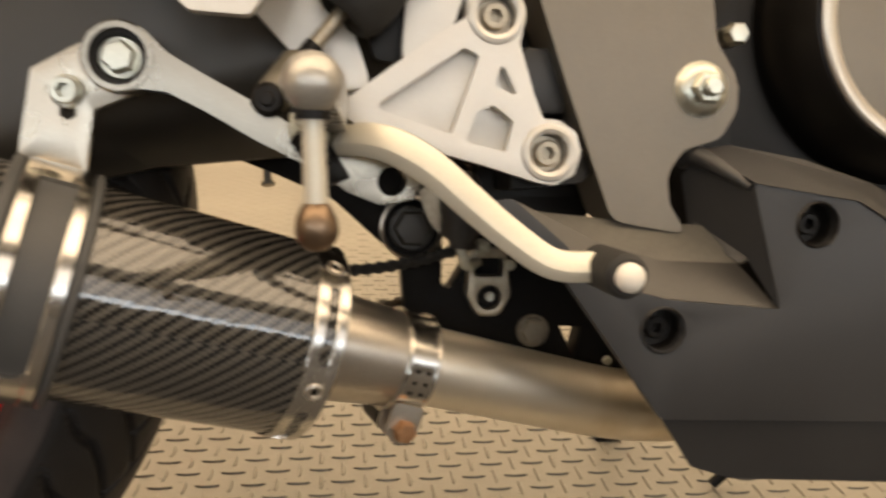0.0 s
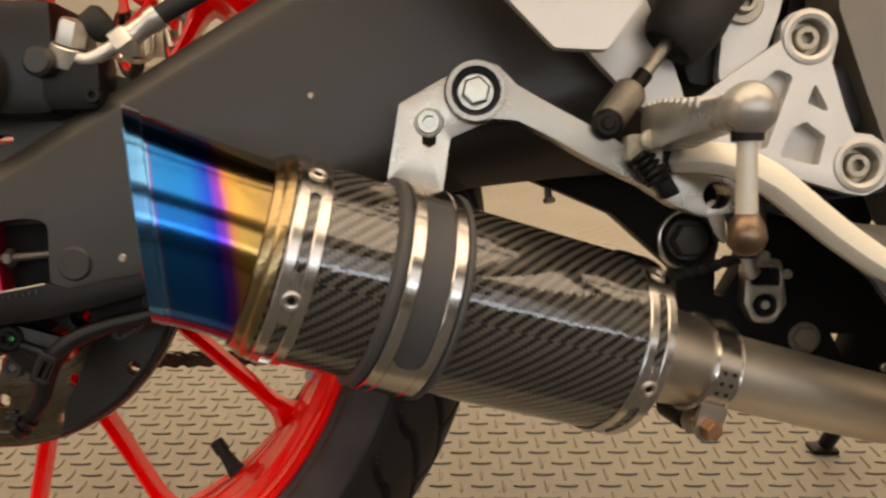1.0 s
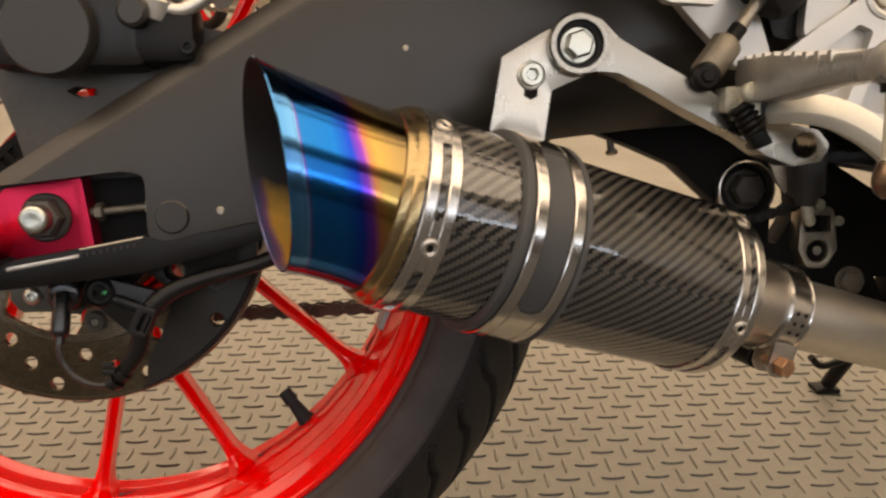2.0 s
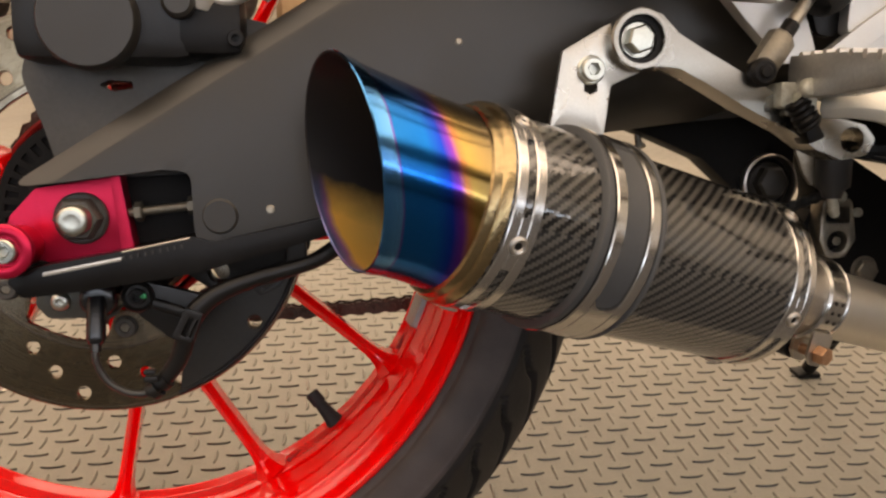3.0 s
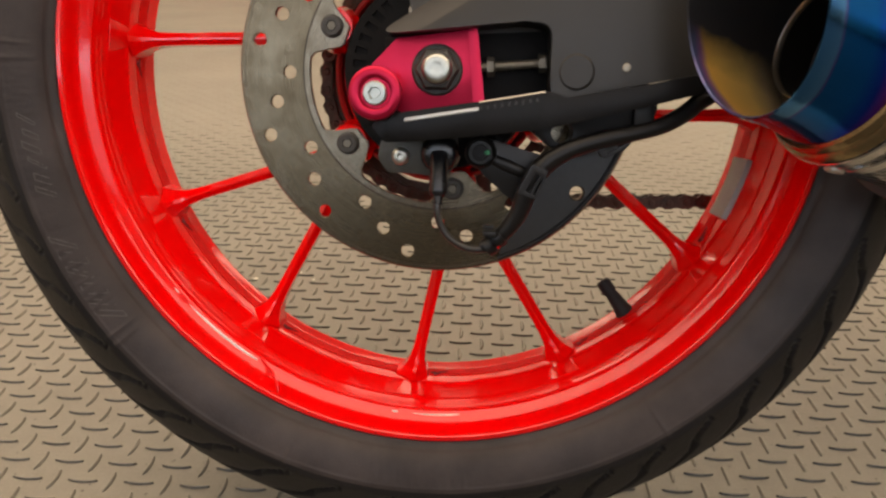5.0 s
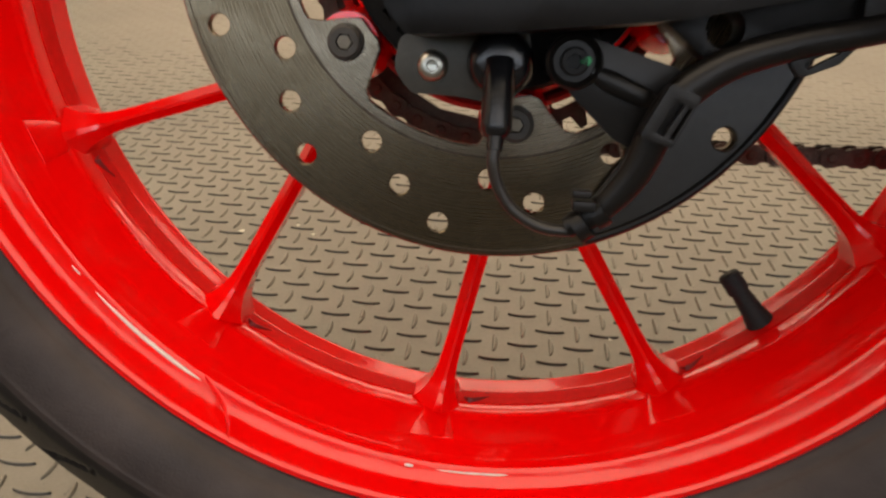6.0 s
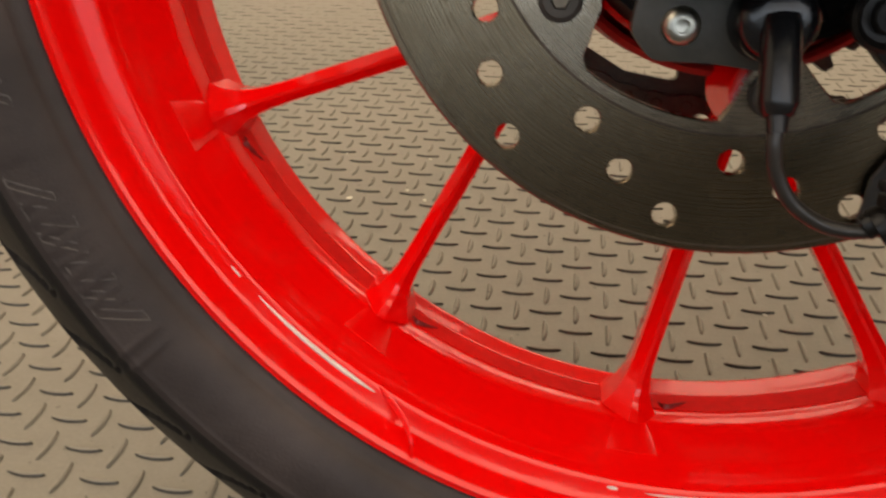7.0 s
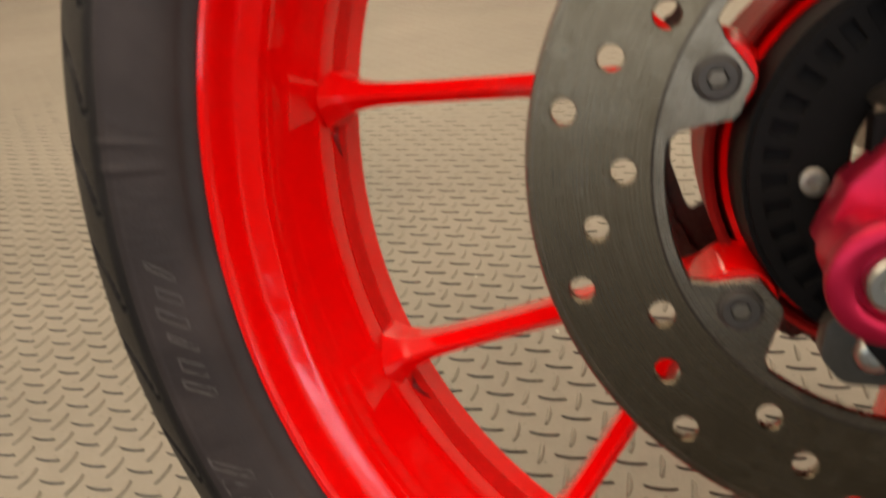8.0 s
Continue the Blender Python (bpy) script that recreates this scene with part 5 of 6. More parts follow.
part("paint_dab", rod((0.0304, -0.0874, -0.0446), NEAR, 0.0017, 0.0018, 10, 0.0004), GREEN_DAB, holder, "dab of green paint")
part("guide_clip", plate(rounded([(0.0474, -0.0660), (0.0552, -0.0492), (0.0648, -0.0530), (0.0578, -0.0690)], 0.0016), -0.1035, -0.0960, [rounded([(0.0522, -0.0642), (0.0572, -0.0545), (0.0598, -0.0556), (0.0548, -0.0655)], 0.0006), rounded([(0.0566, -0.0658), (0.0612, -0.0562), (0.0622, -0.0566), (0.0578, -0.0664)], 0.0003)], 0.0009), BLACK_PLASTIC, holder, "black square clip on the cable guide")
part("cable_tie", join(lathe([(-0.0022, 0.0044), (-0.0022, 0.0056), (0.0022, 0.0056), (0.0022, 0.0044)], (0.0345, -0.0896, -0.0980), (0.80, -0.1, 0.60), 20, loop=True), lathe([(-0.0022, 0.0044), (-0.0022, 0.0054), (0.0022, 0.0054), (0.0022, 0.0044)], (0.0395, -0.0906, -0.0930), (0.76, -0.1, 0.64), 20, loop=True), box((0.0302, -0.0980, -0.0920), (0.0375, -0.0920, -0.0885), 0.0008), box((0.0298, -0.0970, -0.0878), (0.0360, -0.0920, -0.0852), 0.0008)), BLACK_PLASTIC, holder, "black cable tie")
part("guide_loop", plate(rounded([(0.0905, -0.0405), (0.0960, -0.0375), (0.1060, -0.0335), (0.1110, -0.0345), (0.1060, -0.0405), (0.0950, -0.0455)], 0.003), -0.0955, -0.0920, [rounded([(0.0955, -0.0408), (0.1050, -0.0362), (0.1062, -0.0370), (0.0968, -0.0428)], 0.0015)], 0.0008), BLACK_PLASTIC, holder, "black loop under the cable guide")
# thin dark plate over the disc, between the cable guide and the edge of the disc
plate_holes = [(hx, hz) for hx, hz in ((r * math.cos(radians(a)), r * math.sin(radians(a))) for k in range(12) for r, a in ((0.0915, -118.7 + 30 * k), (0.1013, -108.5 + 30 * k), (0.1112, -98.5 + 30 * k))) if hx > 0.066 and -0.075 < hz < -0.030 and math.hypot(hx, hz) < 0.1125 and hx * 0.62 - hz > 0.098]
plate_edge = [(0.1192 * math.cos(radians(a)), 0.1192 * math.sin(radians(a))) for a in range(-70, -13, 4)]
part("dark_plate", plate([*plate_edge, (0.1000, -0.0290), (0.0800, -0.0380), (0.0640, -0.0500), (0.0560, -0.0660), (0.0510, -0.0800), (0.0430, -0.0930)], -0.0540, -0.0522, [circle(hx, hz, 0.0044, 18) for hx, hz in plate_holes], 0.0005, 1), GREYED_PLASTIC, holder, "thin dark plate over the disc")
part("dark_plate_rim", tube([(0.1186 * math.cos(radians(a)), -0.0545, 0.1186 * math.sin(radians(a))) for a in range(-70, -13, 3)], 0.0016, 10, 2), BLACK_PLASTIC, holder, "rounded rim of the dark plate", 60)
part("torque_stay", plate(rounded([(0.0560, -0.0180), (0.1080, -0.0060), (0.1250, -0.0020), (0.1230, -0.0210), (0.0950, -0.0330), (0.0820, -0.0380), (0.0680, -0.0420), (0.0520, -0.0300)], 0.006), -0.0900, -0.0740, [circle(0.0720, -0.0320, 0.0062, 20)], 0.0018), BLACK_METAL, bike, "black stay under the swingarm")
part("hose_clip", box((0.1100, -0.0960, -0.0280), (0.1215, -0.0620, -0.0040), 0.002), BLACK_PLASTIC, holder)

# ---- footrest plate, pedal, frame, engine, belly pan, stand ----
plate_shape = [(0.4040, 0.0790), (0.4360, 0.1030), (0.4620, 0.1205), (0.4622, 0.1290), (0.4680, 0.1350), (0.4768, 0.1375), (0.4860, 0.1345), (0.4915, 0.1260), (0.4905, 0.1150), (0.4890, 0.1090), (0.4970, 0.0840), (0.5020, 0.0720), (0.5110, 0.0712), (0.5195, 0.0655), (0.5225, 0.0555), (0.5190, 0.0440), (0.5090, 0.0385), (0.4990, 0.0400), (0.4700, 0.0485), (0.4400, 0.0560), (0.4160, 0.0620), (0.4040, 0.0690)]
pockets = [rounded([(0.4165, 0.0750), (0.4610, 0.1055), (0.4690, 0.1020), (0.4555, 0.0625)], 0.003, 4), rounded([(0.4680, 0.0740), (0.4765, 0.0780), (0.4870, 0.0700), (0.4835, 0.0545), (0.4630, 0.0592)], 0.002, 4), rounded([(0.4805, 0.0985), (0.4890, 0.0825), (0.4765, 0.0875)], 0.0015, 4)]
B1, B2 = Vector((0.4770, -0.1180, 0.1222)), Vector((0.5059, -0.1180, 0.0549))
rest = part("footrest_plate", plate(rounded(plate_shape, 0.003, 3), -0.1205, -0.1120, [*pockets, circle(B1.x, B1.z, 0.0098, 32), circle(B2.x, B2.z, 0.0098, 32)], 0.0012, 3), SILVER, bike, "silver aluminium footrest plate with pockets", 40)
part("pocket_back", plate(rounded([(0.4120, 0.0740), (0.4630, 0.1090), (0.4800, 0.1060), (0.4930, 0.0800), (0.4880, 0.0500), (0.4400, 0.0580)], 0.004), -0.1125, -0.1085, bevel=0.0005), SILVER, rest)
for spot in (B1, B2):
    part("boss", lathe([(0.0, 0.0096), (0.0, 0.0150), (0.010, 0.0150), (0.0115, 0.0140), (0.0120, 0.0120), (0.0112, 0.0100)], spot + Vector((0, 0.0080, 0)), NEAR, 48, loop=True), SILVER, rest)
    part("recess", rod(spot + Vector((0, 0.0085, 0)), NEAR, 0.0098, 0.0030, 36), DULL_ZINC, rest)
    part("plate_bolt", socket_head(spot + Vector((0, 0.0055, 0)), NEAR, 0.0068, 0.0058, 0.0034), DULL_ZINC, rest, "zinc socket bolt")
part("upper_stay", plate(rounded([(0.4300, 0.0960), (0.4560, 0.1170), (0.4620, 0.1350), (0.4700, 0.1750), (0.4380, 0.1750), (0.4330, 0.1350)], 0.004), -0.1170, -0.1080, bevel=0.0012), SILVER, rest)

# foot peg with its feeler
def beam(line, sections):
    """A bar along a line; a section is a ring of (side, up) points for each of its places."""
    bm = bmesh.new()
    rings = []
    pts = [Vector(p) for p in line]
    for k, p in enumerate(pts):
        way = (pts[min(k + 1, len(pts) - 1)] - pts[max(k - 1, 0)]).normalized()
        rise = (Vector((0, 0, 1)) - way * way.z).normalized()
        side = rise.cross(way)
        rings.append([bm.verts.new(p + side * a + rise * b) for a, b in sections[k]])
    n = len(rings[0])
    for one, two in zip(rings, rings[1:]):
        for i in range(n):
            bm.faces.new((one[i], one[(i + 1) % n], two[(i + 1) % n], two[i]))
    bm.faces.new(rings[0])
    bm.faces.new(rings[-1])
    bmesh.ops.recalc_face_normals(bm, faces=bm.faces)
    bmesh.ops.bevel(bm, geom=[e for e in bm.edges if e.calc_face_angle(0) > radians(28)], offset=0.0012, segments=2, affect="EDGES", profile=0.6, clamp_overlap=True)
    return bm


peg_root, peg_end = Vector((0.3950, -0.1320, 0.0730)), Vector((0.3915, -0.2620, 0.0678))
peg_section = lambda w, h: [(-w, -h), (w, -h), (w * 1.1, h * 0.3), (w, h), (-w, h), (-w * 1.1, h * 0.3)]
peg = part("foot_peg", beam([peg_root.lerp(peg_end, t) for t in (0, 0.3, 0.6, 0.85, 1.0)], [peg_section(0.0085, 0.0115), peg_section(0.0085, 0.0108), peg_section(0.0078, 0.0075), peg_section(0.0068, 0.0058), peg_section(0.0068, 0.0064)]), PEG_ALLOY, bike, "worn cast aluminium foot peg with a ridged top")
for k in range(9):
    t = 0.08 + 0.082 * k
    at = peg_root.lerp(peg_end, t) + Vector((0, 0, float(np.interp(t, (0, 0.3, 0.6, 0.85), (0.0115, 0.0108, 0.0075, 0.0058)))))
    part("peg_ridge", box((at.x - 0.0085, at.y - 0.0020, at.z - 0.0040), (at.x + 0.0085, at.y + 0.0020, at.z + 0.0016), 0.0012), CAST, peg)
knob_m = turned(peg_end + Vector((0.0002, 0.0085, 0)), (0.0, -1, 0.02)) @ Matrix.Diagonal((0.98, 1.0, 1.0, 1.0))
part("peg_knob", lathe([(-0.003, 0.0), (-0.003, 0.0062), (0.001, 0.0078), (0.006, 0.0094), (0.010, 0.0098), (0.0135, 0.0094), (0.0165, 0.0081), (0.0188, 0.0060), (0.0201, 0.0034), (0.0205, 0.0)], m=knob_m, seg=40), PEG_ALLOY, peg, "rounded peg end", 60)
part("peg_collar", lathe([(0, 0.0), (0, 0.0058), (0.0035, 0.0056), (0.0035, 0.0)], (0.3916, -0.2630, 0.0605), (0.02, 0, -1), 24), BLACK_METAL, peg)
part("peg_feeler", tube([(0.3916, -0.2630, 0.0610), (0.3930, -0.2605, 0.0260)], [0.0034, 0.0040], 20, smooth=False), PEDAL, peg, "worn steel feeler pin")
part("feeler_tip", lathe([(0, 0.0), (0, 0.0040), (0.002, 0.0052), (0.005, 0.0066), (0.009, 0.0070), (0.0125, 0.0058), (0.0148, 0.0032), (0.0153, 0.0)], (0.3928, -0.2607, 0.0315), (0.03, 0, -1), 28), COPPERY, peg, "rubbed brown round tip", 60)
part("peg_joint", join(box((0.3770, -0.1410, 0.0560), (0.3960, -0.1250, 0.0700), 0.003), box((0.3840, -0.1500, 0.0520), (0.3930, -0.1300, 0.0640), 0.002), rod((0.3850, -0.1500, 0.0655), (0.2, -1, 0.1), 0.0052, 0.006, 12)), CORRODED, peg, "corroded cast peg joint", 50)
coil = [Vector((0.3830, -0.1450, 0.0600)) + Vector((0.0100, 0.0, -0.0145)) * (k / 36) + Vector((0.0052 * math.cos(k * 0.87) * 0.82, -0.0052 * math.sin(k * 0.87), 0.0052 * math.cos(k * 0.87) * 0.57)) for k in range(37)]
part("peg_stop", solid([(0.3850, -0.1400, 0.0600), (0.3960, -0.1400, 0.0560), (0.4060, -0.1400, 0.0400), (0.3960, -0.1400, 0.0360), (0.3850, -0.1260, 0.0600), (0.3960, -0.1260, 0.0560), (0.4060, -0.1260, 0.0400), (0.3960, -0.1260, 0.0360)], [(0, 1, 2, 3), (7, 6, 5, 4), (0, 4, 5, 1), (1, 5, 6, 2), (2, 6, 7, 3), (3, 7, 4, 0)], 0.0025), BLACK_METAL, peg, "black stop under the peg")
part("peg_spring", tube(coil, 0.0019, 8, 3), BLACK_METAL, peg, "black peg spring")

# brake pedal: a forged lever with a ridge along its face
lever_line = curve_points([(0.4014, -0.1420, 0.0568), (0.4120, -0.1560, 0.0570), (0.4244, -0.1640, 0.0540), (0.4406, -0.1690, 0.0445), (0.4585, -0.1720, 0.0292), (0.4764, -0.1745, 0.0148), (0.4942, -0.1765, 0.0040), (0.5149, -0.1780, 0.0032)], 4)
lever_half = np.interp(range(len(lever_line)), (0, 5, 10, 20, 25, 29), (0.0066, 0.0078, 0.0080, 0.0072, 0.0068, 0.0066))
# side points away from the near face
pedal = part("brake_pedal", beam(lever_line, [[(0.0052, h), (0.0052, -h), (-0.0036, -h), (-0.0064, -h * 0.25), (-0.0026, h)] for h in lever_half.tolist()]), PEDAL, bike, "pale aluminium brake pedal with a ridged face", 15)
part("pedal_rubber", rod((0.5165, -0.1680, 0.0030), (0.09, -1, -0.06), 0.0098, 0.0320, 28, 0.002), BLACK_RUBBER, pedal, "black rubber toe roller")
part("pedal_bolt", lathe([(0, 0.0064), (0.003, 0.0062), (0.006, 0.0042), (0.0068, 0.0)], (0.5195, -0.1995, 0.0011), (0.09, -1, -0.06), 24), WHITE_PAINT, pedal, "pale end of the toe roller", 60)

# rear brake master cylinder with clevis
part_line = [Vector((0.3676, -0.1330, 0.0752)), Vector((0.3860, -0.1300, 0.0990)), Vector((0.3990, -0.1270, 0.1160)), Vector((0.4170, -0.1230, 0.1400))]
way = (part_line[2] - part_line[0]).normalized()
boot_way = Vector((0.62, 0.06, 0.78))
master = part("brake_master_cylinder", lathe([(0.004, 0.0), (0.004, 0.0115), (0.0, 0.0130), (0.001, 0.0150), (0.006, 0.0178), (0.014, 0.0192), (0.024, 0.0188), (0.034, 0.0170), (0.090, 0.0170), (0.090, 0.0)], (0.4010, -0.1245, 0.1160), boot_way, 40), BLACK_RUBBER, bike, "black brake master cylinder under a rubber boot", 60)
part("bracket_web", plate(rounded([(0.4180, 0.1000), (0.4280, 0.0985), (0.4420, 0.1180), (0.4620, 0.1560), (0.4300, 0.1560), (0.4120, 0.1180)], 0.004), -0.1080, -0.1020, bevel=0.001), BLACK_METAL, master)
part("push_rod", tube([part_line[1] - way * 0.004, part_line[2] + way * 0.006], 0.0037, 14, smooth=False), DULL_ZINC, master, "steel push rod")
part("rod_thread", tube([part_line[1] - way * 0.006, part_line[1] + way * 0.004], 0.0046, 14, smooth=False), BLACK_METAL, master)
part("clevis", tube([part_line[0], part_line[0] + way * 0.006, part_line[0] + way * 0.023, part_line[0] + way * 0.026], [0.0090, 0.0092, 0.0092, 0.0066], 10, smooth=False, flat=(0.95, 0.8)), CLEVIS, master, "dull steel clevis")
part("clevis_pin", join(rod((0.3676, -0.1330, 0.0752), NEAR, 0.0078, 0.0080, 24, 0.002), rod((0.3676, -0.1400, 0.0752), NEAR, 0.0036, 0.0030, 16)), BLACK_METAL, master, "dark clevis pin")
part("master_bolt", join(rod((0.4420, -0.1120, 0.1400), NEAR, 0.0110, 0.008), socket_head((0.4420, -0.1200, 0.1400), NEAR, 0.0060, 0.0050, 0.0032)), DULL_ZINC, master, "dull mounting bolt")

# heel guard with a raised face
guard_shape = [(0.2500, 0.1960), (0.3165, 0.1295), (0.3370, 0.1085), (0.3620, 0.1075), (0.3780, 0.1300), (0.4200, 0.2000), (0.3800, 0.2400), (0.2700, 0.2400)]
guard = part("heel_guard", plate(rounded(guard_shape, 0.005), -0.1640, -0.1560, bevel=0.0055, segments=1), SILVER, bike, "silver heel guard with a chamfered edge", 25)
part("guard_stay", plate(rounded([(0.3450, 0.1350), (0.3700, 0.1080), (0.3960, 0.0820), (0.4160, 0.0860), (0.4060, 0.1150), (0.3900, 0.1500)], 0.006), -0.1120, -0.1020, bevel=0.0015), SILVER, guard)

# main frame casting
frame_shape = [(0.5010, 0.2600), (0.5010, 0.1420), (0.5180, 0.0950), (0.5360, 0.0480), (0.5470, 0.0200, 0.012), (0.5900, 0.0130, 0.004), (0.5790, 0.0300), (0.5770, 0.0460, 0.016), (0.5860, 0.0590, 0.008), (0.6070, 0.0660, 0.012), (0.6160, 0.0820, 0.014), (0.6140, 0.1000, 0.012), (0.6020, 0.1180, 0.014), (0.5990, 0.1390), (0.5990, 0.2600)]
main = part("main_frame", plate(rounded(frame_shape, 0.010, 5), -0.1020, -0.0600, bevel=0.0130, segments=6), FRAME_GREY, bike, "bronze-grey satin frame casting", 50)
NUT = Vector((0.5945, -0.1000, 0.0918))
part("engine_nut", join(rod(NUT, NEAR, 0.0155, 0.0030, 48, 0.001), lathe([(0, 0.0148), (0.0030, 0.0126), (0.0045, 0.0092), (0.0045, 0.0)], NUT + NEAR * 0.0025, NEAR, 40), hex_head(NUT + NEAR * 0.006, NEAR, 0.0090, 0.0070), rod(NUT + NEAR * 0.012, NEAR, 0.0050, 0.0065, 24, 0.0012)), ZINC, main, "bright zinc flange nut")
part("engine_bolt", join(rod((0.6235, -0.0600, 0.1265), NEAR, 0.0062, 0.0200), hex_head((0.6235, -0.0780, 0.1265), NEAR, 0.0066, 0.0080)), ZINC, main, "bright zinc bolt")
part("frame_boss", box((0.4980, -0.0900, 0.0770), (0.5230, -0.0500, 0.1130), 0.004), PAN_BLACK, main)
part("frame_gusset", box((0.5040, -0.0800, 0.0560), (0.5280, -0.0400, 0.0760), 0.004), PAN_BLACK, main)
part("frame_clip", solid([(0.4900, -0.1000, 0.0350), (0.5300, -0.1000, 0.0400), (0.5420, -0.0950, 0.0480), (0.5350, -0.0950, 0.0580), (0.4900, -0.1000, 0.0620), (0.4900, -0.0600, 0.0350), (0.5300, -0.0600, 0.0400), (0.5420, -0.0650, 0.0480), (0.5350, -0.0650, 0.0580), (0.4900, -0.0600, 0.0620)], [(0, 1, 2, 3, 4), (9, 8, 7, 6, 5), (0, 5, 6, 1), (1, 6, 7, 2), (2, 7, 8, 3), (3, 8, 9, 4), (4, 9, 5, 0)], 0.003), BLACK_METAL, main, "black plastic clip under the footrest plate")
part("frame_back", plate(rounded([(0.4800, 0.0300), (0.5480, 0.0180), (0.5560, 0.0350), (0.5680, 0.0200), (0.5800, 0.0060), (0.6400, 0.0060), (0.6400, 0.1600), (0.4960, 0.1600)], 0.002), -0.0500, -0.0300, bevel=0.001), BLACK_METAL, main)

# engine: clutch cover and crankcase
engine = part("engine", box((0.6420, -0.0250, -0.0600), (0.9000, 0.1000, 0.2600), 0.012), BLACK_METAL, bike, "black engine casing", 50)
COVER = Vector((0.7680, -0.0300, 0.1470))
part("clutch_cover", lathe([(-0.02, 0.1040), (0.004, 0.1035), (0.016, 0.1005), (0.028, 0.0930), (0.036, 0.0868), (0.038, 0.0850), (0.038, 0.0)], COVER, NEAR, 96), BLACK_METAL, engine, "black round clutch cover", 50)
part("cover_ring", lathe([(0.036, 0.0750), (0.0400, 0.0755), (0.0410, 0.0770), (0.0410, 0.0825), (0.0398, 0.0842), (0.036, 0.0845)], COVER, NEAR, 96, loop=True), CAST, engine, "silver ring on the clutch cover")
part("cover_face", lathe([(0.0400, 0.0), (0.0410, 0.0500), (0.0385, 0.0752)], COVER, NEAR, 72), FRAME_GREY, engine, "bronze-grey clutch cover face")
part("crank_rib", tube([(0.6180, -0.0650, 0.0740), (0.6260, -0.0680, 0.0850), (0.6300, -0.0650, 0.1000)], [0.004, 0.006, 0.005], 12), FRAME_GREY, engine)

# belly pan: faceted shell with a chamfered ledge, a raised block and two recessed bolts
N = -0.1260
pan_main = [(0.4700, 0.0280, 0.01), (0.5120, -0.0060, 0.006), (0.5690, -0.0830, 0.004), (0.9000, -0.0930), (0.9000, -0.0200), (0.7300, -0.0020, 0.01), (0.6900, 0.0245, 0.006), (0.6740, 0.0335, 0.006), (0.6140, 0.0420, 0.003), (0.6325, -0.0245, 0.001), (0.5700, -0.0195, 0.003), (0.5320, -0.0100, 0.004), (0.5150, 0.0080, 0.01), (0.4860, 0.0320, 0.008)]
pan = part("belly_pan", plate(rounded(pan_main, 0.004), N, N + 0.0060, [circle(0.6515, 0.0205, 0.0112, 32), circle(0.5680, -0.0355, 0.0108, 32)], 0.0014, 3), PAN_BLACK, bike, "satin black plastic belly pan", 40)


def facet(name, corners, label="", material=PAN_BLACK):
    """One wall of the pan's shell, 3 mm thick."""
    a, b, c = (Vector(p) for p in corners[:3])
    out = (b - a).cross(c - b).normalized() * 0.003
    n = len(corners)
    top, low = [Vector(p) for p in corners], [Vector(p) - out for p in corners]
    faces = [tuple(range(n)), tuple(range(2 * n - 1, n - 1, -1))] + [(k, k + n, (k + 1) % n + n, (k + 1) % n) for k in range(n)]
    return part(name, solid(top + low, faces, 0), material, pan, label)


Q = N + 0.0015
# Ledge and chamfer take lighter colours that paint in light from above.
facet("ledge_chamfer", [(0.5320, Q, -0.0098), (0.5700, Q, -0.0193), (0.6322, Q, -0.0243), (0.6150, -0.1120, -0.0015), (0.5700, -0.1120, -0.0003), (0.5350, -0.1120, 0.0095), (0.5050, -0.1120, 0.0220), (0.4860, Q, 0.0315), (0.5150, Q, 0.0080)], "chamfered edge of the ledge", GREYED_PLASTIC)
facet("ledge", [(0.5050, -0.1120, 0.0220), (0.5350, -0.1120, 0.0095), (0.5700, -0.1120, -0.0003), (0.6150, -0.1120, -0.0015), (0.6010, -0.0970, 0.0180), (0.5560, -0.0970, 0.0200), (0.5100, -0.0970, 0.0240), (0.4700, -0.0950, 0.0290)], "upper ledge of the belly pan", LIT_PLASTIC)
facet("ledge_fillet", [(0.6150, -0.1130, -0.0012), (0.6225, -0.1130, 0.0020), (0.6010, -0.0920, 0.0225), (0.5930, -0.0960, 0.0150)])
facet("block_wall", [(0.6140, Q, 0.0418), (0.5960, -0.0980, 0.0590), (0.5890, -0.0940, 0.0450), (0.5960, -0.0900, 0.0160), (0.6200, -0.1120, 0.0010), (0.6322, Q, -0.0243)])
facet("block_top", [(0.6140, Q, 0.0418), (0.6740, Q, 0.0333), (0.6900, Q, 0.0243), (0.7300, Q, -0.0020), (0.7600, -0.0800, 0.0200), (0.7060, -0.0900, 0.0430), (0.6620, -0.0900, 0.0560), (0.6170, -0.0900, 0.0630), (0.5980, -0.0950, 0.0600)])
part("block_shoulder", tube([(0.5900, -0.0880, 0.0540), (0.5960, -0.0980, 0.0560), (0.6060, -0.1140, 0.0470), (0.6135, -0.1235, 0.0395)], [0.0050, 0.0060, 0.0042, 0.0020], 16), PAN_BLACK, pan)
facet("lower_facet", [(0.5695, Q, -0.0828), (0.5920, -0.1150, -0.1130), (0.6160, -0.1150, -0.1205), (0.9000, -0.1150, -0.1360), (0.9000, Q, -0.0928)])
facet("under_wall", [(0.5920, -0.1140, -0.1125), (0.6200, -0.0300, -0.1060), (0.9000, -0.0300, -0.1260), (0.9000, -0.1140, -0.1350), (0.6160, -0.1140, -0.1195)])
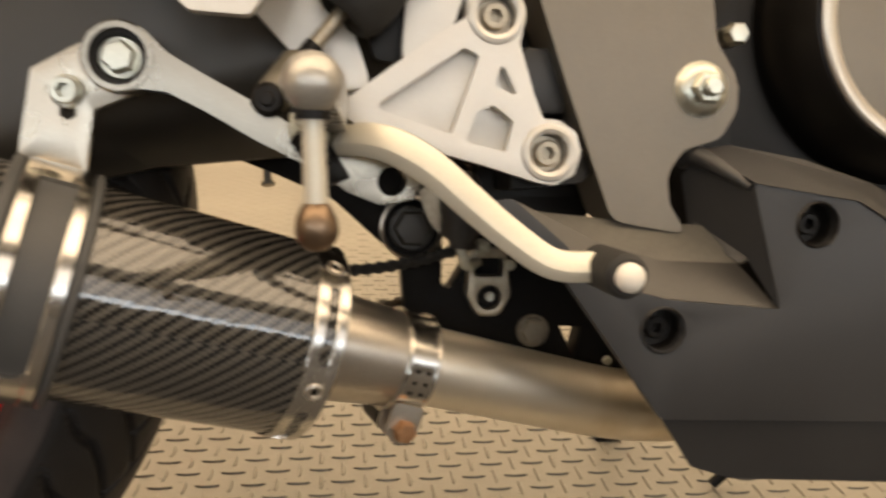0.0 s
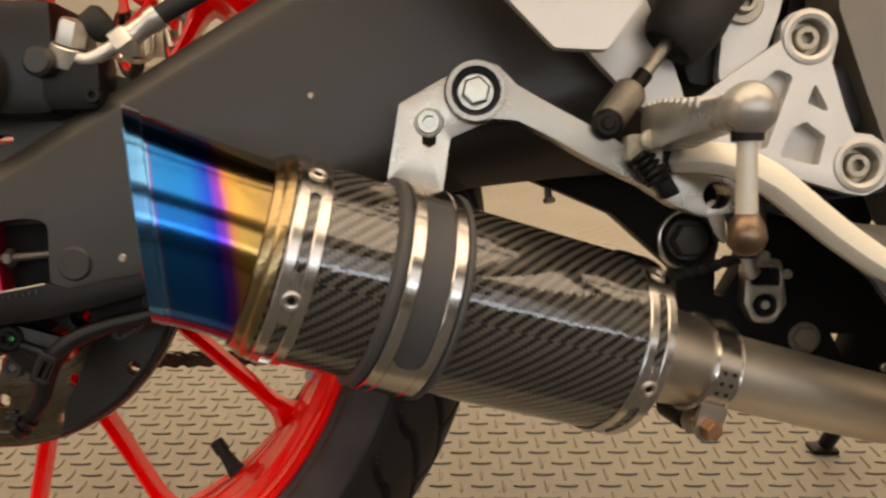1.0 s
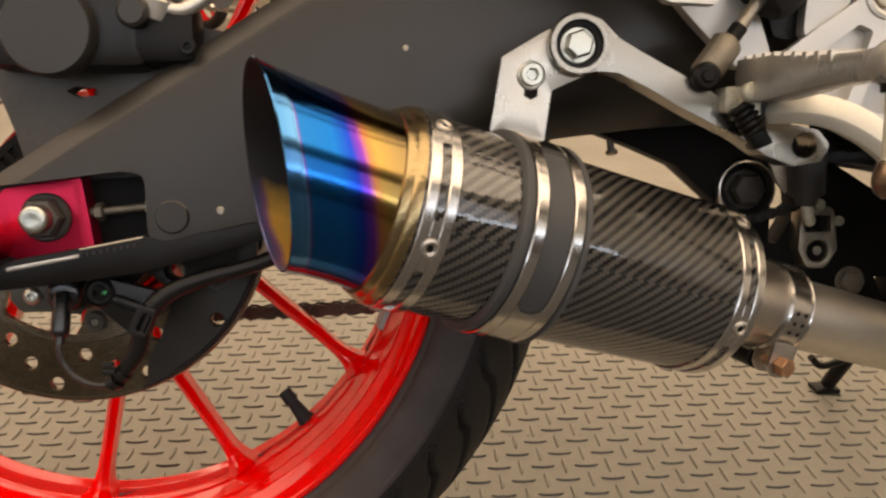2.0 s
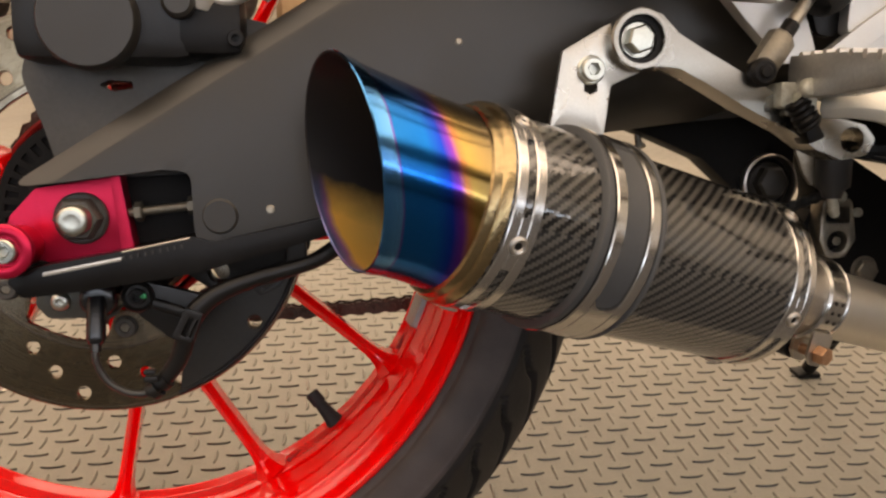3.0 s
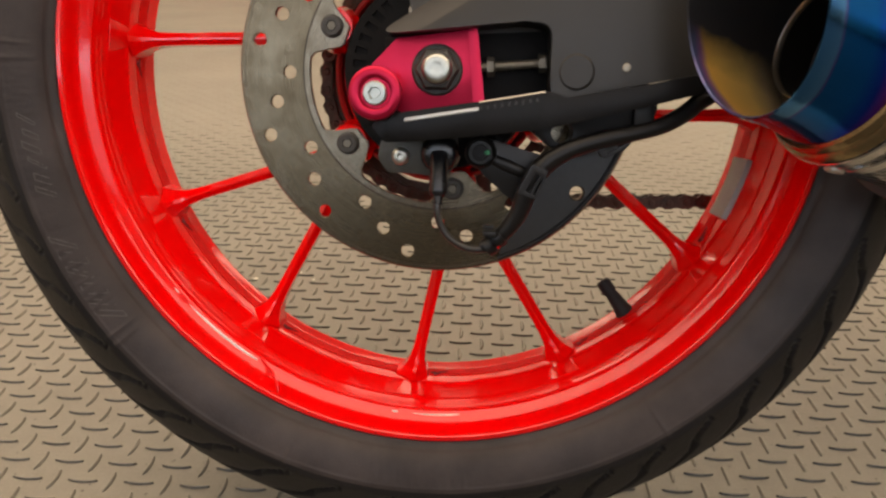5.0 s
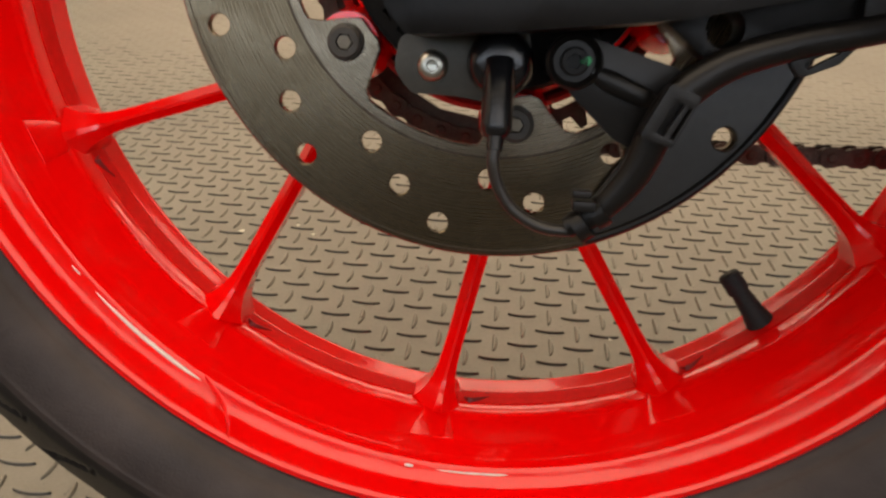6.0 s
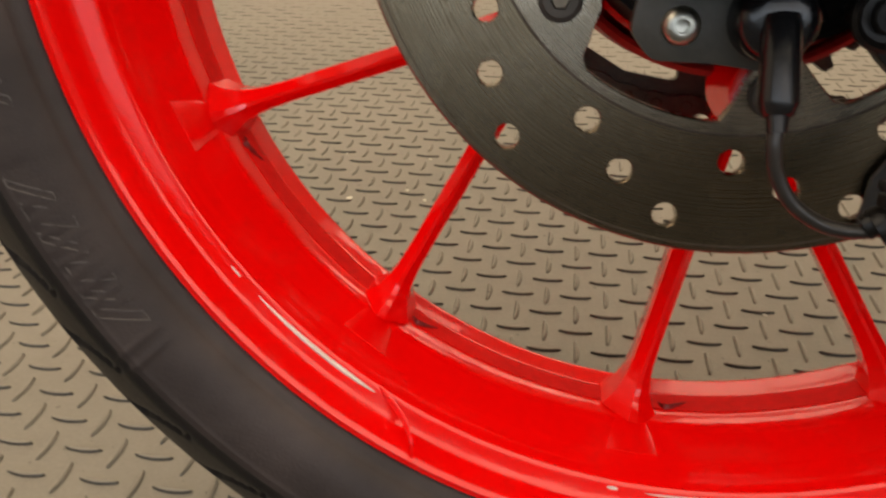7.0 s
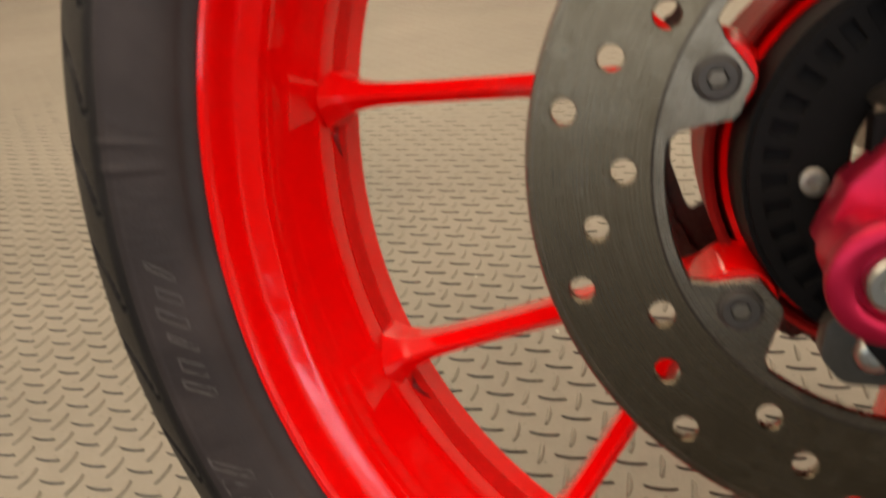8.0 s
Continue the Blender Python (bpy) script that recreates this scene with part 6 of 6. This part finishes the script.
for px, pz in ((0.6515, 0.0205), (0.5680, -0.0355)):
    part("bolt_cup", lathe([(0.0, 0.0112), (-0.001, 0.0118), (0.0, 0.0126), (0.010, 0.0105), (0.014, 0.0100), (0.014, 0.0)], (px, N - 0.0002, pz), (0, 1, 0), 36), BLACK_PLASTIC, pan, "recessed bolt cup")
    part("pan_bolt", socket_head((px, N + 0.0135, pz), NEAR, 0.0060, 0.0055, 0.0030), BLACK_METAL, pan, "black socket bolt")

# unseen tail and seat added high over the rear wheel to shade it, carried by the subframe
tail = part("shade_tail", solid([(-0.40, -0.13, 0.46), (-0.40, 0.13, 0.46), (0.42, 0.17, 0.36), (0.42, -0.17, 0.36), (-0.44, -0.11, 0.55), (-0.44, 0.11, 0.55), (0.42, 0.16, 0.48), (0.42, -0.16, 0.48)], [(0, 1, 2, 3), (7, 6, 5, 4), (0, 4, 5, 1), (1, 5, 6, 2), (2, 6, 7, 3), (3, 7, 4, 0)], 0.03, 3), BLACK_PLASTIC, bike, "added unseen black tail that shades the rear wheel", 50)
part("seat", solid([(-0.10, -0.10, 0.545), (-0.10, 0.10, 0.545), (0.40, 0.13, 0.472), (0.40, -0.13, 0.472), (-0.08, -0.08, 0.60), (-0.08, 0.08, 0.60), (0.38, 0.12, 0.53), (0.38, -0.12, 0.53)], [(0, 1, 2, 3), (7, 6, 5, 4), (0, 4, 5, 1), (1, 5, 6, 2), (2, 6, 7, 3), (3, 7, 4, 0)], 0.02, 3), BLACK_RUBBER, tail, "added unseen black seat pad of the shading tail", 50)

for side in (-0.085, 0.085):
    part("subframe_tube", tube([(0.530, side, 0.235), (0.470, side, 0.300), (0.360, side, 0.400)], 0.0110, 16), FRAME_GREY, tail, "added unseen bronze-grey subframe tube")

# dark suspension linkage between swingarm and frame
LOW_GAP = [(0.5460, -0.0540), (0.5620, -0.0545), (0.5570, -0.0765)]
link_gap = [(0.4670, 0.0300), (0.4665, -0.0280), (0.4725, -0.0290), (0.4830, -0.0110), (0.4860, 0.0000), (0.4840, 0.0130), (0.4780, 0.0300)]
linkage = part("suspension_linkage", plate(rounded([(0.3000, 0.0700), (0.3300, 0.0540), (0.3620, 0.0420), (0.3970, 0.0270), (0.4400, -0.0110), (0.4430, -0.0420), (0.4480, -0.0600), (0.5000, -0.0720), (0.5560, -0.0820), (0.6200, -0.0980), (0.6200, 0.0060), (0.5400, 0.0100), (0.4880, 0.0420), (0.4400, 0.1000), (0.3600, 0.1100)], 0.006), -0.0120, 0.0100, [rounded(link_gap, 0.002, 3), LOW_GAP], bevel=0.002), SHADED_BLACK, bike, "black suspension linkage plate")
part("pivot_ring", lathe([(0, 0.0178), (0.006, 0.0180), (0.0075, 0.0190), (0.0070, 0.0204), (0.0, 0.0208)], (0.4468, -0.0110, 0.0098), NEAR, 48, loop=True), SATIN_STEEL, linkage, "thin grey ring round the pivot")
part("pivot_bolt", join(rod((0.4468, -0.0110, 0.0098), NEAR, 0.0145, 0.0030, 36), hex_head((0.4468, -0.0130, 0.0098), NEAR, 0.0122, 0.0100)), ARM_GREY, linkage, "large dark pivot bolt")
part("clamp_block", plate(rounded([(0.4830, -0.0020), (0.5060, -0.0020), (0.5100, -0.0320), (0.5020, -0.0450), (0.4880, -0.0450), (0.4815, -0.0320)], 0.006), -0.0260, -0.0110, [circle(0.4958, -0.0332, 0.0078, 24), rounded([(0.4868, -0.0080), (0.5040, -0.0080), (0.5048, -0.0195), (0.4862, -0.0195)], 0.002, 3)], bevel=0.0015), DULL_ZINC, linkage, "grey clamp block")
part("block_bolt", join(rod((0.4958, -0.0150, -0.0332), NEAR, 0.0075, 0.0030, 32), socket_head((0.4958, -0.0175, -0.0332), NEAR, 0.0056, 0.0045, 0.003)), BLACK_METAL, linkage)
part("block_glint", rod((0.4966, -0.0225, -0.0330), NEAR, 0.0032, 0.0016, 18, 0.0008), ZINC, linkage, "bright bolt end")
part("block_ears", join(box((0.4860, -0.0330, -0.0060), (0.4930, -0.0200, 0.0040), 0.002), rod((0.4900, -0.0330, 0.0000), NEAR, 0.0040, 0.0040, 14), rod((0.5080, -0.0270, -0.0120), NEAR, 0.0034, 0.0035, 14)), CORRODED, linkage)
part("low_bolt", hex_head((0.5281, -0.0115, -0.0571), NEAR, 0.0088, 0.0060, 0.0110), CLEVIS, linkage, "dull steel bolt")
part("stay_tip", rod((0.5732, -0.0280, -0.0735), NEAR, 0.0030, 0.0040, 16, 0.001), ZINC, linkage, "bright bolt end")
part("brake_switch", lathe([(0, 0.0), (0, 0.0060), (0.005, 0.0075), (0.008, 0.0112), (0.034, 0.0118), (0.040, 0.0110), (0.046, 0.0080), (0.046, 0.0)], (0.4725, -0.0500, 0.0000), (0, 0, 1), 32), PAN_BLACK, linkage, "black brake light switch", 50)
part("switch_tab", plate(rounded([(0.4470, 0.0330), (0.4530, 0.0370), (0.4600, 0.0340), (0.4620, 0.0060), (0.4540, 0.0160)], 0.003), -0.0460, -0.0430, bevel=0.0008), DULL_ZINC, linkage, "dull bracket tab")
part("switch_rod", tube([(0.4725, -0.0500, 0.0020), (0.4765, -0.0480, -0.0100), (0.4860, -0.0320, -0.0100)], 0.0034, 12), CORRODED, linkage)
cable = [Vector((0.4040, -0.0130, -0.0180)).lerp(Vector((0.4860, -0.0230, 0.0010)), k / 22) + Vector((0, 0, -0.0035 * math.sin(math.pi * k / 22))) for k in range(23)]
part("knurled_cable", tube(cable, [0.0030 if k % 2 else 0.0044 for k in range(23)], 9, 2), BLACK_RUBBER, linkage, "black knurled cable")
part("stray_screw", join(rod((0.3545, 0.0050, 0.0500), (0.1, -0.2, -1), 0.0026, 0.0125, 12), rod((0.3558, 0.0025, 0.0380), (0.1, -0.2, -1), 0.0044, 0.0035, 14)), DULL_ZINC, linkage)
# Near-black wall added to fill the dark inner area behind the hanger.
part("inner_wall", plate(rounded([(0.2400, 0.0650), (0.2900, 0.0480), (0.3400, 0.0560), (0.4100, 0.0900), (0.5200, 0.1200), (0.5200, 0.3000), (0.2400, 0.3000)], 0.01), -0.0300, 0.0400, bevel=0.002), SHADED_BLACK, linkage, "near-black wall filling the dark inner area")

# side stand on the far side, its foot on the floor
back = LEANED.inverted()
foot_at, hinge = back @ Vector((0.700, 0.252, 0.010)), back @ Vector((0.725, 0.170, 0.200))
stand = part("side_stand", tube([hinge, hinge.lerp(foot_at, 0.5), foot_at], [0.012, 0.010, 0.008], 16), BLACK_METAL, bike, "black side stand")
foot_box = moved(box((-0.016, -0.010, -0.0100), (0.013, 0.012, -0.0045), 0.002), Matrix.Translation((0.700, 0.254, 0.0105)))
part("stand_foot", moved(foot_box, back), BLACK_METAL, stand, "black stand foot")
part("stand_tang", tube([back @ Vector(p) for p in ((0.708, 0.225, 0.060), (0.672, 0.222, 0.050), (0.655, 0.220, 0.062))], 0.0040, 10), BLACK_METAL, stand)
part("stand_bar", tube([back @ Vector(p) for p in ((0.774, 0.150, 0.006), (0.800, 0.150, 0.035), (0.840, 0.150, 0.085))], 0.0055, 12), BLACK_METAL, stand)

# ---- raised bars of the tread plate ----
STEP_X, STEP_Y, BAR_X, BAR_Y = 0.02182, 0.02182, 0.3632, 0.2300


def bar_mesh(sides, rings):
    """One low lens-shaped bar, slightly bent, 24 mm long, with steep flanks darkened for shade and grime and a
    floor-coloured top.
    """
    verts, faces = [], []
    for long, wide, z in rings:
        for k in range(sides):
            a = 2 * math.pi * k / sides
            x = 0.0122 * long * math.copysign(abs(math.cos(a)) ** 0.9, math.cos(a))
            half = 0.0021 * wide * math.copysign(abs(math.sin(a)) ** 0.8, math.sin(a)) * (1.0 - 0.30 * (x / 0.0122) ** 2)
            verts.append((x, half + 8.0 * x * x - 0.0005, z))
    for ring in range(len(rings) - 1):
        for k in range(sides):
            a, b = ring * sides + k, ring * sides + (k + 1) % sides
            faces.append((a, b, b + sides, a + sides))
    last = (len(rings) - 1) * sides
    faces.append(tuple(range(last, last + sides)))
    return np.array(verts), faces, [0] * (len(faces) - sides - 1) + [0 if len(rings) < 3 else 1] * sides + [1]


def tread_field():
    """All bars from the wall to the bike's far side: those by the bike single, the rest in one sheet."""
    fine = bar_mesh(12, ((1.0, 1.0, -0.0004), (0.93, 0.62, 0.0017), (0.80, 0.30, 0.0021)))
    coarse = bar_mesh(6, ((1.0, 1.0, -0.0004), (0.85, 0.45, 0.0017)))
    verts, faces, paint = fine
    one = bpy.data.meshes.new("tread_bar")
    one.from_pydata(verts.tolist(), [], faces)
    one.shade_smooth()
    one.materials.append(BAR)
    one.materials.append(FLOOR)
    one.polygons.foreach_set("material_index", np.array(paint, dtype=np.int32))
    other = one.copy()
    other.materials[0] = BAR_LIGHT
    rng = np.random.default_rng(4)
    many_v, many_f, many_m, singles, base = [], [], [], 0, 0
    for j in range(-19, 112):
        for i in range(-125, 75):
            x, y = BAR_X + STEP_X * i, BAR_Y + STEP_Y * j
            if x < -1.7 or x > 1.5 or (y > 1.4 and x > 1.1):
                continue
            across = (i + j) % 2 == 0
            if -0.62 < x < -0.28 and -0.02 < y < 0.40 and singles < 300:
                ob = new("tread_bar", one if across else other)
                ob.parent = floor
                ob.matrix_basis = pose(x, y, 0, 0, 0, (0 if across else 90) + float(rng.normal(0, 0.8)))
                singles += 1
                continue
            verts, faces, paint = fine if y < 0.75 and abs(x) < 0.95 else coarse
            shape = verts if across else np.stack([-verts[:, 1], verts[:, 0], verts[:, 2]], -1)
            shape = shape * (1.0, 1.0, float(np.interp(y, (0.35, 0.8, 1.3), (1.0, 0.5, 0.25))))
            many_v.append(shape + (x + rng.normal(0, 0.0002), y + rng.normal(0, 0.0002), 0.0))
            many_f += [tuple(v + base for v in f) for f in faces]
            # Far bars lose the darkened flanks, which hardly show at that distance.
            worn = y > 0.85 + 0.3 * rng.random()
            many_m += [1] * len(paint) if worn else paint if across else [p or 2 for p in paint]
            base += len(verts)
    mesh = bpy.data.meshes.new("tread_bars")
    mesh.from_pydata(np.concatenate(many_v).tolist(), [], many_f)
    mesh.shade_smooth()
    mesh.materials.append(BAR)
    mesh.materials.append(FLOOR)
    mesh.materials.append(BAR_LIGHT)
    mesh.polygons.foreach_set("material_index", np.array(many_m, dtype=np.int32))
    ob = new("tread_bars", mesh)
    ob.parent = floor
    tagged(ob, "raised bars of the tread plate", kind="stuff")


tread_field()


# ---- a few pale flecks of paint that lie on the floor ----
FLECK = plain("pale_paint_fleck", (0.70, 0.66, 0.50), (0.82, 0.80, 0.70), 0.5)
rng = random.Random(8)
for fx, fy, size in ((-0.2387, 0.3235, 0.0042), (-0.1882, 0.3464, 0.0022), (-0.1686, 0.3278, 0.0022), (-0.1777, 0.4198, 0.0016), (-0.267, 0.4228, 0.0016), (0.1057, 0.1832, 0.0018), (0.0392, 0.2949, 0.0014), (-0.3289, 0.2794, 0.0014)):
    outline = [(size * (0.7 + 0.5 * rng.random()) * math.cos(a), 0.65 * size * (0.7 + 0.5 * rng.random()) * math.sin(a)) for a in (2 * math.pi * k / 9 for k in range(9))]
    flake = plate(outline, 0.0, 0.0006, bevel=0.0001, segments=1, m=Matrix.Rotation(radians(90), 4, "X"))
    ob = part("paint_fleck", moved(flake, Matrix.Translation((0, 0, 0.0001 - min(v.co.z for v in flake.verts)))), FLECK, None, "pale fleck of paint lying on the tread plate")
    ob.matrix_world = pose(fx, fy, 0, 0, 0, rng.uniform(0, 180))
    tagged(ob, category="paint fleck", group="flecks on the floor")

# ---- another motorcycle parked behind, and things beyond ----
def parked_motorcycle(m, label, paint):
    other = thing("parked_motorcycle", m, label, "motorcycle", "parked motorcycles")
    for cx in (-0.68, 0.68):
        tyre = [(-0.045, 0.235), (-0.058, 0.255), (-0.050, 0.288), (-0.025, 0.305), (0.0, 0.310), (0.025, 0.305), (0.050, 0.288), (0.058, 0.255), (0.045, 0.235)]
        part("tyre", lathe(tyre, (cx, 0, 0.311), (0, 1, 0), 64), TYRE, other)
        rim_ = part("wheel_rim", lathe([(-0.045, 0.232), (-0.040, 0.222), (-0.015, 0.205), (0.015, 0.205), (0.040, 0.222), (0.045, 0.232), (0.0, 0.216)], (cx, 0, 0.311), (0, 1, 0), 64, loop=True), paint, other)
        for k in range(5):
            a = 2 * math.pi * k / 5
            part("spoke", tube([(cx + 0.04 * math.cos(a), 0, 0.311 + 0.04 * math.sin(a)), (cx + 0.21 * math.cos(a), 0, 0.311 + 0.21 * math.sin(a))], [0.016, 0.012], 10, smooth=False), paint, rim_)
        part("hub", rod((cx, -0.05, 0.311), (0, 1, 0), 0.05, 0.10, 32), CAST, rim_)
        part("disc", plate(circle(cx, 0.311, 0.13, 48), -0.062, -0.057, [circle(cx, 0.311, 0.07, 32)], 0.0005, 1), DISC, rim_)
    motor = part("engine", box((-0.22, -0.14, 0.22), (0.20, 0.14, 0.44), 0.03), CAST, other, "bare aluminium engine", 50)
    for k in range(9):
        z = 0.45 + 0.018 * k
        part("cooling_fin", box((0.0, -0.13, z), (0.21, 0.13, z + 0.007), 0.002), CAST, motor)
    part("side_cover", lathe([(0, 0.10), (0.03, 0.095), (0.04, 0.08), (0.045, 0.0)], (-0.08, -0.13, 0.33), NEAR, 48), CAST, motor, "round polished engine cover")
    for k in range(6):
        a = math.pi / 3 * k
        part("cover_screw", socket_head((-0.08 + 0.088 * math.cos(a), -0.165, 0.33 + 0.088 * math.sin(a)), NEAR, 0.008, 0.006), ZINC, motor)
    part("header_pipe", tube([(0.19, -0.06, 0.50), (0.28, -0.08, 0.44), (0.26, -0.10, 0.26), (0.10, -0.15, 0.19), (-0.25, -0.18, 0.20)], 0.021, 20), STEEL, other, "chrome header pipe")
    part("muffler", tube([(-0.25, -0.18, 0.20), (-0.32, -0.19, 0.22), (-0.62, -0.20, 0.30), (-0.85, -0.20, 0.36)], [0.022, 0.045, 0.048, 0.040], 28), STEEL, other, "chrome muffler")
    part("frame_tube", tube([(0.42, -0.05, 0.82), (0.30, -0.12, 0.62), (0.02, -0.14, 0.52), (-0.28, -0.13, 0.44), (-0.30, -0.11, 0.26)], 0.022, 16), paint, other)
    part("rear_swingarm", tube([(-0.28, -0.11, 0.34), (-0.50, -0.10, 0.32), (-0.68, -0.09, 0.311)], 0.022, 14), paint, other)
    part("fork_leg", tube([(0.68, -0.09, 0.311), (0.56, -0.09, 0.62), (0.45, -0.09, 0.92)], [0.028, 0.026, 0.020], 20, smooth=False), STEEL, other, "chrome fork leg")
    part("fork_leg", tube([(0.68, 0.09, 0.311), (0.56, 0.09, 0.62), (0.45, 0.09, 0.92)], [0.028, 0.026, 0.020], 20, smooth=False), STEEL, other)
    part("shock", tube([(-0.42, -0.12, 0.36), (-0.36, -0.12, 0.62)], 0.028, 16, smooth=False), BLACK_METAL, other)
    part("carburettor", box((-0.16, -0.11, 0.48), (-0.02, -0.02, 0.58), 0.012), CAST, other, sharp=50)
    part("air_hose", tube([(-0.16, -0.08, 0.53), (-0.24, -0.10, 0.55), (-0.30, -0.08, 0.50)], 0.026, 16), BLACK_RUBBER, other)
    part("fuel_tank", lathe([(0, 0.0), (0, 0.10), (0.06, 0.155), (0.22, 0.165), (0.36, 0.14), (0.46, 0.09), (0.48, 0.0)], (-0.12, 0, 0.76), (1, 0, 0.12), 40), paint, other)
    part("seat", box((-0.74, -0.13, 0.72), (-0.10, 0.13, 0.80), 0.035), BLACK_RUBBER, other, sharp=50)
    part("side_panel", plate(rounded([(-0.36, 0.56), (-0.10, 0.58), (-0.12, 0.70), (-0.34, 0.72)], 0.03), -0.145, -0.13, bevel=0.004), paint, other)
    part("handlebar", tube([(0.40, -0.36, 0.98), (0.42, -0.15, 0.96), (0.44, 0.0, 0.94), (0.42, 0.15, 0.96), (0.40, 0.36, 0.98)], 0.012, 14), STEEL, other)
    part("side_stand", tube([(-0.10, 0.12, 0.22), (-0.02, 0.26, 0.010)], 0.012, 12, smooth=False), BLACK_METAL, other)
    return other


first_bike = parked_motorcycle(pose(-2.15, 6.1, 0, 0, 0, -52), "parked motorcycle with a red frame and bare aluminium engine", RED)
for bx, by, turn in ((-3.25, 6.2, -58), (-1.05, 6.5, -48)):
    copy_thing(first_bike, pose(bx, by, 0, 0, 0, turn))

CARDBOARD = plain("brown_cardboard", (0.36, 0.24, 0.13), (0.44, 0.31, 0.18), 0.8, grain=90, relief=0.2)
carton = thing("cardboard_box", pose(-0.05, 6.6, 0, 0, 0, 12), "brown cardboard box standing on the floor", "box")
part("carton", box((-0.22, -0.16, 0.0), (0.22, 0.16, 0.34), 0.004), CARDBOARD, carton)
part("packing_tape", box((-0.222, -0.03, 0.3405), (0.222, 0.03, 0.3425), 0), WEIGHT, carton)
